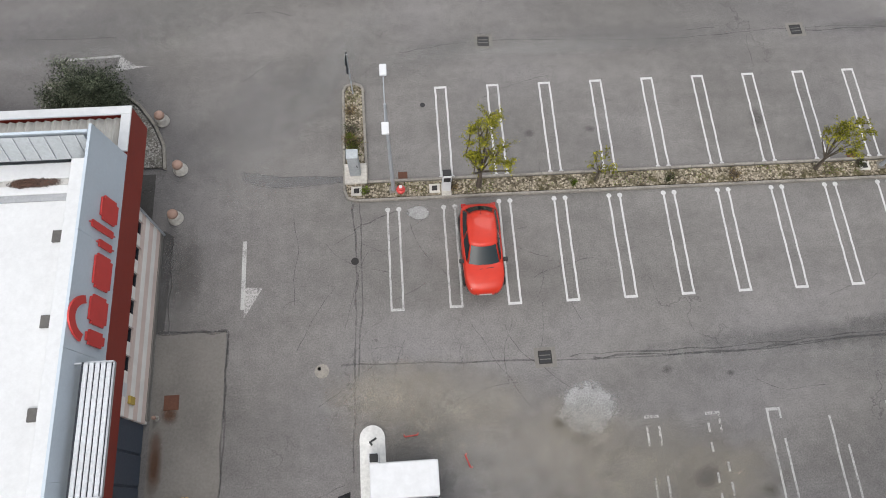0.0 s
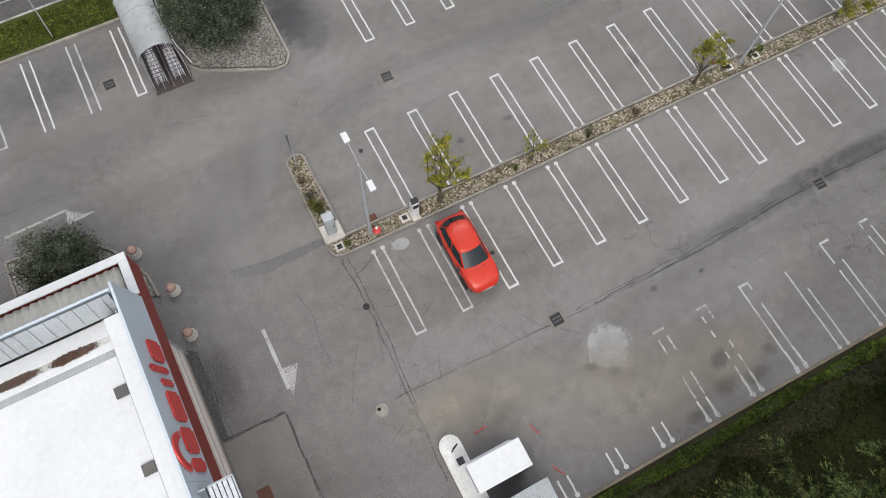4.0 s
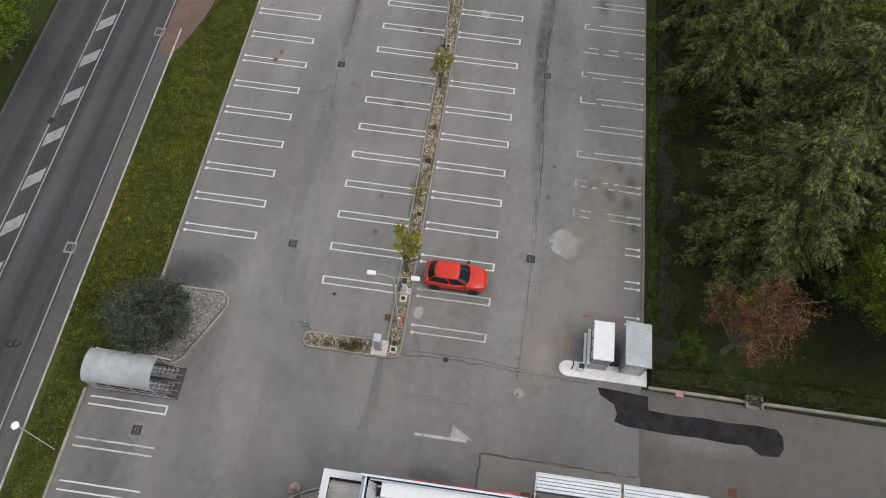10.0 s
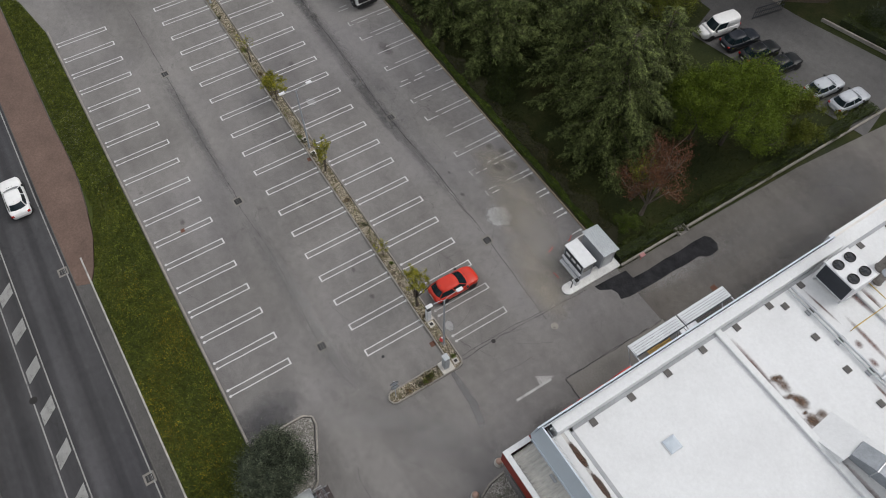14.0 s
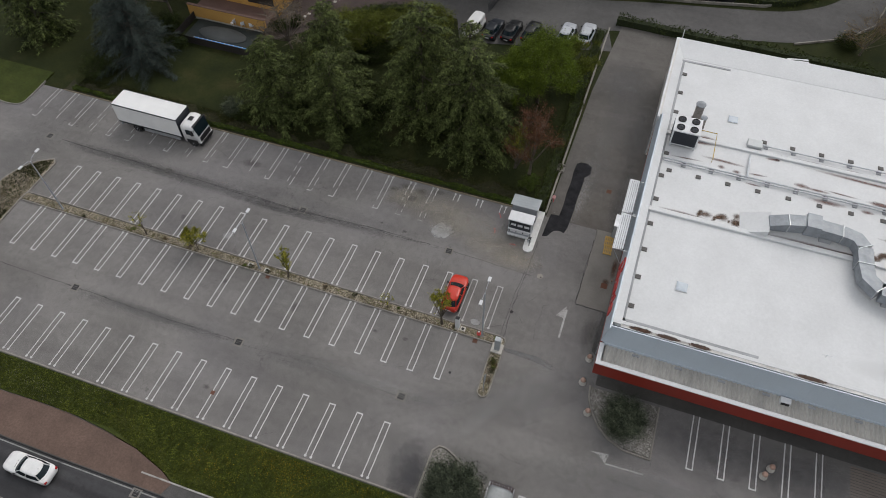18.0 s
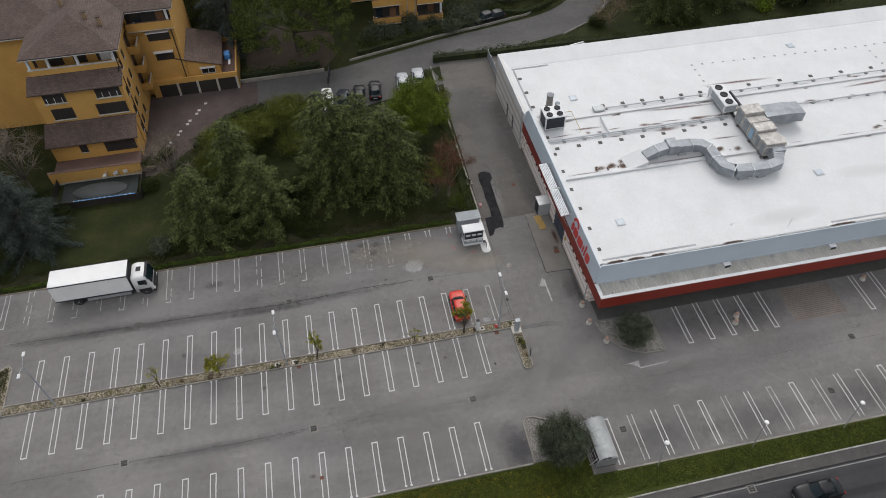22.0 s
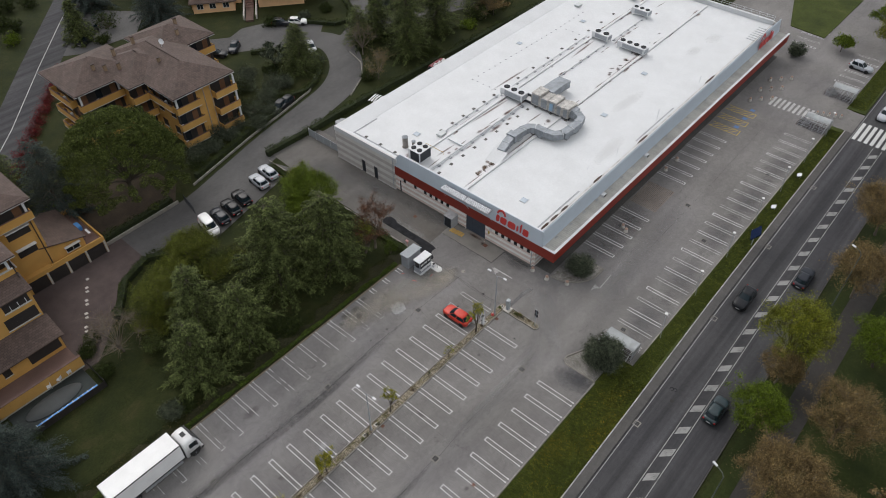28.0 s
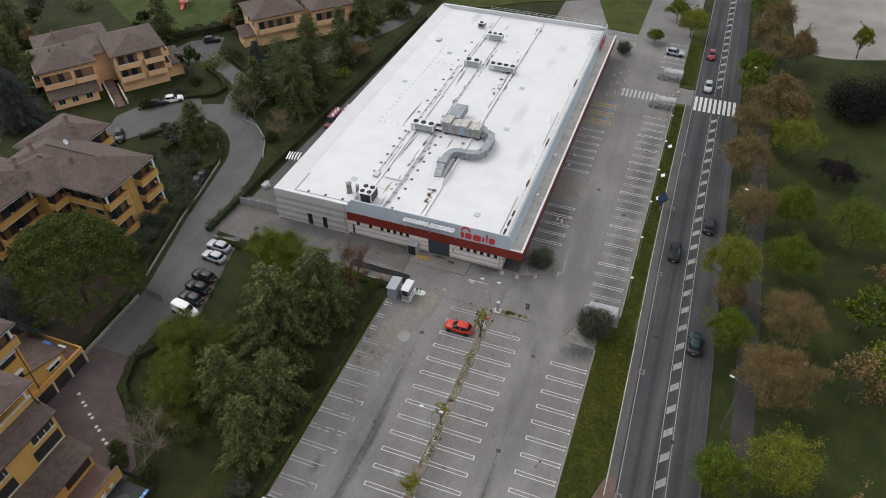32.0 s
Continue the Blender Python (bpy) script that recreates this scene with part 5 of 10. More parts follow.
# two slatted awnings over the delivery door
for y0, y1 in ((-7.1, -3.0), (-11.4, -7.3)):
    aw = thing("delivery_awning", "pale slatted metal awning hung from the fascia", "awning", group="awnings over the delivery door")
    for i in range(5):
        part("slat", rbox(-9.79 + 0.172 * i, -9.645 + 0.172 * i, y0 + 0.03, y1 - 0.03, 6.47 - 0.024 * i, 6.52 - 0.024 * i, 0.015, 1), AWNING, aw)
    # Dark panel added below so the gaps between slats look shaded.
    part("gap_shade_panel", box(B(), -9.79, -8.95, y0 + 0.04, y1 - 0.04, 6.3, 6.33), DARKSTEEL, aw, "dark panel standing for shade between the slats")
    for y in (y0, y1):
        part("side_rail", box(B(), -9.8, -8.9, y - 0.03, y + 0.03, 6.26, 6.44), GALV, aw)
        part("strut", tube(B(), [(-8.98, y, 6.3), (-9.95, y, 4.3)], 0.03, 6), GALV, aw)
        part("bracket", box(B(), -10.15, -9.8, y - 0.03, y + 0.03, 6.3, 6.38), GALV, aw)
    part("front_rail", box(B(), -8.94, -8.88, y0, y1, 6.22, 6.36), GALV, aw)
    part("back_rail", box(B(), -9.86, -9.8, y0, y1, 6.36, 6.5), DARKSTEEL, aw)

# roof plant
def fan_unit(name, label, x, y, lx, ly, h, nx, ny, legs=0.3, side=DARKSTEEL, group="roof chillers"):
    t = thing(name, label, "roof chiller", pose(x, y, ZR), group)
    part("casing", rbox(-lx / 2, lx / 2, -ly / 2, ly / 2, legs, legs + h, 0.04, 2), WHITEPAINT, t)
    part("grille", box(B(), -lx * 0.44, lx * 0.44, ly / 2, ly / 2 + 0.02, legs + 0.15, legs + h - 0.12), side, t, "dark louvred coil")
    part("grille", box(B(), lx / 2, lx / 2 + 0.02, -ly * 0.3, ly * 0.44, legs + 0.15, legs + h - 0.12), side, t, "dark louvred coil")
    for sx in (-1, 1):
        for sy in (-1, 1):
            part("foot", box(B(), sx * (lx / 2 - 0.15) - 0.06, sx * (lx / 2 - 0.15) + 0.06, sy * (ly / 2 - 0.12) - 0.06, sy * (ly / 2 - 0.12) + 0.06, 0, legs), GALV, t)
    for i in range(nx):
        for j in range(ny):
            cx, cy = (i + 0.5) / nx * lx - lx / 2, (j + 0.5) / ny * ly - ly / 2
            r = min(lx / nx, ly / ny) * 0.34
            f = part("fan_ring", lathe(B(), [(r, legs + h), (r, legs + h + 0.12), (r * 0.92, legs + h + 0.13), (r * 0.9, legs + h + 0.05)], 18, Matrix.Translation((cx, cy, 0))), BLACK, t, "black fan ring")
            for a in range(6):
                part("fan_blade", box(B(), 0.04, r * 0.85, -0.05, 0.05, 0, 0.012, pose(cx, cy, legs + h + 0.075, 18, 0, 60 * a)), DARKSTEEL, f)
    return t


fan_unit("roof_chiller", "white roof chiller with four black fans on top", -12.85, -19.0, 2.6, 2.3, 1.8, 2, 2, 0.4)
fan_unit("roof_chiller", "low white roof chiller with two fans", -35.3, -18.3, 1.7, 4.4, 1.1, 1, 3, 0.6, GREYPAINT)
fan_unit("roof_chiller", "long white roof chiller with a row of fans", -62.0, -11.4, 1.7, 5.6, 1.0, 1, 4, 0.5, GREYPAINT)
fan_unit("roof_chiller", "white roof chiller with a pair of fans", -62.0, -17.9, 1.6, 3.4, 1.0, 1, 2, 0.5, GREYPAINT)
fan_unit("roof_chiller", "white roof chiller near the far roof edge", -75.4, -17.2, 1.6, 3.6, 1.0, 1, 3, 0.5, GREYPAINT)
fan_unit("roof_chiller", "small white roof condenser", -80.5, -22.0, 1.2, 1.6, 0.9, 1, 1, 0.3)
FLUE = surf("brown_grey_flue_metal", (0.2, 0.185, 0.17), 0.7, 0.2, big=2.0, fine=14, vary=0.3, grain=0.3)
for x, y, r, h in ((-13.7, -22.8, 0.42, 1.75), (-14.3, -21.6, 0.28, 1.2)):
    t = thing("flue_pipe", "round grey metal flue rising from the roof", "flue", pose(x, y, ZR), "roof flues")
    part("pipe", lathe(B(), [(r * 1.2, 0), (r, 0.12), (r, h)], 14), FLUE, t, smooth=True)
    part("cap", lathe(B(), [(r * 1.15, h), (r * 1.2, h + 0.1), (r * 0.3, h + 0.22)], 14), DUCT, t)
GREYPANEL = plain("pale_grey_panel", (0.48, 0.5, 0.5), 0.5)
for x, y in ((-19.6, -20.6), (-70.9, -28.8)):
    t = thing("roof_box", "small pale metal box on the roof", "roof box", pose(x, y, ZR), "roof boxes")
    part("body", rbox(-0.7, 0.7, -0.5, 0.5, 0.1, 0.45, 0.04, 2), GREYPANEL, t)
    part("base", box(B(), -0.5, 0.5, -0.4, 0.4, 0, 0.1), GALV, t)
for x, y in ((-15.3, -1.45), (-17.25, -23.7), (-51.0, -28.7), (-56.5, -5.7), (-40.9, -4.2), (-66, -24.5)):
    t = thing("skylight", "flat square bluish roof skylight", "skylight", pose(x, y, ZR), "roof skylights")
    part("kerb", box(B(), -0.5, 0.5, -0.5, 0.5, 0, 0.08), ROOFWHITE, t)
    part("dome", lathe(B(), [(0.66, 0.08), (0.62, 0.12), (0.4, 0.15), (0.05, 0.16)], 4, pose(0, 0, 0, 0, 0, 45)), plain("milky_skylight", (0.4, 0.45, 0.5), 0.25), t)


# square duct that snakes over the roof to the air handler
def duct_run(bm, path, w, h):
    rows = []
    p = [Vector(q) for q in path]
    for i, q in enumerate(p):
        d = (p[min(i + 1, len(p) - 1)] - p[max(i - 1, 0)])
        d.z = 0
        d.normalize()
        s = Vector((-d.y, d.x, 0)) * w / 2
        hh = h[i] if isinstance(h, (list, tuple)) else h
        rows.append([bm.verts.new(q + s), bm.verts.new(q - s), bm.verts.new(q - s + Vector((0, 0, hh))), bm.verts.new(q + s + Vector((0, 0, hh)))])
    for a, b in zip(rows, rows[1:]):
        for i in range(4):
            bm.faces.new((a[i], a[(i + 1) % 4], b[(i + 1) % 4], b[i]))
    bm.faces.new(rows[0][::-1])
    bm.faces.new(rows[-1])
    bmesh.ops.recalc_face_normals(bm, faces=bm.faces[:])
    return bm


duct = thing("air_duct", "large grey sheet-metal air duct bending across the roof", "air duct")
part("duct_section", duct_run(B(), [(-19.2, -10.3, ZR - 0.3), (-20.6, -10.4, ZR - 0.05), (-21.6, -10.4, ZR + 0.05)], 2.4, [0.32, 0.55, 0.85]), ROOFWHITE, duct, "white wrapped duct foot")
runs = [[(-21.5, -10.4, 5.95), (-23.0, -10.6, 6.05)], [(-23.0, -10.6, 6.05), (-24.4, -10.8, 6.20)], [(-24.4, -10.8, 6.20), (-25.6, -10.8, 6.20)], [(-25.6, -10.8, 6.15), (-27.5, -10.8, 6.05)],
        [(-27.5, -10.8, 6.05), (-28.7, -10.5, 6.05), (-29.3, -9.6, 6.05)], [(-29.3, -9.6, 6.05), (-29.4, -7.8, 6.05)], [(-29.4, -7.8, 6.05), (-29.6, -6.4, 6.05), (-30.6, -5.5, 6.05)],
        [(-30.6, -5.5, 6.05), (-32.6, -5.3, 6.05)], [(-32.6, -5.3, 6.05), (-34.6, -5.3, 6.05)], [(-34.6, -5.3, 6.05), (-36.0, -5.6, 6.10), (-36.5, -6.6, 6.20)], [(-36.5, -6.6, 6.20), (-36.5, -7.8, 6.20)]]
for i, r in enumerate(runs):
    part("duct_section", duct_run(B(), r, 1.25 if i != 2 else 1.6, 1.0 if i not in (0, 2) else (1.25 if i == 2 else [0.6, 1.0])), DUCT, duct)
    a = Vector(r[-1])
    d = Vector(r[-1]) - Vector(r[-2])
    part("flange", box(B(), -0.03, 0.03, -0.7, 0.7, -0.05, 1.06, Matrix.Translation(a) @ pose(0, 0, 0, 0, 0, math.degrees(math.atan2(d.y, d.x)))), GALV, duct)
for x, y in ((-26.5, -10.8), (-29.4, -8.6), (-31.6, -5.4), (-33.9, -5.3)):
    part("support", box(B(), x - 0.5, x + 0.5, y - 0.5, y + 0.5, ZR, 6.06), GUTTER, duct)

AHUMETAL = surf("stained_plant_metal", (0.4, 0.385, 0.36), 0.55, 0.25, big=1.6, fine=7, vary=0.35, grain=0.2, relief=0)
ahu = thing("air_handler", "row of pale metal air-handling modules on steel beams", "air handler")
for i, (y0, y1, h) in enumerate(((-14.9, -13.2, 2.1), (-13.15, -11.6, 2.0), (-11.55, -10.1, 1.95), (-10.05, -8.9, 1.95), (-8.85, -7.7, 1.8))):
    part("module", rbox(-38.0, -35.4, y0, y1, 5.95, 5.95 + h - (0.35 if i % 2 else 0.0), 0.04, 1), AHUMETAL, ahu)
    part("rain_flap", box(B(), 0, 2.7, -0.05, 1.25, 0, 0.03, pose(-38.05, y0 + 0.1, 5.9 + h - (0.5 if i % 2 else 0.1), 14 if i % 2 else -12, 0, 0)), AHUMETAL, ahu, "weathered sloping flap")
    if i == 2:
        part("blue_panel", box(B(), -35.36, -35.33, y0 + 0.3, y0 + 0.9, 6.2, 7.5), plain("pale_blue_panel", (0.22, 0.36, 0.5), 0.45), ahu, "pale blue panel")
    part("access_panel", box(B(), -35.4, -35.36, y0 + 0.25, y1 - 0.25, 6.15, 5.75 + h), DUCT, ahu)
part("hood", duct_run(B(), [(-38.0, -13.6, 6.45), (-41.0, -13.6, 6.45), (-43.2, -13.6, 6.25)], 2.3, 1.3), DUCT, ahu, "grey outlet hood")
part("hood", duct_run(B(), [(-36.8, -7.7, 6.2), (-36.8, -6.9, 6.1)], 1.6, 1.2), DUCT, ahu)
for x in (-35.8, -37.6):
    part("beam", box(B(), x - 0.1, x + 0.1, -20.4, -7.6, ZR + 0.12, 5.95), DARKSTEEL, ahu)
for y in (-20, -17, -14, -11, -8):
    part("pad", box(B(), -38.0, -35.4, y - 0.2, y + 0.2, ZR, ZR + 0.12), CONCRETE, ahu)

for x0, x1, y, r in ((-35, -11.4, -15.95, 0.09), (-35, -11.4, -15.65, 0.06), (-61, -38, -16.3, 0.08), (-61, -38, -20.6, 0.06), (-34.5, -19.5, -20.7, 0.07), (-74.5, -63, -16.0, 0.07)):
    t = thing("roof_pipe", "grey pipe run on the roof", "pipe", group="roof pipes")
    part("pipe", tube(B(), [(x0, y, ZR + 0.22), (x1, y, ZR + 0.22)], r, 8), GALV, t)
    nn = int((x1 - x0) / 2.6)
    for i in range(nn + 1):
        x = x0 + 0.8 + i * 2.6
        if x < x1:
            part("support_block", box(B(), x - 0.2, x + 0.2, y - 0.22, y + 0.22, ZR, ZR + 0.14), GUTTER, t)
t = thing("roof_pipe", "yellow gas pipe beside the chiller", "pipe")
part("pipe", tube(B(), [(-15.9, -17.0, ZR), (-15.9, -17.0, 6.0), (-15.9, -20.6, 6.0), (-12.0, -20.6, 6.0)], 0.04, 6), PAINT_YELLOW, t)
t = thing("roof_pipe", "cross pipe on the white roof", "pipe")
part("pipe", tube(B(), [(-19.3, -15.8, 5.75), (-19.3, -18.9, 5.8)], 0.12, 8), GALV, t)
PADDARK = surf("dark_rubber_pad", (0.1, 0.095, 0.09), 0.85)
for i, (x, y) in enumerate([(-12.2 - 2.75 * j, -14.6) for j in range(9)] + [(-20.5 - 2.7 * j, -21.4) for j in range(6)] + [(-41 - 4.5 * j, -21.6) for j in range(8)] + [(-11.6, 1.8 - 3.1 * j) for j in range(11)]):
    ob = tagged(mesh_ob("roof_pad", rbox(-0.24, 0.24, -0.22, 0.22, 0, 0.09, 0.015, 1), PADDARK), "small dark support pad on the roof", "roof pad", "roof pads")
    ob.location = (x, y, ZR)
for i, (x, y, rx, ry) in enumerate(((-18, -19.8, 4.5, 0.5), (-24, -20.0, 5, 0.4), (-30, -19.0, 6, 0.45), (-20, -9.4, 3, 0.8), (-26.5, -9.6, 6, 0.6), (-14.5, -9.6, 3, 0.5), (-50, -9.3, 9, 0.8), (-58, -9.5, 6, 0.9),
                                    (-66, -9.3, 6, 0.7), (-48, -19.9, 8, 0.6), (-57, -18.6, 5, 0.5), (-33, -12.3, 2.4, 0.3), (-31, -9.5, 2.0, 0.25), (-13, -21, 2.0, 0.9), (-70, -20, 5, 0.7),
                                    (-40, -22.5, 6, 0.5), (-17, -17.5, 2.4, 0.4))):
    blot("roof_grime", GRIME, x, y, rx, ry * 0.6, random.uniform(-3, 3), ZR + 0.004 + 0.0002 * i, market)
for i, (x, rx) in enumerate(((-12.7, 1.2), (-13.1, 0.7), (-15.0, 1.3), (-17.5, 1.2), (-26, 1.6), (-39, 2.0), (-62, 2.5))):
    blot("gutter_rust", GUTRUST, x, 3.9, rx, 0.26, 0, ZR + 0.125 + 0.0004 * i, market)
rr = random.Random(8)
for i in range(70):
    y = rr.choice((-9.55, -8.85, -20.1, -19.35, -15.3, -16.6)) + rr.uniform(-0.15, 0.15)
    blot("roof_grime", GRIME, rr.uniform(-84, -13), y, rr.uniform(0.3, 2.2), rr.uniform(0.12, 0.4), rr.uniform(-4, 4), ZR + 0.0115 + 0.0001 * i, market)
for i in range(46):
    x = rr.choice((rr.uniform(-20.5, -15.5), rr.uniform(-34, -29), rr.uniform(-72, -52)))
    blot("roof_lichen", LICHEN, x, -9.9 - abs(rr.gauss(0, 0.5)), rr.uniform(0.15, 0.8), rr.uniform(0.15, 0.6), rr.uniform(-40, 40), ZR + 0.019 + 0.0001 * i, market)
for x, y in [(-35.5 - 1.52 * j, -27.3 + 0.047 * j) for j in range(18)] + [(-35.5, -26.2 + 1.3 * j) for j in range(4)] + [(-61.2 + 0.05 * j, -25.2 + 1.5 * j) for j in range(4)] + [(-62.8 - 1.6 * j, -26.6) for j in range(5)]:
    ob = tagged(mesh_ob("roof_pad", rbox(-0.13, 0.13, -0.13, 0.13, 0, 0.06, 0.015, 1), GUTTER), "small grey wire support on the roof", "roof pad", "roof pads")
    ob.location = (x, y, ZR)
FADE = stain("pale_roof_dirt", (0.66, 0.65, 0.64), 0.2, 0.6)
for i in range(5):
    blot("roof_grime", FADE, random.uniform(-86, -13), random.choice((-30, -26, -12, -4, 0)) + random.uniform(-2, 2), random.uniform(2, 6), random.uniform(0.5, 1.6), random.uniform(-6, 6), ZR + 0.01 + 0.0002 * i, market)
rail = thing("roof_railing", "galvanised safety railing along the far roof edge", "railing")
for z in (6.7, 7.1, 7.5):
    part("rail", tube(B(), [(-87.9, -22, z), (-87.9, 4.2, z)], 0.03, 6), GALV, rail)
for i in range(18):
    part("post", tube(B(), [(-87.9, -22 + 1.54 * i, 6.3), (-87.9, -22 + 1.54 * i, 7.5)], 0.035, 6), GALV, rail)
for x, y, h in ((-45, 3.0, 2.2), (-33, 2.9, 1.4), (-60, 2.9, 1.2), (-31.5, 1.2, 0.5), (-27, 1.5, 0.4)):
    t = thing("roof_aerial", "thin aerial mast on the roof edge", "aerial", pose(x, y, ZR), "roof aerials")
    part("mast", tube(B(), [(0, 0, 0), (0, 0, h)], 0.03, 6), GALV, t)
    part("crossbar", tube(B(), [(-0.4, 0, h * 0.9), (0.4, 0.1, h * 0.95)], 0.02, 6), GALV, t)
for x in (-36.8, -24.5):
    t = thing("canopy_box", "small white box on the canopy roof", "vent box", pose(x, 6.0, 4.45), "canopy vents")
    part("body", rbox(-0.4, 0.4, -0.25, 0.25, 0, 0.5, 0.04, 2), WHITEPAINT, t)
    part("grille", box(B(), -0.3, 0.3, 0.25, 0.27, 0.1, 0.42), BLACK, t)

# ---- vehicles ----
def loft(bm, sections):
    """A closed skin over rings of equal length."""
    rings = [[bm.verts.new(p) for p in s] for s in sections]
    n = len(rings[0])
    for a, b in zip(rings, rings[1:]):
        for i in range(n):
            bm.faces.new((a[i], a[(i + 1) % n], b[(i + 1) % n], b[i]))
    bm.faces.new(rings[0][::-1])
    bm.faces.new(rings[-1])
    bmesh.ops.recalc_face_normals(bm, faces=bm.faces[:])
    return bm


def paint(name, c, rough=0.3):
    return plain(name, c, rough, 0.0, 0.25)


WHEELS = {}


def wheel(parent, x, y, r, side):
    key = (round(r, 2), side)
    if key not in WHEELS:
        bm = lathe(B(), [(r * 0.62, -0.1), (r * 0.95, -0.1), (r, -0.06), (r, 0.06), (r * 0.95, 0.1), (r * 0.62, 0.1)], 20)
        a = bpy.data.meshes.new("tyre")
        bm.to_mesh(a)
        bm.free()
        a.materials.append(TYRE)
        bm = lathe(B(), [(r * 0.62, 0.0), (r * 0.62, 0.085), (r * 0.5, 0.07), (r * 0.15, 0.075), (r * 0.1, 0.09)], 14)
        b = bpy.data.meshes.new("rim")
        bm.to_mesh(b)
        bm.free()
        b.materials.append(RIM)
        WHEELS[key] = (a, b)
    w = new("wheel")
    w.parent = parent
    w.matrix_basis = pose(x, y, r, -90 * side, 0, 0)
    for n, me in zip(("tyre", "rim"), WHEELS[key]):
        shared(n, me, w, Matrix.Rotation(0, 4, "X"))


def car(name, label, category, m, mat, L=4.05, Wd=1.74, H=1.48, belt=0.92, hood=0.9, ws=0.92, wt=0.12, rt=-1.5, rb=-1.84, nose=0.25, van=False, group=""):
    """Length along x with the nose at +x. ws: windscreen foot, wt: its top, rt and rb: the rear window's top and foot."""
    t = thing(name, label, category, m, group)
    h, w = L / 2, Wd / 2
    # lower body: x, share of the half width, underside, shoulder height
    st = [(-h, 0.55, 0.46, belt - 0.3), (-h + 0.03, 0.7, 0.36, belt - 0.16), (-h + 0.1, 0.81, 0.3, belt - 0.06), (-h + 0.24, 0.9, 0.26, belt - 0.01), (-h + 0.5, 0.97, 0.24, belt + 0.01), (-h * 0.5, 1.0, 0.22, belt + 0.01), (0, 1.0, 0.21, belt),
          (ws - 0.35, 1.0, 0.21, belt), (ws, 0.99, 0.21, hood + 0.03), (ws + 0.25, 0.985, 0.22, hood + 0.025), (h - 0.62, 0.955, 0.23, hood - 0.01), (h - 0.42, 0.91, 0.24, hood - nose * 0.18), (h - 0.26, 0.84, 0.25, hood - nose * 0.4),
          (h - 0.14, 0.75, 0.26, hood - nose * 0.7), (h - 0.05, 0.62, 0.28, hood - nose * 1.05), (h, 0.44, 0.34, hood - nose * 1.5)]
    secs = []
    for x, f, z0, z1 in st:
        a = w * f
        half = [(a * 0.86, z0), (a * 0.96, z0 + 0.07), (a, z0 + (z1 - z0) * 0.4), (a * 0.995, z0 + (z1 - z0) * 0.66), (a * 0.965, z1 - 0.09), (a * 0.93, z1 - 0.02), (a * 0.86, z1 + 0.012), (a * 0.5, z1 + 0.035), (0.0, z1 + 0.042)]
        secs.append([(x, -y, z) for y, z in half] + [(x, y, z) for y, z in half[-2::-1]])
    part("body", loft(B(), secs), mat, t, smooth=True)
    # greenhouse: a ring at the shoulder, a narrower ring at the roof edge and a domed top
    wb, wr = w * 0.9, w * (0.7 if not van else 0.82)

    def ring(xf, xr, ww, z, bow):
        fr = [(xf - bow * abs(q) ** 2.6, ww * q * 0.88, z) for q in (-1, -0.6, -0.2, 0.2, 0.6, 1)]
        si = [(xf - bow + (xr - xf + bow) * f, ww * g, z) for f, g in ((0.07, 0.955), (0.35, 1.0), (0.65, 1.0), (0.93, 0.93))]
        re = [(xr + 0.14 * abs(q) ** 2.6, -ww * q * 0.84, z) for q in (-1, -0.5, 0, 0.5, 1)]
        ot = [(x, -y, zz) for x, y, zz in si[::-1]]
        return fr + si + re + ot

    lo, hi = ring(ws, rb, wb, belt - 0.02, 0.16), ring(wt, rt, wr, H - 0.075, 0.1)
    n = len(lo)
    lo = [(x, y, (hood if x > ws - 0.4 else belt) - 0.02) for x, y, z in lo]
    cx = (wt + rt) / 2
    mid = [(cx + (x - cx) * 0.975, y * 0.965, H - 0.045) for x, y, z in hi]
    inner = [(cx + (x - cx) * 0.9, y * 0.87, H - 0.018) for x, y, z in hi]
    core = [(cx + (x - cx) * 0.55, y * 0.5, H) for x, y, z in hi]
    bm = loft(B(), [lo, hi, mid, inner, core])
    part("cabin", bm, mat, t, "painted roof and pillars", smooth=True)

    def glass(nm, k0, k1, f0=0.08, f1=0.92, z0=0.1, z1=0.95, lab="dark tinted glass"):
        """A pane over part of the ring, from corner k0 to k1, set a hand's breadth of pillar in."""
        bm = B()
        rows = []
        for zf in (z0, (z0 + z1) / 2, z1):
            row = []
            for q in range(7):
                u = k0 + (k1 - k0) * (f0 + (f1 - f0) * q / 6)
                i, f = int(math.floor(u)) % n, u - math.floor(u)
                a = Vector(lo[i]).lerp(Vector(lo[(i + 1) % n]), f)
                b = Vector(hi[i]).lerp(Vector(hi[(i + 1) % n]), f)
                p = a.lerp(b, zf)
                out = Vector((p.x - cx if abs(p.y) < wb * 0.8 else (p.x - cx) * 0.05, p.y if abs(p.y) > wr * 0.5 else 0, 0.25))
                row.append(p + out.normalized() * 0.014)
            rows.append(row)
        va = [[bm.verts.new(p) for p in r] for r in rows]
        vb = [[bm.verts.new(p - Vector((0, 0, 0.03))) for p in r] for r in rows]
        for r in range(2):
            for q in range(6):
                bm.faces.new((va[r][q], va[r][q + 1], va[r + 1][q + 1], va[r + 1][q]))
                bm.faces.new((vb[r][q], vb[r + 1][q], vb[r + 1][q + 1], vb[r][q + 1]))
        bmesh.ops.recalc_face_normals(bm, faces=bm.faces[:])
        part(nm, bm, CARGLASS, t, lab, smooth=True)

    glass("windscreen", 0, 5, 0.03, 0.97, 0.06, 0.97)
    if not van:
        glass("rear_window", 10, 14, 0.04, 0.96, 0.12, 0.95)
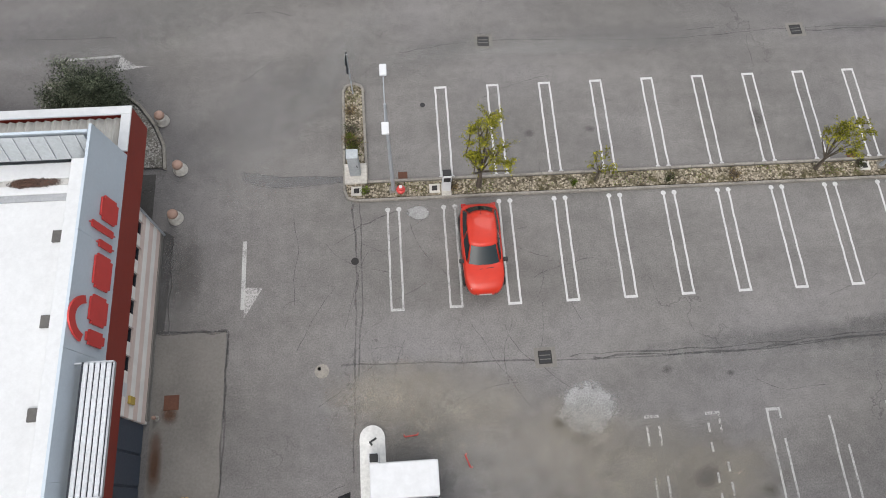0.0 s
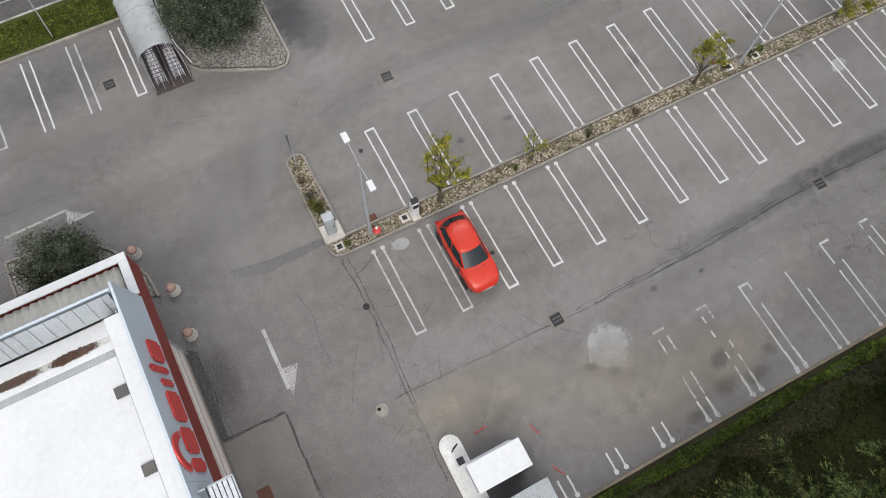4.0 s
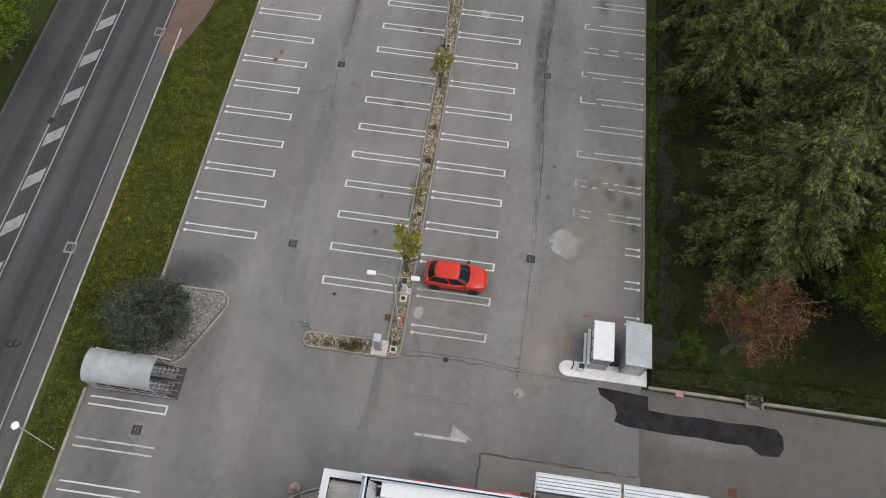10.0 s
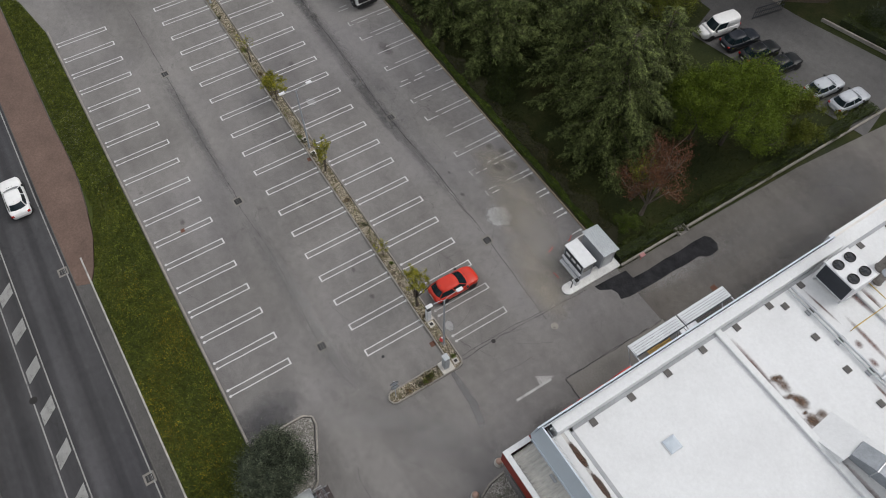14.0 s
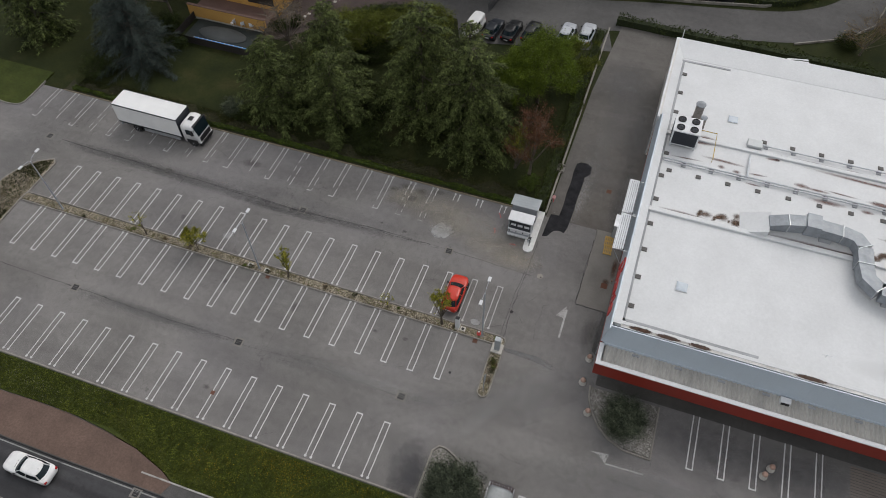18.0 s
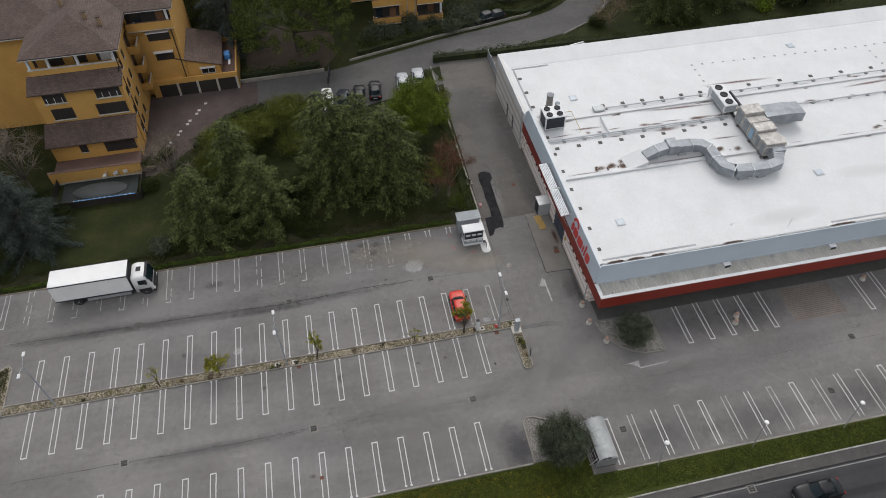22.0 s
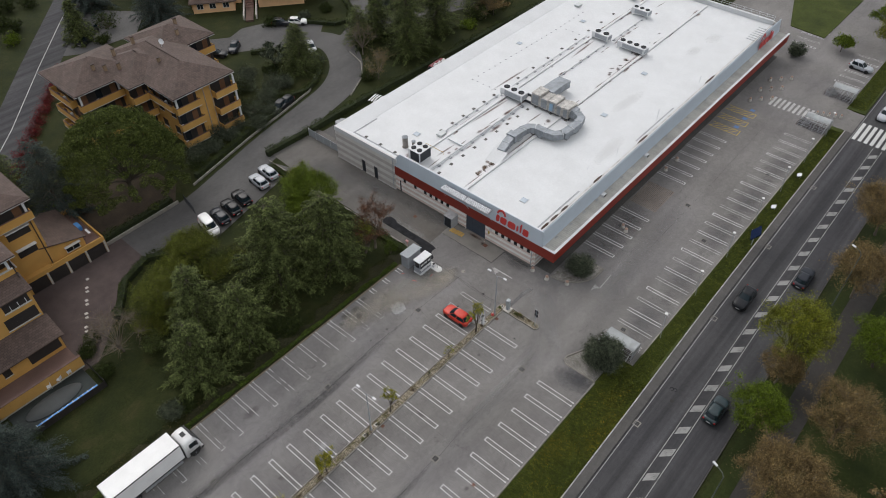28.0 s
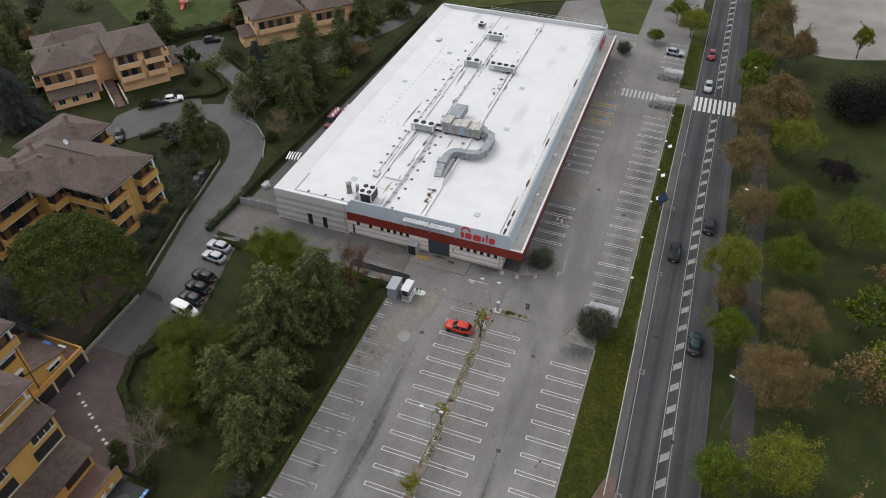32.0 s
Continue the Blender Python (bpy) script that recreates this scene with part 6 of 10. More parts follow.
    for k0, k1 in ((5, 10), (14, 19)):
        a, b = ((0.07, 0.43), (0.47, 0.87)) if k0 == 5 else ((0.57, 0.93), (0.13, 0.53))
        glass("side_window", k0, k1, *a, 0.1, 0.93)
        if not van:
            glass("side_window", k0, k1, *b, 0.1, 0.93)
    if not van:
        part("roof_aerial", tube(B(), [(rt + 0.25, 0, H - 0.02), (rt + 0.05, 0, H + 0.12)], 0.012, 5), BLACK, t)
    for s in (-1, 1):
        part("mirror", rbox(ws - 0.42, ws - 0.24, s * (w + 0.06) - 0.11, s * (w + 0.06) + 0.09, belt + 0.01, belt + 0.15, 0.04, 2), BLACK, t)
        part("headlight", rbox(h - 0.38, h - 0.16, s * w * 0.62 - 0.1, s * w * 0.62 + 0.08, hood - nose * 0.95 - 0.03, hood - nose * 0.95 + 0.1, 0.04, 2), LAMPGLASS, t)
        part("tail_light", rbox(-h + 0.0, -h + 0.16, s * w * 0.74 - 0.12, s * w * 0.74 + 0.1, belt - 0.24, belt - 0.08, 0.03, 2), TAIL, t)
        for x in (-h + 0.72, h - 0.82):
            part("wheel_arch", lathe(B(), [(0.385, -0.02), (0.385, 0.015), (0.3, 0.016)], 18, pose(x, s * (w - 0.006), 0.31, -90 * s, 0, 0)), BLACK, t)
            wheel(t, x, s * (w - 0.08), 0.31, s)
        part("sill", box(B(), -h + 1.1, h - 1.2, s * (w - 0.02) - 0.02, s * (w - 0.02) + 0.02, 0.2, 0.3), BLACK, t)
    part("grille", rbox(h - 0.09, h - 0.005, -w * 0.5, w * 0.5, 0.4, 0.54, 0.02, 1), BLACK, t)
    part("wiper", box(B(), -0.015, 0.015, -0.3, 0.3, 0, 0.02, pose(ws + 0.03, 0.1, hood + 0.05, 0, 0, 6)), BLACK, t)
    part("number_plate", box(B(), h - 0.004, h + 0.012, -0.26, 0.26, 0.38, 0.49), PLATE, t)
    part("number_plate", box(B(), -h - 0.02, -h + 0.003, -0.26, 0.26, 0.5, 0.61), PLATE, t)
    part("underbody", box(B(), -h + 0.3, h - 0.3, -w * 0.85, w * 0.85, 0.14, 0.24), BLACK, t)
    return t


RED = plain("red_car_paint", (0.5, 0.033, 0.016), 0.34, 0.0, 0.25, 0.3)
DBLUE = paint("dark_teal_car_paint", (0.012, 0.028, 0.032))
CBLACK = plain("black_car_paint", (0.008, 0.009, 0.011), 0.3, spec=0.3)
CDARK = plain("dark_grey_car_paint", (0.016, 0.019, 0.026), 0.3, spec=0.35)
CWHITE = paint("white_car_paint", (0.72, 0.72, 0.71))
CSILVER = paint("silver_car_paint", (0.36, 0.38, 0.41))
CMAROON = paint("maroon_paint", (0.2, 0.02, 0.03))
car("parked_car", "bright red hatchback with dark glass parked between white lines", "car", pose(3.73, 2.37, 0, 0, 0, -90), RED, ws=1.02, wt=0.2, rt=-1.42, rb=-1.86)
car("road_car", "dark teal hatchback in the far lane", "car", pose(-4.8, 33.9, 0.004, 0, 0, 180), DBLUE, L=4.2, group="cars on the road")
car("road_car", "black sedan driving along the road", "car", pose(-23.2, 29.1, 0.004, 0, 0, 0), CBLACK, L=4.5, rt=-1.2, rb=-1.75, group="cars on the road")
car("road_car", "dark grey car in the far lane", "car", pose(-31.8, 33.6, 0.004, 0, 0, 180), CDARK, L=4.4, group="cars on the road")
car("road_car", "white estate car driving along the road", "car", pose(30.4, 29.2, 0.004), CWHITE, L=4.4, group="cars on the road")
car("road_car", "silver car on the far road", "car", pose(-79.6, 29.4, 0.004), CSILVER, L=4.3, group="cars on the road")
car("road_car", "red car on the far road", "car", pose(-95, 28.8, 0.004), CMAROON, group="cars on the road")
car("parked_car", "silver car parked in a bay near the verge", "car", pose(-93.4, 20.9, 0, 0, 0, 85), CSILVER, L=4.3, H=1.6)
car("parked_van", "small white delivery van parked beside the hedge", "van", pose(14.4, -36.0, 0, 0, 0, 82), CWHITE, L=4.3, H=1.82, belt=1.05, hood=1.0, ws=1.35, wt=0.75, rt=-2.0, rb=-2.12, van=True, group="cars parked by the lane")
for x, y, mat, lab in ((12.0, -36.7, CDARK, "dark blue-grey parked car"), (9.7, -37.1, CBLACK, "black parked hatchback"), (7.3, -37.7, CBLACK, "black parked car beside a gap"), (3.05, -38.8, CSILVER, "silver parked hatchback"), (0.65, -39.5, CSILVER, "silver parked estate car")):
    car("parked_car", lab + " beside the residents' lane", "car", pose(x, y, 0, 0, 0, -96 + random.uniform(-2, 2)), mat, L=random.uniform(4.0, 4.3), group="cars parked by the lane")
for x, y, a, mat, lab in ((-12.4, -52.8, 20, CBLACK, "black car parked at the lane kerb"), (-30.5, -64.5, 60, CSILVER, "silver car near the lane bend"), (-2.6, -101.5, 30, CBLACK, "dark car in the small car park"), (-20.5, -76.2, 40, CDARK, "dark car at the end of the lane"),
                          (-33.5, -77.2, 130, CDARK, "dark car in front of a house"), (-36, -75.0, 130, CWHITE, "white car in front of a house"), (34, -52.8, 90, CWHITE, "white van beside the house wing"), (-5.5, -104.5, 30, CDARK, "dark estate car in the small car park")):
    car("parked_car", lab, "car", pose(x, y, -0.02, 0, 0, a), mat)

# parked truck
trk = thing("box_truck", "white box truck with a tall pale cargo body parked across bays", "truck", pose(42.25, -7.9, 0, 0, 0, 180))
part("cargo_body", rbox(-4.4, 3.75, -1.22, 1.22, 1.0, 3.55, 0.05, 2), TRUCKWHITE, trk)
part("cargo_roof", box(B(), -4.32, 3.67, -1.14, 1.14, 3.552, 3.575), TRUCKWHITE, trk)
for s in (-1, 1):
    part("top_rail", box(B(), -4.4, 3.75, s * 1.225 - 0.02, s * 1.225 + 0.02, 3.42, 3.56), DARKSTEEL, trk)
    part("bottom_rail", box(B(), -4.4, 3.75, s * 1.225 - 0.02, s * 1.225 + 0.02, 1.0, 1.14), DARKSTEEL, trk)
    part("side_guard", box(B(), -1.2, 3.4, s * 1.16 - 0.03, s * 1.16 + 0.03, 0.45, 0.85), GALV, trk)
    part("mirror", rbox(5.3, 5.5, s * 1.38 - 0.1, s * 1.38 + 0.1, 1.9, 2.6, 0.04, 2), BLACK, trk)
    part("headlight", rbox(5.9, 6.03, s * 0.95 - 0.2, s * 0.95 + 0.2, 0.62, 0.85, 0.03, 2), LAMPGLASS, trk)
    part("side_window", box(B(), 4.55, 5.45, s * 1.205 - 0.02, s * 1.205 + 0.02, 1.75, 2.45), CARGLASS, trk)
    for x in (-2.2, 5.0):
        w = part("wheel", lathe(B(), [(0.3, -0.18), (0.48, -0.18), (0.52, -0.12), (0.52, 0.12), (0.48, 0.18), (0.3, 0.18)], 22, pose(x, s * 1.02, 0.52, -90 * s, 0, 0)), TYRE, trk)
        part("rim", lathe(B(), [(0.3, 0.1), (0.3, 0.19), (0.12, 0.1), (0.1, 0.2)], 16, pose(x, s * 1.02, 0.52, -90 * s, 0, 0)), RIM, w)
part("front_edge", box(B(), 3.752, 3.79, -1.22, 1.22, 1.0, 3.55), DARKSTEEL, trk, "dark front edge of the cargo body")
CABSEC = ((3.95, 1.12, 2.78), (4.1, 1.17, 2.95), (4.6, 1.2, 3.06), (5.15, 1.19, 3.0), (5.45, 1.17, 2.82), (5.72, 1.14, 2.3), (5.9, 1.11, 1.62), (5.98, 1.04, 1.0))
bm = loft(B(), [[(x, -a, 0.55), (x, -a, zt - 0.45), (x, -a * 0.95, zt - 0.16), (x, -a * 0.78, zt - 0.02), (x, 0, zt + 0.02), (x, a * 0.78, zt - 0.02), (x, a * 0.95, zt - 0.16), (x, a, zt - 0.45), (x, a, 0.55)] for x, a, zt in CABSEC])
part("cab", bm, TRUCKWHITE, trk, smooth=True)
part("windscreen", loft(B(), [[(x, -a, z), (x, a, z), (x + 0.05, a, z + 0.02), (x + 0.05, -a, z + 0.02)] for x, a, z in ((5.9, 1.0, 1.62), (5.74, 1.04, 2.25), (5.5, 1.0, 2.78))]), CARGLASS, trk)
part("sun_visor", box(B(), 5.36, 5.62, -1.02, 1.02, 2.84, 2.88), BLACK, trk, "black sun visor")
part("front_panel", box(B(), 5.97, 6.02, -0.95, 0.95, 0.85, 1.45), BLACK, trk, "black front panel")
part("roof_hatch", box(B(), 4.55, 5.05, -0.3, 0.3, 3.07, 3.13), BLACK, trk)
# The empty space behind the cab is filled black to stand for its shade.
part("gap", box(B(), 3.8, 3.94, -1.0, 1.0, 0.6, 2.6), BLACK, trk, "black block standing for shade behind the cab")
for s2 in (-1, 1):
    part("mirror_arm", tube(B(), [(5.6, s2 * 1.1, 2.6), (5.75, s2 * 1.35, 2.5)], 0.03, 5), BLACK, trk)
    part("wheel_arch", box(B(), 4.35, 5.65, s2 * 1.12 - 0.09, s2 * 1.12 + 0.09, 0.5, 1.05), BLACK, trk)
part("chassis", box(B(), -4.2, 5.6, -0.5, 0.5, 0.55, 1.0), BLACK, trk)
part("bumper", rbox(5.75, 6.08, -1.15, 1.15, 0.35, 0.72, 0.04, 2), BLACK, trk)
part("grille", box(B(), 5.99, 6.03, -0.7, 0.7, 0.9, 1.5), BLACK, trk)
part("underrun_bar", box(B(), -4.35, -4.25, -1.1, 1.1, 0.4, 0.6), GREYPAINT, trk)

# ---- street furniture of the car park ----
def twin_lamp(x, y, turn=0):
    t = thing("street_lamp", "slim grey lamp post with two white lamp heads", "street lamp", pose(x, y, 0, 0, 0, turn), "car park lamps")
    part("pole", tube(B(), [(0, 0, 0), (0, 0, 3), (0, 0, 7.1)], [0.09, 0.075, 0.05], 10), GREYPAINT, t)
    part("base_plate", rbox(-0.18, 0.18, -0.18, 0.18, 0.0, 0.12, 0.02, 1), CONCRETE, t)
    for s in (-1, 1):
        part("arm", tube(B(), [(0, 0, 7.0), (0, s * 0.25, 7.3), (0, s * 0.95, 7.45)], 0.022, 8), GREYPAINT, t)
        part("lamp_head", rbox(-0.13, 0.13, s * 1.2 - 0.24, s * 1.2 + 0.24, 7.4, 7.5, 0.03, 2), WHITEPAINT, t, "flat white lamp head")


for x in (0.05, 22.6, 45.4):
    twin_lamp(x, 5.6)


LAMPGREY = plain("dark_lamp_post_paint", (0.11, 0.12, 0.11), 0.6)


def single_lamp(x, y, turn, h=8.0, reach=1.6, label="tall grey lamp post with one pale head"):
    t = thing("street_lamp", label, "street lamp", pose(x, y, 0, 0, 0, turn), "verge lamps")
    part("pole", tube(B(), [(0, 0, -0.05), (0, 0, h * 0.6), (0, 0, h - 0.5), (0.3, 0, h - 0.1), (reach, 0, h)], [0.09, 0.07, 0.05, 0.045, 0.04], 8), LAMPGREY, t)
    part("lamp_head", rbox(reach - 0.05, reach + 0.5, -0.12, 0.12, h - 0.05, h + 0.08, 0.04, 2), WHITEPAINT, t, "pale lamp head")


for i in range(7):
    t = thing("bollard_light", "slim grey post with a flat round white lamp", "garden light", pose(-10.1 - 9.45 * i, 23.72, 0.1), "disc lights along the verge")
    part("post", tube(B(), [(-0.25, 0.1, -0.05), (0.05, 0, 4.75)], 0.035, 8), GREYPAINT, t)
    part("lamp_disc", lathe(B(), [(0.07, 4.72), (0.2, 4.79), (0.22, 4.84), (0.17, 4.89), (0.04, 4.91)], 16), LAMPGLASS, t, smooth=True)
for x, y in ((8.3, 38.4), (-30, 38.2), (-72, 37.9), (-112, 37.9)):
    single_lamp(x, y, 250, 9.8, 1.0)

# sign on the arm of the planting strip
t = thing("traffic_sign", "grey pole with two round dark-backed traffic signs", "sign", pose(-1.66, 10.75, 0.1, 0, 0, 84))
part("pole", tube(B(), [(0, 0, -0.05), (0, 0, 3.0)], 0.035, 8), GREYPAINT, t)
for z in (2.7, 2.05):
    s = part("disc", lathe(B(), [(0.3, 0), (0.31, 0.012), (0.3, 0.024)], 20, pose(0, 0.04, z, -90, 0, 0)), DARKSTEEL, t, "round sign plate")
    part("sign_face", lathe(B(), [(0.27, 0.025), (0.27, 0.03)], 20, pose(0, 0.04, z, -90, 0, 0)), GREYPAINT, s)

# white cabinet, charging post, pit boxes, hydrant
t = thing("utility_cabinet", "tall pale metal cabinet on a concrete plinth", "cabinet", pose(-1.62, 6.5, 0.1))
part("plinth", rbox(-0.5, 0.5, -0.55, 0.45, -0.02, 0.12, 0.02, 1), PALE_CONCRETE, t)
part("body", rbox(-0.24, 0.24, -0.2, 0.2, 0.12, 1.8, 0.03, 2), CORRPALE, t)
part("roof", rbox(-0.26, 0.26, -0.23, 0.23, 1.8, 1.86, 0.02, 1), CORRPALE, t)
part("door", box(B(), -0.2, 0.2, -0.212, -0.2, 0.25, 1.65), CORRPALE, t)
part("lock", box(B(), 0.13, 0.17, -0.23, -0.212, 0.95, 1.15), BLACK, t)
t = thing("charging_post", "pale charging post with a dark screen on the planting strip", "charging post", pose(2.42, 5.5, 0.1))
part("foot", rbox(-0.22, 0.22, -0.35, 0.3, -0.02, 0.08, 0.02, 1), PALE_CONCRETE, t)
part("column", rbox(-0.2, 0.2, -0.17, 0.17, 0.08, 1.55, 0.05, 3), WHITEPAINT, t)
part("screen", box(B(), -0.15, 0.15, -0.182, -0.17, 1.05, 1.4), BLACK, t)
part("top", rbox(-0.19, 0.19, -0.16, 0.16, 1.55, 1.6, 0.02, 1), BLACK, t)
part("socket", lathe(B(), [(0.07, 0), (0.07, 0.05)], 12, pose(0.2, 0, 0.9, 0, 90, 0)), BLACK, t)
for x, y in ((1.9, 5.55), (-1.6, 5.6), (21.8, 5.6), (23.6, 5.55)):
    t = thing("pit_cover", "small pale concrete pit with a dark lid", "pit cover", pose(x, y, 0.1), "pits in the planting strip")
    part("rim", rbox(-0.24, 0.24, -0.22, 0.22, -0.03, 0.05, 0.015, 1), PALE_CONCRETE, t)
    part("lid", box(B(), -0.12, 0.12, -0.12, 0.12, 0.05, 0.056), IRON, t)
t = thing("hydrant", "small red round hydrant cap on the strip", "hydrant", pose(0.38, 5.55, 0.1))
part("body", lathe(B(), [(0.2, -0.02), (0.2, 0.1), (0.12, 0.16), (0.12, 0.3), (0.05, 0.36)], 14), SIGNRED, t)
part("cap", lathe(B(), [(0.08, 0.36), (0.06, 0.4)], 10), WHITEPAINT, t)


def bollard(x, y, tilt=0, r=0.26, tall=0.5):
    t = thing("concrete_bollard", "round-topped weathered concrete bollard with a rusty cap", "bollard", pose(x, y, 0, tilt, 0, random.uniform(0, 360)), "concrete bollards")
    part("body", lathe(B(), [(r * 1.25, -0.02), (r * 1.25, 0.1), (r * 0.95, 0.16), (r, tall * 0.6), (r * 0.92, tall)], 18), PALE_CONCRETE, t, smooth=True)
    part("cap", lathe(B(), [(r * 0.92, tall), (r * 0.8, tall + 0.12), (r * 0.5, tall + 0.2), (r * 0.1, tall + 0.23)], 18), surf("rusty_pink_cap", (0.36, 0.24, 0.19), 0.8), t, smooth=True)


for x, y in ((-10.5, 9.75), (-9.5, 7.15), (-9.55, 4.75), (-24.8, 10.4), (-25.3, 9.6), (-41.5, 7.8), (-45, 7.9)):
    bollard(x, y)
for i in range(9):
    bollard(-69.5 - 1.5 * i, 9.5 + (i % 3) * 1.4)
for i in range(5):
    bollard(-73 - 0.4 * i, 20.2 + 0.9 * i, r=0.2)


# trolley shelter: barrel roof on tube frame over nested trolleys
HANDLE = plain("dark_maroon_handle", (0.07, 0.02, 0.022), 0.5)


def trolley_shelter(x, y, turn, n=7):
    t = thing("trolley_shelter", "barrel-vaulted trolley shelter with a pale translucent roof", "trolley shelter", pose(x, y, 0, 0, 0, turn), "trolley shelters")
    w, ln = 0.98, 4.4
    y_front = -1.7
    bm = B()
    rows = []
    for i in range(21):
        a = radians(174 - 140 * i / 20)
        rows.append([bm.verts.new((w * 1.08 * math.cos(a), y_front + (ln / 2 + 0.15 - y_front) * q / 6, 1.55 + 0.8 * math.sin(a))) for q in range(7)])
    for a, b in zip(rows, rows[1:]):
        for q in range(6):
            bm.faces.new((a[q], a[q + 1], b[q + 1], b[q]))
    bmesh.ops.recalc_face_normals(bm, faces=bm.faces[:])
    part("roof_sheet", bm, POLY, t, smooth=True)
    for j in range(4):
        yy = y_front + (ln / 2 + 0.12 - y_front) * j / 3
        part("hoop", tube(B(), [(w * 1.085 * math.cos(radians(174 - 140 * i / 16)), yy, 1.555 + 0.805 * math.sin(radians(174 - 140 * i / 16))) for i in range(17)], 0.024, 6), GREYPAINT, t)
        for s in (-1, 1):
            part("post", tube(B(), [(s * w, yy, 0), (s * w * (0.9 if s > 0 else 1), yy, 1.98 if s > 0 else 1.64)], 0.03, 8), GALV, t)
    for s in (-1, 1):
        for z in (0.35, 0.8, 1.64):
            part("side_rail", tube(B(), [(s * w, -ln / 2 - 0.2 if z < 1.5 else y_front, z), (s * w, ln / 2, z)], 0.022, 6), GALV, t)
    for i in range(5):
        part("lane_rail", tube(B(), [(-w + w * i / 2, -ln / 2 - 0.5, 0.1), (-w + w * i / 2, ln / 2, 0.1)], 0.02, 6), GALV, t)
    for j in range(3):
        part("strut", tube(B(), [(w * 1.35, y_front + 1.75 * j, 0.03), (w * 0.95, y_front + 1.75 * j + 0.3, 1.95)], 0.035, 6), WHITEPAINT, t, "white slanted strut")
    part("back_panel", box(B(), -w, w, ln / 2 - 0.02, ln / 2 + 0.02, 0.3, 1.6), POLY, t)
    part("tray", sheet(rect(-w - 0.05, w + 0.05, -ln / 2 - 0.6, ln / 2), 0.012), surf("dark_trolley_floor", (0.06, 0.047, 0.045), 0.85), t)
    for s in (-0.5, 0.5):
        for i in range(n):
            yy = -ln / 2 - 0.25 + 0.26 * i
            c = thing("shopping_trolley", "wire shopping trolley with a red handle nested in a row", "trolley", pose(x, y, 0, 0, 0, turn) @ pose(s * 0.95, yy, 0.012), "nested trolleys")
            bm = B()
            bmesh.ops.create_grid(bm, x_segments=5, y_segments=6, size=0.5, matrix=Matrix.Translation((0, 0.43, 0.52)) @ Matrix.Diagonal((0.56, 0.9, 1, 1)))
            bmesh.ops.wireframe(bm, faces=bm.faces[:], thickness=0.014, use_even_offset=True, use_replace=True, use_boundary=True)
            for e in (-0.29, 0.27):
                box(bm, e, e + 0.02, 0, 0.9, 0.52, 0.57)
                box(bm, e, e + 0.02, 0, 0.9, 0.9, 0.93)
            part("basket", bm, GALV, c)
            part("handle", tube(B(), [(-0.3, -0.06, 1.0), (0.3, -0.06, 1.0)], 0.02, 6), HANDLE if i % 3 else DARKSTEEL, c)
            part("frame", tube(tube(B(), [(-0.27, 0, 0.95), (-0.27, 0.05, 0.12), (-0.2, 0.8, 0.1)], 0.014, 5), [(0.27, 0, 0.95), (0.27, 0.05, 0.12), (0.2, 0.8, 0.1)], 0.014, 5), GALV, c)
            if i == 0:
                for q in (-0.25, 0.25):
                    part("castor", lathe(B(), [(0.05, -0.015), (0.06, 0), (0.05, 0.015)], 8, pose(q, 0.08, 0.06, 0, 90, 0)), BLACK, c)


trolley_shelter(-5.55, 20.6, 0)
trolley_shelter(-68.6, 21.3, 0, 4)
trolley_shelter(-81.2, 21.4, 0, 4)

# kiosk and shed on the white island
setting("kiosk_island", prism(B(), [(-1.72, -10.1), (-1.72, -5.2)] + arc(-1.22, -5.2, 0.5, 180, 0, 8)[1:-1] + [(-0.72, -5.2), (-0.72, -10.1)], -0.02, 0.14), surf("white_painted_concrete", (0.62, 0.62, 0.6), 0.8, big=0.9, vary=0.14), "white painted concrete island with a rounded end", "island")
t = thing("kiosk", "small white metal kiosk with windows and a flat roof", "kiosk", pose(0, -6.95, 0))
part("floor", box(B(), -1.15, 1.25, -0.6, 0.6, 0.0, 0.18), WHITEPAINT, t)
bm = B()
for sx in (-1.05, 1.15):
    for sy in (-0.5, 0.5):
        box(bm, sx - 0.04, sx + 0.04, sy - 0.04, sy + 0.04, 0.18, 2.2)
part("frame", bm, GREYPAINT, t)
for y in (-0.5, 0.5):
    part("wall", box(B(), -1.01, 1.11, y - 0.02, y + 0.02, 0.18, 1.0), GREYPAINT, t, "grey lower wall panel")
    for i in range(3):
        part("window", box(B(), -0.98 + 0.7 * i, -0.34 + 0.7 * i, y - 0.012, y + 0.012, 1.03, 1.95), GLASS, t)
    part("wall", box(B(), -1.01, 1.11, y - 0.02, y + 0.02, 1.96, 2.2), WHITEPAINT, t)
for x in (-1.05, 1.15):
    part("wall", box(B(), x - 0.02, x + 0.02, -0.46, 0.46, 0.18, 1.1), GREYPAINT, t)
    part("window", box(B(), x - 0.012, x + 0.012, -0.46, 0.46, 1.12, 2.2), GLASS, t)
part("roof", rbox(-1.2, 1.28, -0.62, 0.62, 2.2, 2.32, 0.03, 2), WHITEPAINT, t, "flat white roof panel")
part("shelf", box(B(), -1.1, 1.2, 0.52, 0.72, 0.95, 1.0), WHITEPAINT, t)
part("dark_front", box(B(), -1.0, 1.1, 0.525, 0.545, 0.45, 2.1), DARKSTEEL, t, "dark front panel")
for i in range(3):
    part("white_panel", box(B(), -0.9 + 0.68 * i, -0.4 + 0.68 * i, 0.545, 0.56, 1.45, 1.75), WHITEPAINT, t, "white framed notice")
    part("white_panel", box(B(), -0.95 + 0.68 * i, -0.35 + 0.68 * i, 0.545, 0.57, 0.5, 0.8), WHITEPAINT, t, "white lower panel")
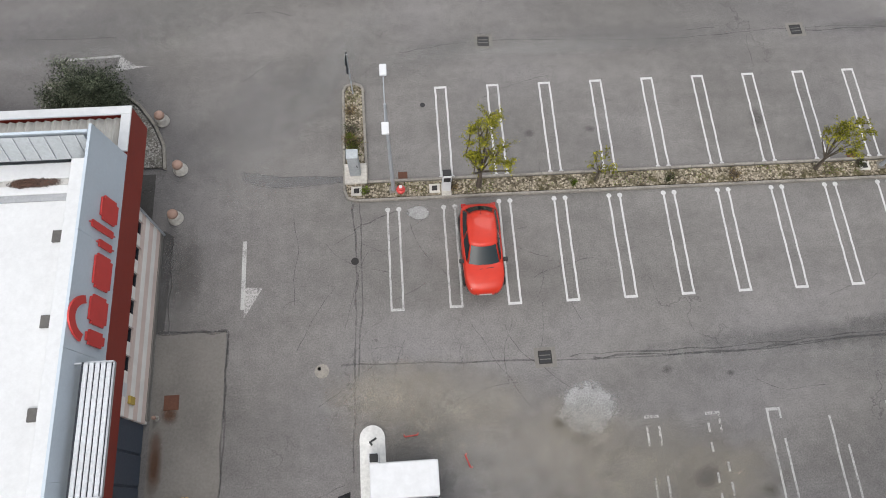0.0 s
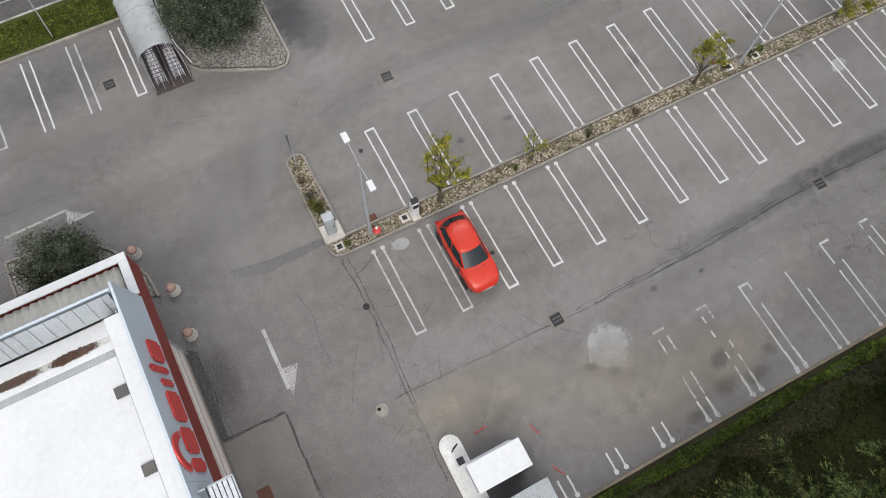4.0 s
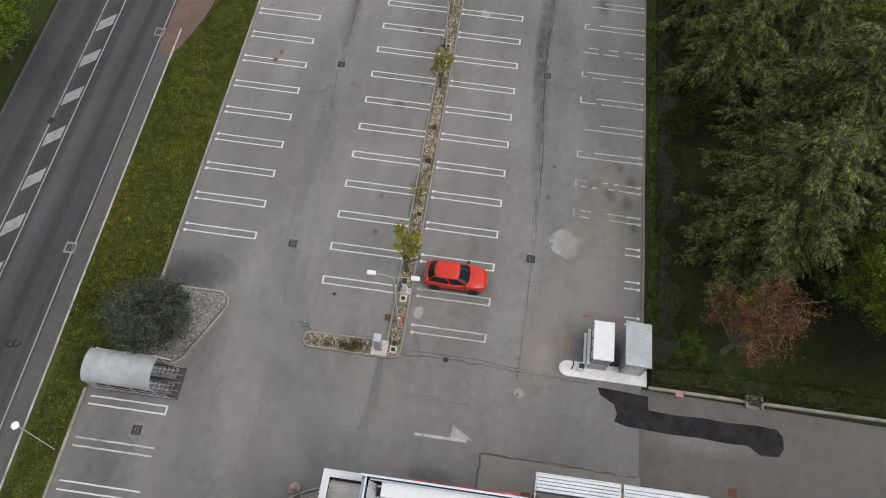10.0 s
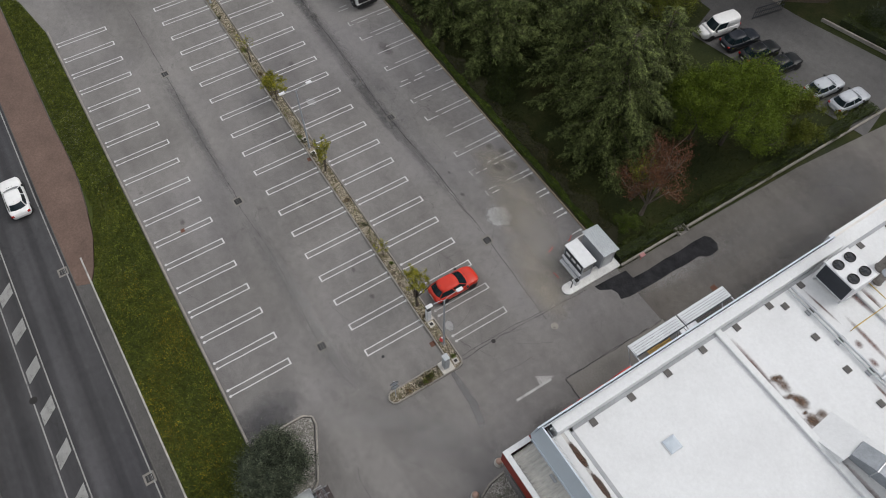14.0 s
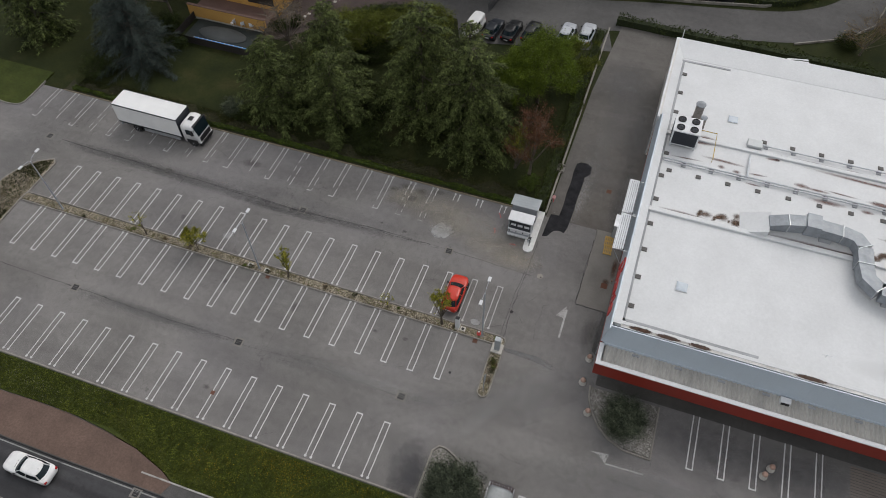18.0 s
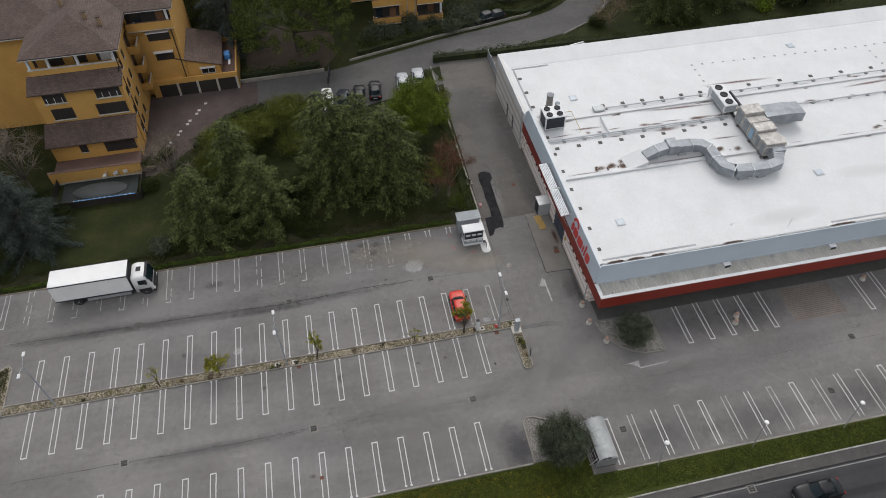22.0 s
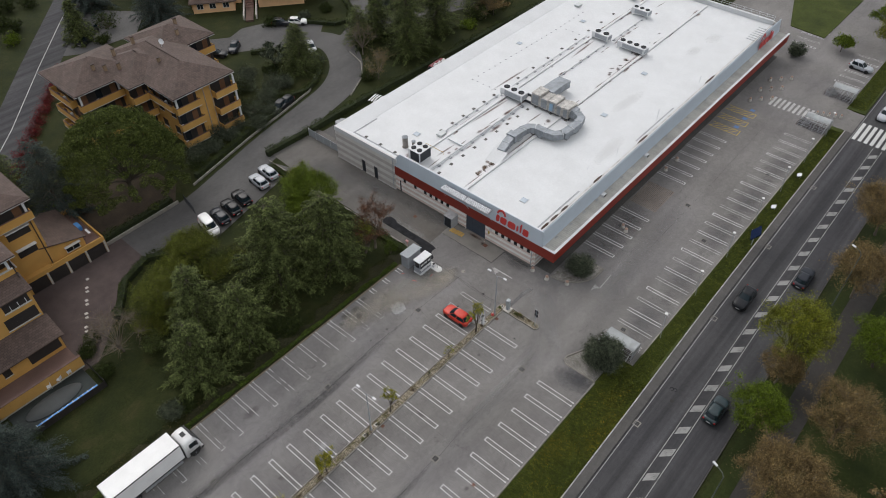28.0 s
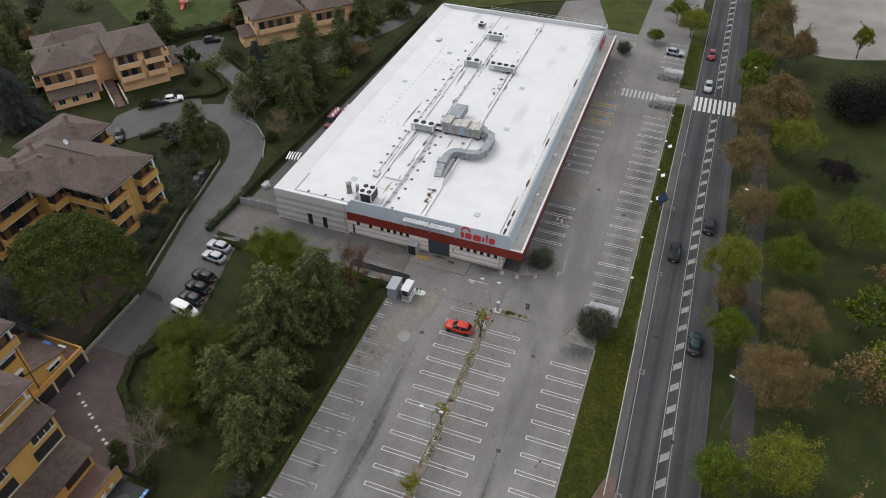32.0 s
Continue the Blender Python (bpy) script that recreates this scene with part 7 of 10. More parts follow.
part("white_board", box(B(), -1.1, 1.2, 0.66, 0.8, 0.12, 0.26), WHITEPAINT, t)
t = thing("metal_shed", "grey metal shed with a pale corrugated roof", "shed", pose(0.15, -9.05, 0))
for x0, x1, y0, y1 in ((-1.2, 1.2, -0.66, -0.62), (-1.2, 1.2, 0.62, 0.66), (-1.24, -1.2, -0.66, 0.66), (1.2, 1.24, -0.66, 0.66)):
    part("wall", box(B(), x0, x1, y0, y1, 0, 2.1), GREYPAINT, t)
bm = B()
rows = []
for i in range(57):
    x = -1.4 + 2.8 * i / 56
    rows.append((bm.verts.new((x, -0.8, 2.12 + (0.025 if i % 2 else 0))), bm.verts.new((x, 0.8, 2.3 + (0.025 if i % 2 else 0)))))
for a, b in zip(rows, rows[1:]):
    bm.faces.new((a[0], b[0], b[1], a[1]))
part("roof", bm, CORRPALE, t, "weathered corrugated roof sheet")
part("door", rbox(-1.26, -1.24, -0.45, 0.45, 0.05, 1.95, 0.01, 1), GALV, t)
t = thing("intercom_post", "black bent post with a small pale box on the island", "post", pose(-1.25, -5.45, 0.14))
part("post", tube(B(), [(0, 0, 0), (0, 0, 0.9), (0.25, 0.12, 1.05)], 0.04, 8), BLACK, t)
t = thing("bin_box", "small pale box with a dark top", "box", pose(-1.15, -6.0, 0.14))
part("body", rbox(-0.2, 0.2, -0.2, 0.2, 0, 0.5, 0.03, 2), WHITEPAINT, t)
part("lid", rbox(-0.16, 0.16, -0.16, 0.16, 0.5, 0.56, 0.02, 1), BLACK, t)
for x, y, a in ((0.32, -5.2, 5), (2.48, -6.3, -70), (2.52, -8.3, -60)):
    t = thing("floor_hoop", "bent red steel hoop lying flush on the asphalt", "hoop", pose(x, y, 0.01, 0, 0, a), "red hoops by the kiosk")
    part("bar", tube(B(), [(-0.28, 0.08, 0.0), (-0.25, 0, 0.03), (0.25, 0, 0.03), (0.28, 0.08, 0.0)], 0.025, 6), SIGNRED, t)

# pallets, grey delivery box, small things at the delivery door
def pallet(x, y, z, turn):
    t = thing("wooden_pallet", "yellow wooden pallet lying on the concrete apron", "pallet", pose(x, y, z, 0, 0, turn), "pallets by the delivery door")
    for i in range(5):
        part("board", box(B(), -0.6, 0.6, -0.4 + 0.17 * i, -0.29 + 0.17 * i, 0.11, 0.135), WOOD, t)
    for i in range(3):
        part("bearer", box(B(), -0.55 + 0.5 * i, -0.45 + 0.5 * i, -0.4, 0.4, 0.005, 0.11), WOOD, t)


for i, (x, y) in enumerate(((-8.55, -8.6), (-8.65, -7.55))):
    for j in range(1):
        pallet(x, y, 0.005 + 0.14 * j, 90 + random.uniform(-4, 4))
t = thing("delivery_box", "grey metal enclosure against the supermarket wall", "metal enclosure", pose(-9.35, -9.9, 0))
part("body", rbox(-0.7, 0.7, -0.75, 0.75, 0, 1.9, 0.03, 2), GREYPAINT, t)
part("lid", rbox(-0.74, 0.74, -0.79, 0.79, 1.9, 1.98, 0.02, 1), GALV, t)
part("door", box(B(), 0.7, 0.72, -0.6, 0.6, 0.1, 1.8), DARKSTEEL, t)
bollard(-9.75, -3.9, r=0.09, tall=0.25)

# boundary wall and fence of the delivery lane
wl2 = tagged(new("lane_edge"), "low pale concrete edge of the delivery lane", "edge", kind="structure")
me = bpy.data.meshes.new("wall_block")
bm = box(B(), 0.01, 1.99, -0.09, 0.09, -0.05, 0.17)
bm.to_mesh(me)
bm.free()
me.materials.append(KERB)
for i in range(16):
    shared("wall_block", me, wl2, pose(-1.75, -10.2 - 2.0 * i, 0, 0, 0, -90))
fen = thing("metal_fence", "dark grey metal panel fence with posts", "fence", None)
for i in range(4):
    part("fence_panel", box(B(), -10.75, -10.7, -42.6 + 1.8 * i, -40.9 + 1.8 * i, 0.08, 1.5), GREYPAINT, fen)
    part("fence_post", box(B(), -10.78, -10.67, -42.68 + 1.8 * i, -42.6 + 1.8 * i, -0.05, 1.6), GALV, fen)
t = thing("vending_stand", "small red and white stand at the lane wall", "stand", pose(-2.1, -11.9, 0))
part("leg", tube(B(), [(0, 0, 0), (0, 0, 0.6)], 0.03, 6), SIGNRED, t)
part("tray", rbox(-0.16, 0.16, -0.24, 0.24, 0.6, 0.75, 0.03, 1), plain("pink_tray", (0.35, 0.16, 0.16), 0.5), t)

t = thing("kerb_recess", "small open concrete recess in the lane kerb", "recess", pose(-1.75, -16.6, -0.03))
for x0, x1, y0, y1 in ((-0.4, 0.5, -0.52, -0.4), (-0.4, 0.5, 0.4, 0.52), (0.38, 0.5, -0.4, 0.4)):
    part("edge_wall", rbox(x0, x1, y0, y1, 0, 0.3, 0.015, 1), KERB, t)
part("floor", box(B(), -0.4, 0.38, -0.4, 0.4, 0, 0.06), CONCRETE, t, "dirty concrete floor")

# verge things
t = thing("solar_panel_stand", "dark solar panel on a slanted pole stand", "solar panel", pose(-33.8, 25.4, 0.1, 0, 0, 20))
part("pole", tube(B(), [(0, 0, -0.05), (0, 0, 2.5)], 0.06, 8), GREYPAINT, t)
part("panel", box(B(), -1.0, 1.0, -0.8, 0.8, 0.0, 0.06, pose(0, 0, 2.4, 52, 0, 0)), SOLAR, t, "dark blue solar cells")
part("frame", box(B(), -1.05, 1.05, -0.85, 0.85, -0.06, -0.01, pose(0, 0, 2.4, 52, 0, 0)), SOLAR, t, "dark back sheet")
for a, b, c, d in ((-1.0, 1.0, -0.05, 0.05), (-0.05, 0.05, -0.8, -0.06), (-0.05, 0.05, 0.06, 0.8)):
    part("rail", box(B(), a, b, c, d, -0.12, -0.062, pose(0, 0, 2.4, 52, 0, 0)), GALV, t)
for x, y in ((-36.4, 24.9), (-43.5, 24.8), (-53.5, 24.8)):
    t = thing("advert_stand", "small slanted white notice stand on the grass", "notice stand", pose(x, y, 0.1, 0, 0, 15), "notice stands on the verge")
    part("board", box(B(), -0.42, 0.42, -0.34, 0.34, 0.5, 0.54, pose(0, 0, 0, 25, 0, 0)), WHITEPAINT, t)
    for s in (-0.3, 0.3):
        part("leg", tube(B(), [(s, 0, -0.05), (s, 0, 0.55)], 0.025, 6), GALV, t)
for x in (2.3, -17.85, -35.2, -52.5, 21.5):
    drain(x, 28.15 + bend(x), 0, 0.5)

# behind the supermarket
t = thing("covered_stack", "maroon covered stack with pale bundles behind the supermarket", "stack", pose(-41.5, -38.0, 0, 0, 0, 2))
part("cover", rbox(-3.6, 3.6, -0.9, 0.9, 0, 1.6, 0.12, 3), CMAROON, t, "maroon tarpaulin")
for i in range(5):
    part("bundle", rbox(-3 + 1.3 * i, -2.2 + 1.3 * i, -0.5, 0.4, 1.6, 1.95, 0.1, 2), WHITEPAINT, t)
t = thing("rack_stack", "stack of white racks leaning behind the supermarket", "rack", pose(-24.5, -37.4, 0))
for i in range(5):
    part("rack", box(B(), -1.2, 1.2, -0.5, 0.5, 0.2 + 0.3 * i, 0.3 + 0.3 * i, pose(0, 0, 0, 8, 0, 4 * i)), WHITEPAINT, t)
for s in (-1.1, 1.1):
    part("upright", box(B(), s - 0.05, s + 0.05, -0.4, 0.4, -0.02, 1.6), GALV, t)
for x, y in ((-18, -37.2), (-17, -37.7), (-19.2, -37.5)):
    ob = tagged(mesh_ob("scrap_bundle", rbox(-0.5, 0.5, -0.35, 0.35, 0, 0.6, 0.15, 2), PALE_CONCRETE), "pale tied bundle on the concrete strip", "bundle", "bundles")
    ob.location = (x, y, -0.02)


# behind the market: van, sunshade and sacks
MAROON = paint("maroon_paint", (0.16, 0.012, 0.02))
vn = car("parked_van", "dark red van parked behind the supermarket", "van", pose(-39.6, -39.4, -0.02, 0, 0, 2), MAROON, L=5.6, Wd=1.95, H=2.3, belt=1.25, hood=1.15, ws=2.0, wt=1.3, rt=-2.62, rb=-2.75, van=True)
for i in range(6):
    t = thing("white_sack", "white sack lying on the van roof", "sack", pose(-41.6 + 0.55 * i, -39.3 + 0.25 * (i % 2), 2.27, 0, 0, 25 * i), "sacks on the van roof")
    part("sack", rbox(-0.26, 0.26, -0.2, 0.2, 0, 0.2, 0.07, 2), WHITEPAINT, t)
t = thing("sunshade", "black and white striped square sunshade", "umbrella", pose(-24.2, -39.6, -0.02, 0, 0, 12))
part("pole", tube(B(), [(0, 0, 0), (0, 0, 2.35)], 0.03, 8), GALV, t)
part("base", lathe(B(), [(0.3, 0), (0.3, 0.08), (0.05, 0.1)], 16), CONCRETE, t)
for i in range(9):
    y0, y1 = -1.17 + 0.26 * i, -0.91 + 0.26 * i
    bm = B()
    for x0, x1 in ((-1.2, 0), (0, 1.2)):
        q = [(x, y, 2.35 - 0.22 * max(abs(x), abs(y))) for x, y in ((x0, y0), (x1, y0), (x1, y1), (x0, y1))]
        vs = [bm.verts.new(p) for p in q] + [bm.verts.new((p[0], p[1], p[2] - 0.02)) for p in q]
        for f in ((0, 1, 2, 3), (7, 6, 5, 4), (0, 4, 5, 1), (1, 5, 6, 2), (2, 6, 7, 3), (3, 7, 4, 0)):
            bm.faces.new([vs[k] for k in f])
    part("canopy_stripe", bm, BLACK if i % 2 else WHITEPAINT, t)
for x, y, s in ((-16.2, -41.2, 0.5), (-17.1, -41.3, 0.42), (-16.6, -40.7, 0.36)):
    t = thing("builder_bag", "pale full builder bag behind the supermarket", "bag", pose(x, y, -0.02, 0, 0, 40 * x), "builder bags")
    part("bag", rbox(-s, s, -s, s, 0, s * 1.5, 0.1, 2), GUTTER, t)
for x, y, a, mat, lab in ((-50.4, -92.6, 40, CDARK, "dark car in the garden car park"), (-62.6, -83.6, 125, CDARK, "dark grey car in the garden car park"), (-16.8, -76.7, 125, CBLACK, "black car beside the garden lane"), (-14.2, -53.0, 15, CBLACK, "black car beside the lane hedge"), (-92.8, -46.4, 5, CDARK, "dark car on the narrow lane")):
    car("parked_car", lab, "car", pose(x, y, -0.02, 0, 0, a), mat)
# climbing frame on the playing field
t = thing("climbing_frame", "red and grey climbing frame on the playing field", "play frame", pose(-79, -103, -0.03, 0, 0, 20))
for sx in (-1.6, 1.6):
    for sy in (-1, 1):
        part("post", tube(B(), [(sx, sy, 0), (sx, sy, 2.6)], 0.07, 8), GREYPAINT, t)
part("platform", rbox(-1.7, 1.7, -1.1, 1.1, 1.1, 1.2, 0.02, 1), RED, t, "red platform")
bm = B()
for s in (-1, 1):
    box(bm, -1.9, 1.9, -0.03, 1.35, 0, 0.06, pose(0, 0, 3.05, 0, 0, 90 - 90 * s) @ pose(0, 0, 0, -30, 0, 0))
part("roof", bm, RED, t, "red pitched roof")
part("slide", box(B(), 1.6, 4.0, -0.4, 0.4, -0.03, 0.03, pose(0, 0, 1.9, 0, 26, 0)), RED, t, "red slide")

# ---- houses ----
def uv_slope(bm):
    """Tile courses: across the slope and up it, in metres."""
    uv = bm.loops.layers.uv.new("uv")
    bm.normal_update()
    for f in bm.faces:
        nrm = f.normal
        across = Vector((-nrm.y, nrm.x, 0))
        across = across.normalized() if across.length > 1e-4 else Vector((1, 0, 0))
        up = nrm.cross(across)
        for lp in f.loops:
            lp[uv].uv = (lp.vert.co.dot(across), lp.vert.co.dot(up))
    return bm


def hip(x0, x1, y0, y1, z, over=0.7, slope=0.36, t=0.16):
    """A hipped tile roof with eaves."""
    bm = B()
    x0, x1, y0, y1 = x0 - over, x1 + over, y0 - over, y1 + over
    w, d = x1 - x0, y1 - y0
    r = min(w, d) / 2
    zr = z + r * slope
    if w > d:
        a, b = (x0 + r, (y0 + y1) / 2, zr), (x1 - r, (y0 + y1) / 2, zr)
    else:
        a, b = ((x0 + x1) / 2, y0 + r, zr), ((x0 + x1) / 2, y1 - r, zr)
    lo = [bm.verts.new(p) for p in ((x0, y0, z), (x1, y0, z), (x1, y1, z), (x0, y1, z))]
    un = [bm.verts.new((v.co.x, v.co.y, z - t)) for v in lo]
    va, vb = bm.verts.new(a), bm.verts.new(b)
    if w > d:
        faces = ((lo[0], lo[1], vb, va), (lo[1], lo[2], vb), (lo[2], lo[3], va, vb), (lo[3], lo[0], va))
    else:
        faces = ((lo[0], lo[1], va), (lo[1], lo[2], vb, va), (lo[2], lo[3], vb), (lo[3], lo[0], va, vb))
    for f in faces:
        bm.faces.new(f)
    for i in range(4):
        bm.faces.new((un[i], un[(i + 1) % 4], lo[(i + 1) % 4], lo[i]))
    bm.faces.new(un[::-1])
    bmesh.ops.recalc_face_normals(bm, faces=bm.faces[:])
    return uv_slope(bm)


def lean_roof(x0, x1, y0, y1, z0, z1, t=0.14):
    """A single slope that rises from y0 to y1."""
    bm = B()
    v = [bm.verts.new(p) for p in ((x0, y0, z0), (x1, y0, z0), (x1, y1, z1), (x0, y1, z1))]
    u = [bm.verts.new((q.co.x, q.co.y, q.co.z - t)) for q in v]
    bm.faces.new(v)
    bm.faces.new(u[::-1])
    for i in range(4):
        bm.faces.new((u[i], u[(i + 1) % 4], v[(i + 1) % 4], v[i]))
    bmesh.ops.recalc_face_normals(bm, faces=bm.faces[:])
    return uv_slope(bm)


def opening(t, x0, x1, y, z0, z1, out, axis="x", blind=None):
    """A window set on a face: dark glass, a frame, a sill. out is the outward sign along the other axis."""
    def bx(a, b, c, d, e, f):
        return box(B(), a, b, min(c, d), max(c, d), e, f) if axis == "x" else box(B(), min(c, d), max(c, d), a, b, e, f)
    w = part("window", bx(x0, x1, y, y + 0.02 * out, z0, z1), blind or GLASS, t)
    bm = B()
    for a, b, e, f in ((x0 - 0.06, x0, z0, z1), (x1, x1 + 0.06, z0, z1), (x0 - 0.06, x1 + 0.06, z1, z1 + 0.06), ((x0 + x1) / 2 - 0.03, (x0 + x1) / 2 + 0.03, z0, z1)):
        if axis == "x":
            box(bm, a, b, min(y, y + 0.05 * out), max(y, y + 0.05 * out), e, f)
        else:
            box(bm, min(y, y + 0.05 * out), max(y, y + 0.05 * out), a, b, e, f)
    part("window_frame", bm, WHITEPAINT if blind is None else SHUTTER_AND_SHADE, w)
    part("sill", bx(x0 - 0.1, x1 + 0.1, y, y + 0.12 * out, z0 - 0.07, z0 - 0.002), PALE_CONCRETE, w)


def balcony(t, x0, x1, y, z, depth, out, wall, axis="x", hgt=0.95):
    """A slab with a solid plaster parapet; the wall behind has shade in its colour."""
    def bx(bm, a, b, c, d, e, f):
        return box(bm, a, b, min(c, d), max(c, d), e, f) if axis == "x" else box(bm, min(c, d), max(c, d), a, b, e, f)
    o = y + depth * out
    b = part("balcony", bx(B(), x0, x1, y, o, z - 0.18, z), wall, t)
    bm = B()
    bx(bm, x0, x1, o - 0.12 * out, o, z, z + hgt)
    bx(bm, x0, x0 + 0.12, y, o - 0.12 * out, z, z + hgt)
    bx(bm, x1 - 0.12, x1, y, o - 0.12 * out, z, z + hgt)
    part("parapet", bm, wall, b)
    part("coping", bx(B(), x0 - 0.03, x1 + 0.03, o - 0.15 * out, o + 0.03 * out, z + hgt + 0.002, z + hgt + 0.05), PALE_CONCRETE, b)
    part("shade_toned_wall", bx(B(), x0 + 0.2, x1 - 0.2, y, y + 0.02 * out, z + 0.02, z + 2.3), PEACH_SHADE, b, "back wall with shade in its colour")
    n = max(1, int((x1 - x0) / 2.3))
    for i in range(n):
        a = x0 + 0.5 + (x1 - x0 - 0.7) * i / n
        part("french_window", bx(B(), a, a + 1.15, y + 0.02 * out, y + 0.05 * out, z + 0.05, z + 2.2), GLASS if random.random() < 0.6 else SHUTTER_AND_SHADE, b)
        part("flower_box", bx(B(), a + 0.2, a + 1.0, o - 0.12 * out, o - 0.34 * out, z + 0.4, z + 0.75), TERRACE, b)


# Darkened plaster: the shade on balcony back walls is put into the colour.
PEACH_SHADE = surf("shade_toned_plaster", (0.2, 0.12, 0.065), 0.9)
CHIM = surf("weathered_chimney_plaster", (0.24, 0.17, 0.11), 0.9)


def chimney(t, x, y, z, h=1.1):
    c = part("chimney", rbox(x - 0.25, x + 0.25, y - 0.22, y + 0.22, z - 1.2, z + h * 0.45, 0.02, 1), CHIM, t, "plastered chimney stack")
    part("chimney_cap", rbox(x - 0.32, x + 0.32, y - 0.3, y + 0.3, z + h * 0.45 + 0.002, z + h * 0.45 + 0.1, 0.02, 1), TILES, c)


def block(t, x0, x1, y0, y1, h, wall, floors=3, roof=True, balc=(), wins=True, slope=0.36, over=0.7):
    """One plastered block with window rows; balc lists (side, from, to)."""
    part("wall", box(B(), x0, x1, y0, y1, -0.1, h), wall, t)
    if roof:
        part("roof", hip(x0, x1, y0, y1, h + 0.1, over, slope), TILES, t, "brown clay tile roof")
    fh = h / floors
    for i in range(floors):
        z = i * fh + 0.95
        for side, a, b, y, out, ax in (("n", x0, x1, y0, -1, "x"), ("s", x0, x1, y1, 1, "x"), ("e", y0, y1, x1, 1, "y"), ("w", y0, y1, x0, -1, "y")):
            mine = [q for q in balc if q[0] == side]
            for q in mine:
                if i > 0 or len(q) > 3:
                    balcony(t, q[1], q[2], y, i * fh + 0.05, 1.3, out, wall, ax)
            if wins:
                n = max(1, int((b - a) / 3.2))
                for j in range(n):
                    c = a + (b - a) * (j + 0.5) / n
                    if not any(q[1] - 0.8 < c < q[2] + 0.8 for q in mine):
                        opening(t, c - 0.55, c + 0.55, y + 0.002 * out, z, z + 1.3, out, ax, SHUTTER_AND_SHADE if random.random() < 0.35 else None)


def slab_roof(t, pts, thick=0.14, lab="brown clay tile roof"):
    """One plane of tiles over four corners, in metres."""
    bm = B()
    v = [bm.verts.new(p) for p in pts]
    u = [bm.verts.new((p[0], p[1], p[2] - thick)) for p in pts]
    bm.faces.new(v)
    bm.faces.new(u[::-1])
    for i in range(len(pts)):
        j = (i + 1) % len(pts)
        bm.faces.new((u[i], u[j], v[j], v[i]))
    bmesh.ops.recalc_face_normals(bm, faces=bm.faces[:])
    return part("roof", uv_slope(bm), TILES, t, lab)


def eaves_board(t, x0, x1, y0, y1, z):
    """Pale boards under the edge of a hipped roof."""
    for a, b, c, d in ((x0, x1, y1 - 0.06, y1), (x0, x1, y0, y0 + 0.06), (x0, x0 + 0.06, y0 + 0.06, y1 - 0.06), (x1 - 0.06, x1, y0 + 0.06, y1 - 0.06)):
        part("gutter", box(B(), a, b, c, d, z - 0.26, z - 0.17), WHITEPAINT, t, "pale gutter board")


def loggia(t, x0, x1, y, z, out, wall, depth=1.5, axis="x", h=2.5, rail=0.95, posts=()):
    """A covered balcony: back wall coloured as shade, parapet band with a pale lip, white posts and things left on it.
    """
    def bx(a, b, c, d, e, f):
        return box(B(), a, b, min(c, d), max(c, d), e, f) if axis == "x" else box(B(), min(c, d), max(c, d), a, b, e, f)
    o = y + depth * out
    b = part("balcony", bx(x0, x1, y, o, z - 0.2, z), wall, t)
    part("lip", bx(x0 - 0.02, x1 + 0.02, o - 0.16 * out, o + 0.04 * out, z - 0.3, z - 0.202), PALE_CONCRETE, b)
    part("parapet", bx(x0, x1, o - 0.12 * out, o, z, z + rail), wall, b)
    part("parapet", bx(x0, x0 + 0.12, y, o - 0.12 * out, z, z + rail), wall, b)
    part("parapet", bx(x1 - 0.12, x1, y, o - 0.12 * out, z, z + rail), wall, b)
    part("coping", bx(x0 - 0.03, x1 + 0.03, o - 0.15 * out, o + 0.03 * out, z + rail + 0.002, z + rail + 0.045), TERRACE, b)
    part("recess", bx(x0 + 0.12, x1 - 0.12, y, y + 0.02 * out, z + 0.01, z + h), SHUTTER_AND_SHADE, b, "back wall with shade in its colour")
    n = max(1, int((x1 - x0) / 2.2))
    for i in range(n):
        a = x0 + (x1 - x0) * (i + 0.3) / n
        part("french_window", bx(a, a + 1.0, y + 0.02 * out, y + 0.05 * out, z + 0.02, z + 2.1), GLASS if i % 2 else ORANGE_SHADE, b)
        part("chair", bx(a + 0.9, a + 1.3, o - 0.7 * out, o - 0.3 * out, z, z + 0.55 + 0.2 * (i % 2)), WHITEPAINT if i % 2 else TERRACE, b, "balcony furniture")
    for q in posts:
        part("post", bx(q - 0.14, q + 0.14, o - 0.4 * out, o - 0.14 * out, z, z + h + 0.1), WHITEPAINT, b, "white post")


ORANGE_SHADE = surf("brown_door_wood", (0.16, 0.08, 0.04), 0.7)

# large house beside the lane, stepped back in four parts under joined hipped roofs
ha = thing("apartment_house", "ochre three-storey apartment house with balconies and a brown hipped roof", "house")
EZ = 9.95
for x0, x1, y0, y1 in ((-6.3, 5.4, -76.0, -54.3), (-3.0, 8.15, -74.5, -62.4), (2.5, 15.1, -78.5, -66.7), (-12.0, -0.5, -78.2, -67.5)):
    part("roof", hip(x0, x1, y0, y1, EZ, 0.0, 0.385, 0.17), TILES, ha, "brown clay tile roof with pale ridge tiles")
    eaves_board(ha, x0, x1, y0, y1, EZ)
for x0, x1, y0, y1 in ((-5.1, 4.2, -74.8, -55.6), (4.2, 6.9, -73, -63.8), (4.2, 13.9, -77.2, -68.0), (-10.8, -5.1, -77, -68.8)):
    part("wall", box(B(), x0, x1, y0, y1, -0.1, EZ - 0.17), ORANGE, ha)
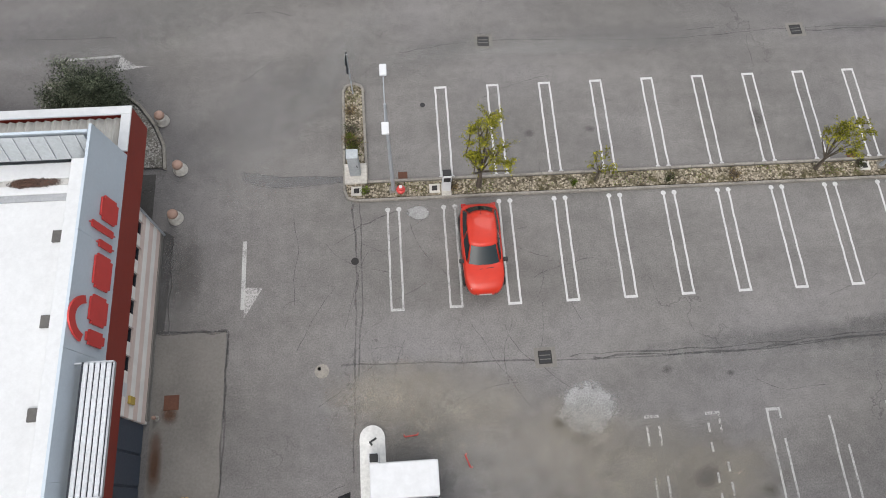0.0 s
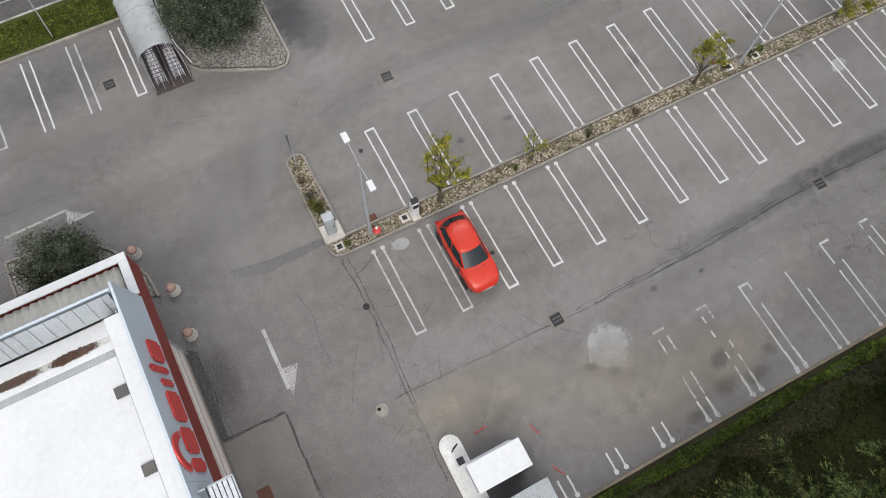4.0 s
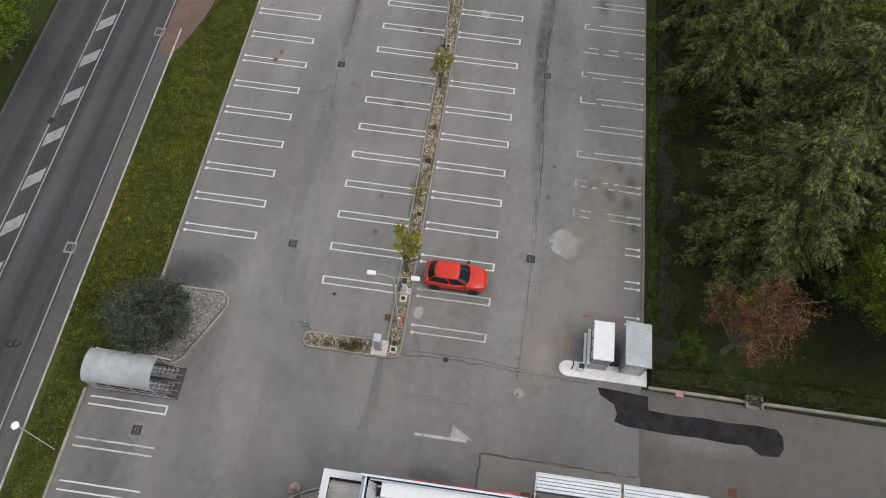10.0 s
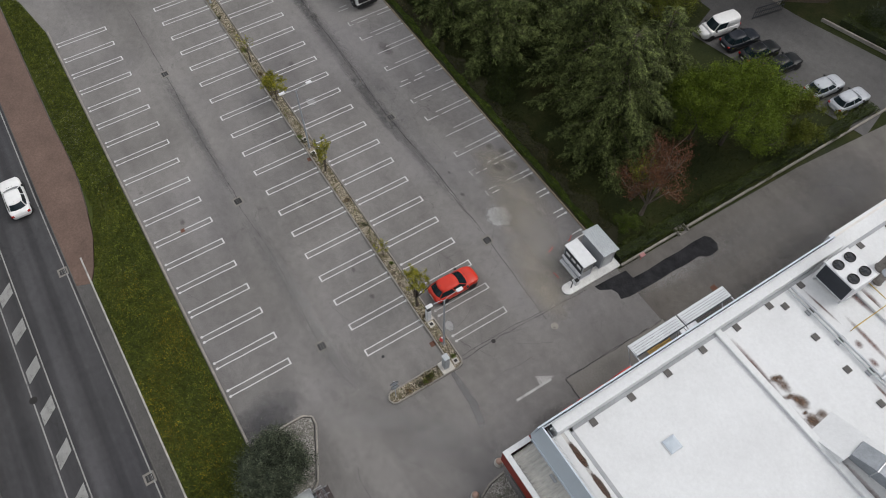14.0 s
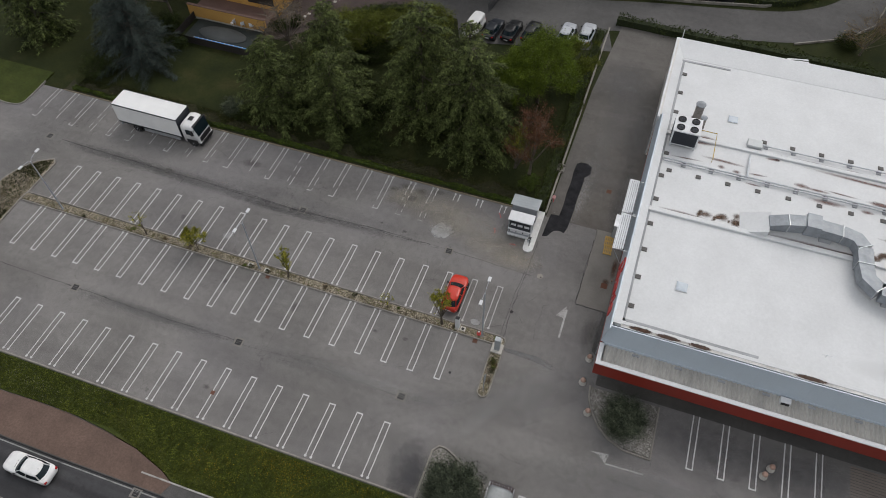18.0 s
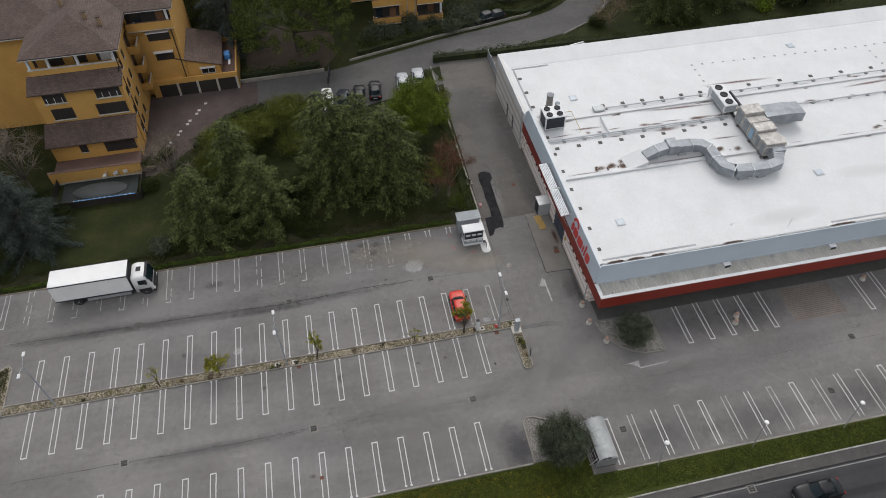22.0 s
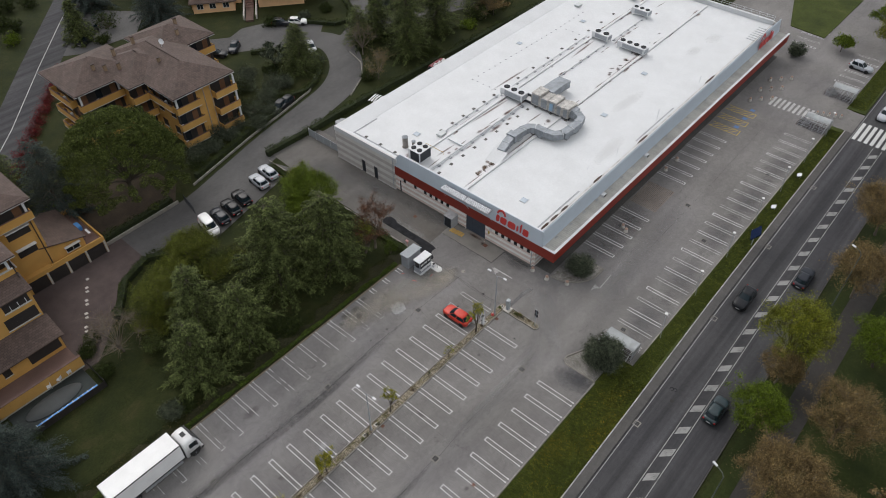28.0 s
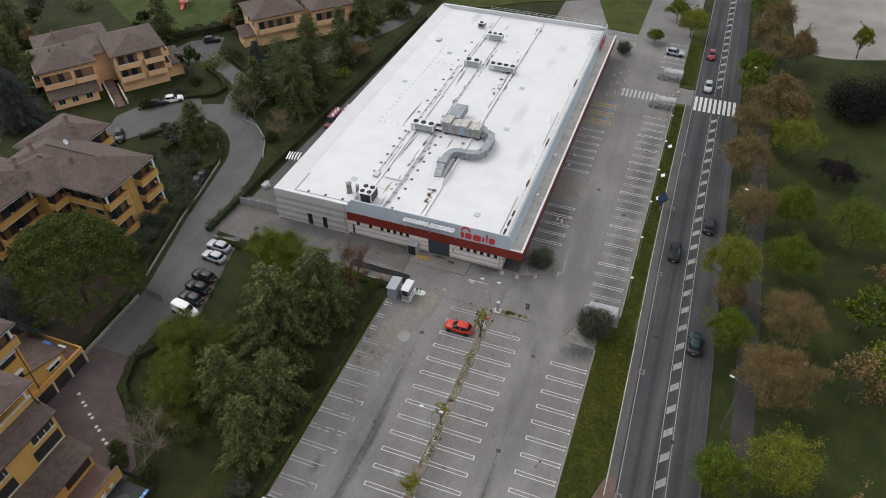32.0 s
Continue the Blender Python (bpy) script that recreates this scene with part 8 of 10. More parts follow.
for i in range(3):
    z = 0.6 + 3.15 * i
    loggia(ha, 0.6, 5.0, -55.6, z, 1, ORANGE, 0.9, posts=(4.7,) if i == 2 else ())
    loggia(ha, -6.1, -2.0, -55.6, z, 1, ORANGE, 1.5, posts=(-5.8,))
    loggia(ha, -67.0, -56.0, 4.2, z, 1, ORANGE, 0.9, "y") if i == 2 else [opening(ha, y - 0.6, y + 0.6, 4.202, z + 0.9, z + 2.2, 1, "y", SHUTTER_AND_SHADE) for y in (-58.0, -61.5)]
    loggia(ha, 7.0, 14.6, -68.0, z, 1, ORANGE, 1.1, posts=(7.6, 14.2) if i == 2 else ())
    loggia(ha, 4.4, 7.8, -63.8, z, 1, ORANGE, 1.2)
    loggia(ha, -76.5, -69.5, 13.9, z, 1, ORANGE, 1.2, "y")
    loggia(ha, -11.6, -7.0, -68.8, z, 1, ORANGE, 1.1)
    opening(ha, -72.4, -71.2, -10.802, z + 0.9, z + 2.2, -1, "y")
    for y in (-58.5, -63.5):
        opening(ha, y - 0.6, y + 0.6, -5.102, z + 0.9, z + 2.2, -1, "y", SHUTTER_AND_SHADE)
part("rain_pipe", tube(B(), [(-0.6, -55.5, 0), (-0.6, -55.5, EZ - 0.3)], 0.05, 6), GREYPAINT, ha)
part("rain_pipe", tube(B(), [(-1.9, -55.5, 0), (-1.9, -55.5, EZ - 0.3)], 0.05, 6), GREYPAINT, ha)
for x0, x1, y0, y1 in ((-0.55, -0.35, -70, -60.2), (2.5, 2.7, -69, -68), (8.7, 8.9, -72.7, -72.5)):
    part("ridge", tube(B(), [((x0 + x1) / 2, y0, EZ + 2.27), ((x0 + x1) / 2, y1, EZ + 2.27)], 0.12, 6), TILES, ha)
for x, y, z in ((1.3, -63.6, 11.7), (6.2, -67.8, 11.3), (8.0, -69.0, 11.3), (9.4, -70.0, 11.6), (4.8, -71.5, 11.9), (-8.0, -72.8, 12.0), (-6.5, -70.2, 11.4), (0.8, -72, 12.3)):
    chimney(ha, x, y, z, 1.1)
dish = part("satellite_dish", lathe(B(), [(0.02, 0), (0.3, 0.06), (0.5, 0.2), (0.48, 0.21), (0.28, 0.08), (0.02, 0.03)], 16, pose(-1.5, -66.9, 12.7, 60, 0, 200)), WHITEPAINT, ha, "white satellite dish")
part("mast", tube(B(), [(-1.5, -66.9, 11.8), (-1.5, -66.9, 12.75)], 0.03, 6), GALV, dish)

# stepped house with garages
hb = thing("apartment_house", "ochre stepped apartment house with tiled terraces and garages", "house")
TZ = 13.7
for x0, x1, y0, y1 in ((38.4, 50.05, -60, -34.65), (32.4, 46, -57.4, -43.1), (44.2, 62, -56, -39.8)):
    part("roof", hip(x0, x1, y0, y1, TZ, 0.0, 0.36, 0.17), TILES, hb, "brown clay tile roof with pale ridge tiles")
    eaves_board(hb, x0, x1, y0, y1, TZ)
part("wall", box(B(), 39.2, 49.6, -58, -37.0, -0.1, TZ - 0.17), ORANGE, hb)
part("wall", box(B(), 33.1, 39.2, -56.6, -44.0, -0.1, TZ - 0.17), ORANGE, hb)
part("wall", box(B(), 49.6, 61, -55, -40.6, -0.1, TZ - 0.17), ORANGE, hb)
# top storey loggia of the front
part("wall", box(B(), 39.2, 49.6, -37.0, -35.2, -0.1, 10.9), ORANGE, hb)
# Dark panel that carries the loggia's shade in its colour.
part("loggia_shade_panel", box(B(), 39.4, 49.4, -36.99, -36.96, 11.0, 13.3), SHUTTER_AND_SHADE, hb, "loggia wall with shade in its colour")
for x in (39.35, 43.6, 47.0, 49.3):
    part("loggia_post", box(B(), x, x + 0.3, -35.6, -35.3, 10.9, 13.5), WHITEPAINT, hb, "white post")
for x, mat in ((40.2, WHITEPAINT), (41.8, ORANGE), (44.6, ORANGE), (46.0, SHUTTER_AND_SHADE), (47.8, ORANGE)):
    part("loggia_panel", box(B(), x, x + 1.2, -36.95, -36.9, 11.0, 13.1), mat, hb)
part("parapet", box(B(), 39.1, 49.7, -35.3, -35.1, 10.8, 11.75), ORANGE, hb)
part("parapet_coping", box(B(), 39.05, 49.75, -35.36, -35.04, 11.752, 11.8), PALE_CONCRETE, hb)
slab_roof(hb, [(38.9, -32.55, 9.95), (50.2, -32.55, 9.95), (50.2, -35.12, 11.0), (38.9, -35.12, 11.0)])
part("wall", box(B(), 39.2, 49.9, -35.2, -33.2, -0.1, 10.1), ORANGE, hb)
# Flat dark panels on the wall face stand in for shaded balcony recesses.
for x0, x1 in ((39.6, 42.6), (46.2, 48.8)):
    rc2 = part("recess_shade_panel", box(B(), x0, x1, -33.199, -33.16, 8.1, 9.6), SHUTTER_AND_SHADE, hb, "dark panel for a shaded balcony recess")
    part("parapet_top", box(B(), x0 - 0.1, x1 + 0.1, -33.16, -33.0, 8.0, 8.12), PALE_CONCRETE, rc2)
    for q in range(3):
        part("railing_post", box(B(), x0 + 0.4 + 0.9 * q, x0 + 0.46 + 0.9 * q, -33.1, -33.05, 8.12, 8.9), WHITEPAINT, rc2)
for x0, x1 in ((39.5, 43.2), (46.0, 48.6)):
    sh = part("shutter_window", box(B(), x0, x1, -33.199, -33.16, 5.6, 7.2), SHUTTER_AND_SHADE, hb, "dark louvred shutters")
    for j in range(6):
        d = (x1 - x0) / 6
        part("shutter_leaf", box(B(), x0 + d * j + 0.03, x0 + d * (j + 1) - 0.03, -33.16, -33.12, 5.65, 7.15), SHUTTER_AND_SHADE, sh)
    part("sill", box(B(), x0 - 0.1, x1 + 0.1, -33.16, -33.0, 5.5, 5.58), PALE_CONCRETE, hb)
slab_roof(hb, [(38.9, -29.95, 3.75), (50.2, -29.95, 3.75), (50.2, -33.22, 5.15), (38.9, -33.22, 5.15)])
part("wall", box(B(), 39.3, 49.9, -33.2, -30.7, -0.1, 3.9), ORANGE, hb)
# Shade of the covered terrace, drawn as a flat dark panel.
part("recess_shade_panel", box(B(), 39.6, 43.4, -30.699, -30.66, 1.5, 3.3), SHUTTER_AND_SHADE, hb, "dark panel for a shaded covered terrace")
opening(hb, 45.6, 46.4, -30.698, 1.9, 3.1, 1, "x", SHUTTER_AND_SHADE)
part("terrace", box(B(), 39.3, 50, -30.7, -27.4, -0.1, 0.9), TERRACE, hb)
part("parapet", box(B(), 39.1, 50.2, -27.4, -27.1, 0.3, 1.95), ORANGE, hb)
part("parapet_coping", box(B(), 39.05, 50.25, -27.45, -27.05, 1.952, 2.0), TERRACE, hb)
part("base_wall", box(B(), 39.15, 50.1, -27.38, -27.14, -0.1, 0.3), PALE_CONCRETE, hb)
# side wall with narrow windows and small balconies towards the courtyard
for z in (1.2, 4.1, 7.0, 9.9):
    for y in (-34.6, -36.4, -38.6):
        opening(hb, y - 0.25, y + 0.25, 39.198, z, z + 1.2, -1, "y", SHUTTER_AND_SHADE)
for z in (3.0, 5.9, 8.8):
    balcony(hb, -43.6, -41.2, 39.2, z, 1.3, -1, ORANGE, "y")
part("rain_pipe", tube(B(), [(39.12, -35.0, 0), (39.12, -35.0, TZ - 0.4)], 0.06, 6), DARKSTEEL, hb)
part("rain_pipe", tube(B(), [(33.5, -43.9, 0), (33.5, -43.9, TZ - 0.4)], 0.06, 6), DARKSTEEL, hb)
# rear wing
loggia(hb, 32.9, 38.9, -44.0, 10.9, 1, ORANGE, 0.75, posts=(33.4,))
# Window recesses: shade drawn as flat dark panels on the wall.
for x0, x1, z in ((33.9, 36.8, 8.6), (34.2, 36.6, 5.5)):
    w9 = part("recess_shade_panel", box(B(), x0, x1, -43.999, -43.96, z, z + 1.4), SHUTTER_AND_SHADE, hb, "dark panel for a shaded window recess")
    part("awning", box(B(), x0 - 0.1, x1 + 0.1, -43.96, -43.4, z + 1.42, z + 1.5), WHITEPAINT, w9, "white awning box")
part("wall", box(B(), 26.4, 38.4, -52.6, -43.2, -0.1, 2.05), ORANGE, hb)
for x0, x1, z0, z1 in ((28.6, 33.9, 3.75, 5.35),):
    bm = B()
    lo = [bm.verts.new(p) for p in ((x0, -44.2, 2.05), (x1, -44.2, 2.05), (x1, -52, 2.05), (x0, -52, 2.05))]
    up = [bm.verts.new(p) for p in ((x0, -44.2, z0), (x1, -44.2, z1), (x1, -52, z1), (x0, -52, z0))]
    bm.faces.new(up)
    for i in range(4):
        bm.faces.new((lo[i], lo[(i + 1) % 4], up[(i + 1) % 4], up[i]))
    bmesh.ops.recalc_face_normals(bm, faces=bm.faces[:])
    part("wall", bm, ORANGE, hb)
part("wall", box(B(), 33.9, 38.4, -44.2, -43.2, 2.05, 2.6), ORANGE, hb)
slab_roof(hb, [(28.2, -43.9, 3.75), (34.2, -43.9, 5.55), (34.2, -52.3, 5.55), (28.2, -52.3, 3.75)])
opening(hb, 29.4, 31.2, -44.19, 2.5, 3.5, 1)
part("awning", box(B(), 29.2, 31.4, -44.19, -43.7, 3.5, 3.56), WHITEPAINT, hb, "striped awning")
part("terrace", box(B(), 26.5, 28.6, -52.5, -43.4, 2.05, 2.1), TERRACE, hb)
part("parapet", box(B(), 26.4, 33.9, -43.4, -43.2, 2.05, 2.75), ORANGE, hb)
part("parapet", box(B(), 26.4, 26.6, -52.5, -43.42, 2.05, 2.75), ORANGE, hb)
part("parapet", box(B(), 26.6, 28.6, -52.6, -52.4, 2.05, 2.75), ORANGE, hb)
part("drying_rack", rbox(27.2, 27.5, -46.2, -45.0, 2.9, 2.95, 0.01, 1), WHITEPAINT, hb, "white drying rack")
part("blue_cover", rbox(27.3, 28.2, -48.6, -47.3, 2.1, 3.0, 0.15, 2), BLUEPLASTIC, hb, "blue covered garden thing")
for i in range(4):
    x = 26.8 + 2.75 * i
    g = part("garage_door", box(B(), x, x + 2.4, -43.2, -43.15, 0, 1.95), SHUTTER_AND_SHADE, hb, "dark garage door")
    for j in range(4):
        part("door_panel", box(B(), x + 0.05, x + 2.35, -43.15, -43.13, 0.08 + 0.47 * j, 0.49 + 0.47 * j), SHUTTER_AND_SHADE, g)
    part("pillar", box(B(), x - 0.3, x - 0.05, -43.2, -43.0, 0, 2.05), PALE_CONCRETE, hb)
for x, y, z in ((42.3, -40.2, 15.4), (40.6, -39.4, 15.0), (36.0, -53.0, 15.5), (47.5, -48, 15.6), (49.2, -46.8, 15.2), (45.5, -43.5, 15.9)):
    chimney(hb, x, y, z, 1.2)
part("satellite_dish", lathe(B(), [(0.02, 0), (0.35, 0.08), (0.6, 0.25), (0.58, 0.26), (0.33, 0.1), (0.02, 0.03)], 18, pose(46, -52, 16.4, 60, 0, 200)), WHITEPAINT, hb, "white satellite dish")

# covered pool pad with a blue play frame
t = thing("covered_pool", "dark covered garden pool with a blue edge frame", "pool", pose(44.2, -24.9, -0.06))
part("pad", rbox(-4.6, 4.6, -2.1, 2.1, 0, 0.25, 0.05, 2), POOLCOVER, t)
part("cover", lathe(B(), [(1.0, 0.25), (0.97, 0.34), (0.5, 0.42), (0.05, 0.44)], 28, Matrix.Diagonal((3.4, 1.4, 1, 1))), surf("grey_pool_sheet", (0.05, 0.055, 0.055), 0.7), t, smooth=True)
for i in range(12):
    part("edge_frame", rbox(-4.5 + 0.62 * i, -3.95 + 0.62 * i, 1.75, 2.15, 0.25, 0.6, 0.05, 2), BLUEPLASTIC, t)
    part("white_rib", box(B(), -3.95 + 0.62 * i, -3.88 + 0.62 * i, 1.74, 2.17, 0.25, 0.63), WHITEPAINT, t)
fp = thing("pool_fence", "low dark mesh fence round the covered pool", "fence")
for x0, y0, x1, y1 in ((38.9, -22.4, 49.5, -22.4), (49.5, -22.4, 49.5, -27.2), (38.9, -22.4, 38.9, -27.2)):
    n = max(2, round(math.hypot(x1 - x0, y1 - y0) / 1.6))
    for i in range(n):
        a, b = i / n, (i + 1) / n
        ax, ay, bx, by = x0 + (x1 - x0) * a, y0 + (y1 - y0) * a, x0 + (x1 - x0) * b, y0 + (y1 - y0) * b
        part("post", tube(B(), [(ax, ay, -0.06), (ax, ay, 1.15)], 0.035, 6), DARKSTEEL, fp)
        part("mesh_panel", box(B(), min(ax, bx) - 0.012, max(ax, bx) + 0.012, min(ay, by) - 0.012, max(ay, by) + 0.012, 0.0, 1.05), SHUTTER_AND_SHADE, fp)
for i in range(3):
    t = thing("garden_chair", "white plastic garden chair by the pool", "chair", pose(41 + 1.3 * i, -27 + 0.1 * i, 0.49, 0, 0, 40 * i), "garden chairs")
    part("seat", rbox(-0.25, 0.25, -0.25, 0.25, 0.38, 0.43, 0.02, 1), WHITEPAINT, t)
    part("backrest", rbox(-0.25, 0.25, 0.22, 0.27, 0.43, 0.9, 0.02, 1), WHITEPAINT, t)
    for a in (-0.2, 0.2):
        for b in (-0.2, 0.2):
            part("leg", box(B(), a - 0.02, a + 0.02, b - 0.02, b + 0.02, 0, 0.38), WHITEPAINT, t)

# further houses
hc = thing("apartment_house", "peach apartment house in two wings with long balconies", "house", pose(-25.5, -98.5, 0, 0, 0, 142))
block(hc, 0.4, 11.0, 0.6, 12.0, 6.9, PEACH, 2, balc=[("n", 0.5, 6.4, 1), ("n", 6.6, 10.8), ("w", 2, 6)])
block(hc, 14.8, 24.6, -2.6, 9.0, 8.2, PEACH, 3, balc=[("n", 15.0, 19.6), ("n", 20.4, 24.5), ("e", -2.0, 4.0)])
part("stair_wall", box(B(), 11.0, 14.8, 4.0, 11.5, -0.1, 6.6), PEACH, hc)
part("roof", hip(10.6, 15.2, 3.4, 13.5, 7.0, 0.4), TILES, hc)
block(hc, 2.0, 16.0, 12.0, 20.0, 6.4, PEACH, 2)
part("porch_wall", box(B(), 1.0, 9.8, -3.0, 0.6, -0.1, 2.3), PEACH, hc)
for x in (2.0, 4.6, 7.4):
    opening(hc, x, x + 1.2, -3.002, 0.9, 1.9, -1)
part("roof", lean_roof(0.4, 10.4, -3.6, 0.58, 2.35, 3.3), TILES, hc)
part("annex_wall", box(B(), 24.6, 28.2, -1.0, 5.0, -0.1, 2.9), PEACH, hc)
part("annex_roof", lean_roof(24.62, 28.8, -1.6, 5.6, 2.95, 3.9), TILES, hc)
part("stair_flight", box(B(), 12.0, 13.6, -9.0, 4.0, -0.1, 0.3), BRICKPATH, hc, "red outdoor steps")
for i in range(6):
    part("step", box(B(), 11.9, 13.7, -3.0 + 0.9 * i, -2.1 + 0.9 * i, 0.3, 0.4 + 0.16 * i), TERRACE, hc)
part("garden_wall", box(B(), 11.5, 11.8, -8.0, 3.0, -0.1, 0.9), PALE_CONCRETE, hc)
part("garden_wall", box(B(), 14.1, 14.4, -8.0, 0.2, -0.1, 0.9), PALE_CONCRETE, hc)
for x, y in ((4, 6), (7, 7), (19, 5), (22, 6), (6, 15)):
    chimney(hc, x, y, 8.6, 0.8)
for x, y, a, w, d, lab in ((-63.6, -71.8, 139, 12.4, 11, "peach house beyond the lane"),
                           (-72.6, -61.6, 137, 11, 10, "peach house among tall conifers"), (-90, -72, 150, 10, 10, "distant ochre house with tiled roof"), (-100, -58, 155, 10, 10, "far ochre house by the trees")):
    t = thing("house", lab, "house", pose(x, y, 0, 0, 0, a))
    block(t, 0.5, w - 0.5, 0.5, d - 0.5, 6.6, PEACH if "peach" in lab else ORANGE, 2, balc=[("n", 1.0, w - 2.2)])
    part("porch_roof", lean_roof(-3.0, 0.4, 1.0, 6.0, 2.6, 3.6), TILES, t)
    part("porch_wall", box(B(), -2.6, 0.4, 1.4, 5.6, -0.1, 2.5), PEACH, t)
    chimney(t, w * 0.4, d * 0.5, 8.6, 0.8)
t = thing("house", "red plastered house across the far street", "house", pose(46, -78, 0, 0, 0, 137))
block(t, -9, 8, -6, 6, 9.0, BRICKRED, 3, balc=[("e", -4, 3)])
t = thing("house", "red plastered house beside the far street", "house", pose(63, -62, 0, 0, 0, 137))
block(t, -8, 8, -6, 6, 9.0, BRICKRED, 3, balc=[("w", -3, 3)])
gate = thing("lane_gate", "dark iron sliding gate at the lane", "gate", pose(13.2, -44.0, 0, 0, 0, 80))
for z in (0.2, 0.8, 1.4):
    part("rail", box(B(), 0, 3.6, -0.03, 0.03, z, z + 0.06), DARKSTEEL, gate)
for i in range(13):
    part("bar", box(B(), 0.3 * i, 0.3 * i + 0.03, -0.015, 0.015, -0.02, 1.45), DARKSTEEL, gate)

# ---- trees, hedges and shrubs ----
def conifer(name, label, x, y, h, r, mat, seed, droop=0.35, base=0.08, sprays=9000, size=0.5, power=0.8, tiers=26, category="conifer", group="conifers on the lawn"):
    """Whorls of limbs on a tapered trunk; each limb carries drooping fingers, each finger a brush of needles."""
    g = np.random.default_rng(seed)
    t = thing(name, label, category, pose(x, y, -0.06, 0, 0, seed * 37 % 360), group)
    bmw = B()
    tube(bmw, [(0, 0, -0.1), (0, 0, h * 0.3), (0.05, 0, h * 0.7), (0, 0.03, h * 0.98)], [0.024 * h, 0.018 * h, 0.009 * h, 0.01], 8)
    near = sprays > 12000
    fingers, ways, lens = [], [], []
    tiers = int(tiers * 1.15)
    for i in range(tiers):
        f = base + (1 - base) * (i + g.uniform(-0.35, 0.35)) / tiers
        f = min(max(f, base), 0.985)
        nb = g.integers(5, 9) if near else g.integers(4, 7)
        a0 = g.uniform(0, 6.28)
        for j in range(nb):
            a = a0 + 6.283 * j / nb + g.normal() * 0.25
            ln = r * (1 - f) ** power * g.uniform(0.5, 1.18) + 0.2
            d = np.array([math.cos(a), math.sin(a), 0])
            side = np.array([-d[1], d[0], 0])
            rise = g.uniform(0.05, 0.35) * (0.4 + f)
            p0 = np.array([0, 0, f * h])

            def at(s):
                return p0 + d * ln * s + np.array([0, 0, ln * (rise * s - droop * s * s)])
            if ln > 0.8:
                tube(bmw, [tuple(at(s)) for s in (0, 0.35, 0.7, 1.0)], [0.05 * ln / 3 + 0.015, 0.03 * ln / 3 + 0.01, 0.015, 0.006], 4, False)
            m = max(4, int((8.5 if near else 4.0) * ln))
            for q in range(m):
                s = 0.16 + 0.84 * (q + g.uniform(0, 1)) / m
                sg = 1 if q % 2 else -1
                w = side * sg * g.uniform(0.35, 1.0) * (1.12 - 0.75 * s) + d * g.uniform(0.4, 0.9) + np.array([0, 0, g.uniform(-0.55, 0.05)])
                fingers.append(at(s))
                ways.append(w / np.linalg.norm(w))
                lens.append(min(0.38 * ln + 0.25, g.uniform(0.6, 1.35)) * (1.2 - 0.45 * s))
            fingers.append(at(0.85))
            ways.append(unit(d + np.array([0, 0, -droop]))[None][0])
            lens.append(0.3 * ln + 0.25)
    part("trunk", bmw, BARK, t)
    p, w, ln = np.array(fingers), np.array(ways), np.array(lens)
    k2 = max(18, min(40, int(sprays * 3.2 / len(p)))) if near else 12
    # brushes: needles in herringbone along each finger, which sags towards its tip
    s = (np.arange(k2) + 0.5) / k2
    c = p[:, None] + w[:, None] * (ln[:, None] * s)[..., None]
    c[..., 2] -= 0.3 * ln[:, None] * s ** 2
    c += g.normal(size=c.shape) * 0.035
    across = unit(np.cross(w, np.array([0, 0, 1.0])) + 1e-6)
    sg = np.where(np.arange(k2) % 2, 1.0, -1.0)
    u = w[:, None] * 0.75 + across[:, None] * (sg * (1.2 - 0.8 * s))[None, :, None] + g.normal(size=c.shape) * 0.22
    u[..., 2] -= 0.25
    c, u = c.reshape(-1, 3), unit(u.reshape(-1, 3))
    wide = unit(np.cross(u, np.array([0, 0, 1.0])) + g.normal(size=u.shape) * 0.35)
    sz = size * (0.4 if near else 0.6) * g.uniform(0.55, 1.35, (len(c), 1))
    a, b = u * sz, wide * sz * 0.15
    ob = new("crown", quads_mesh("crown", np.stack([c - a * 0.15, c + a * 0.35 - b, c + a, c + a * 0.35 + b], axis=1), mat))
    ob.parent = t
    return t


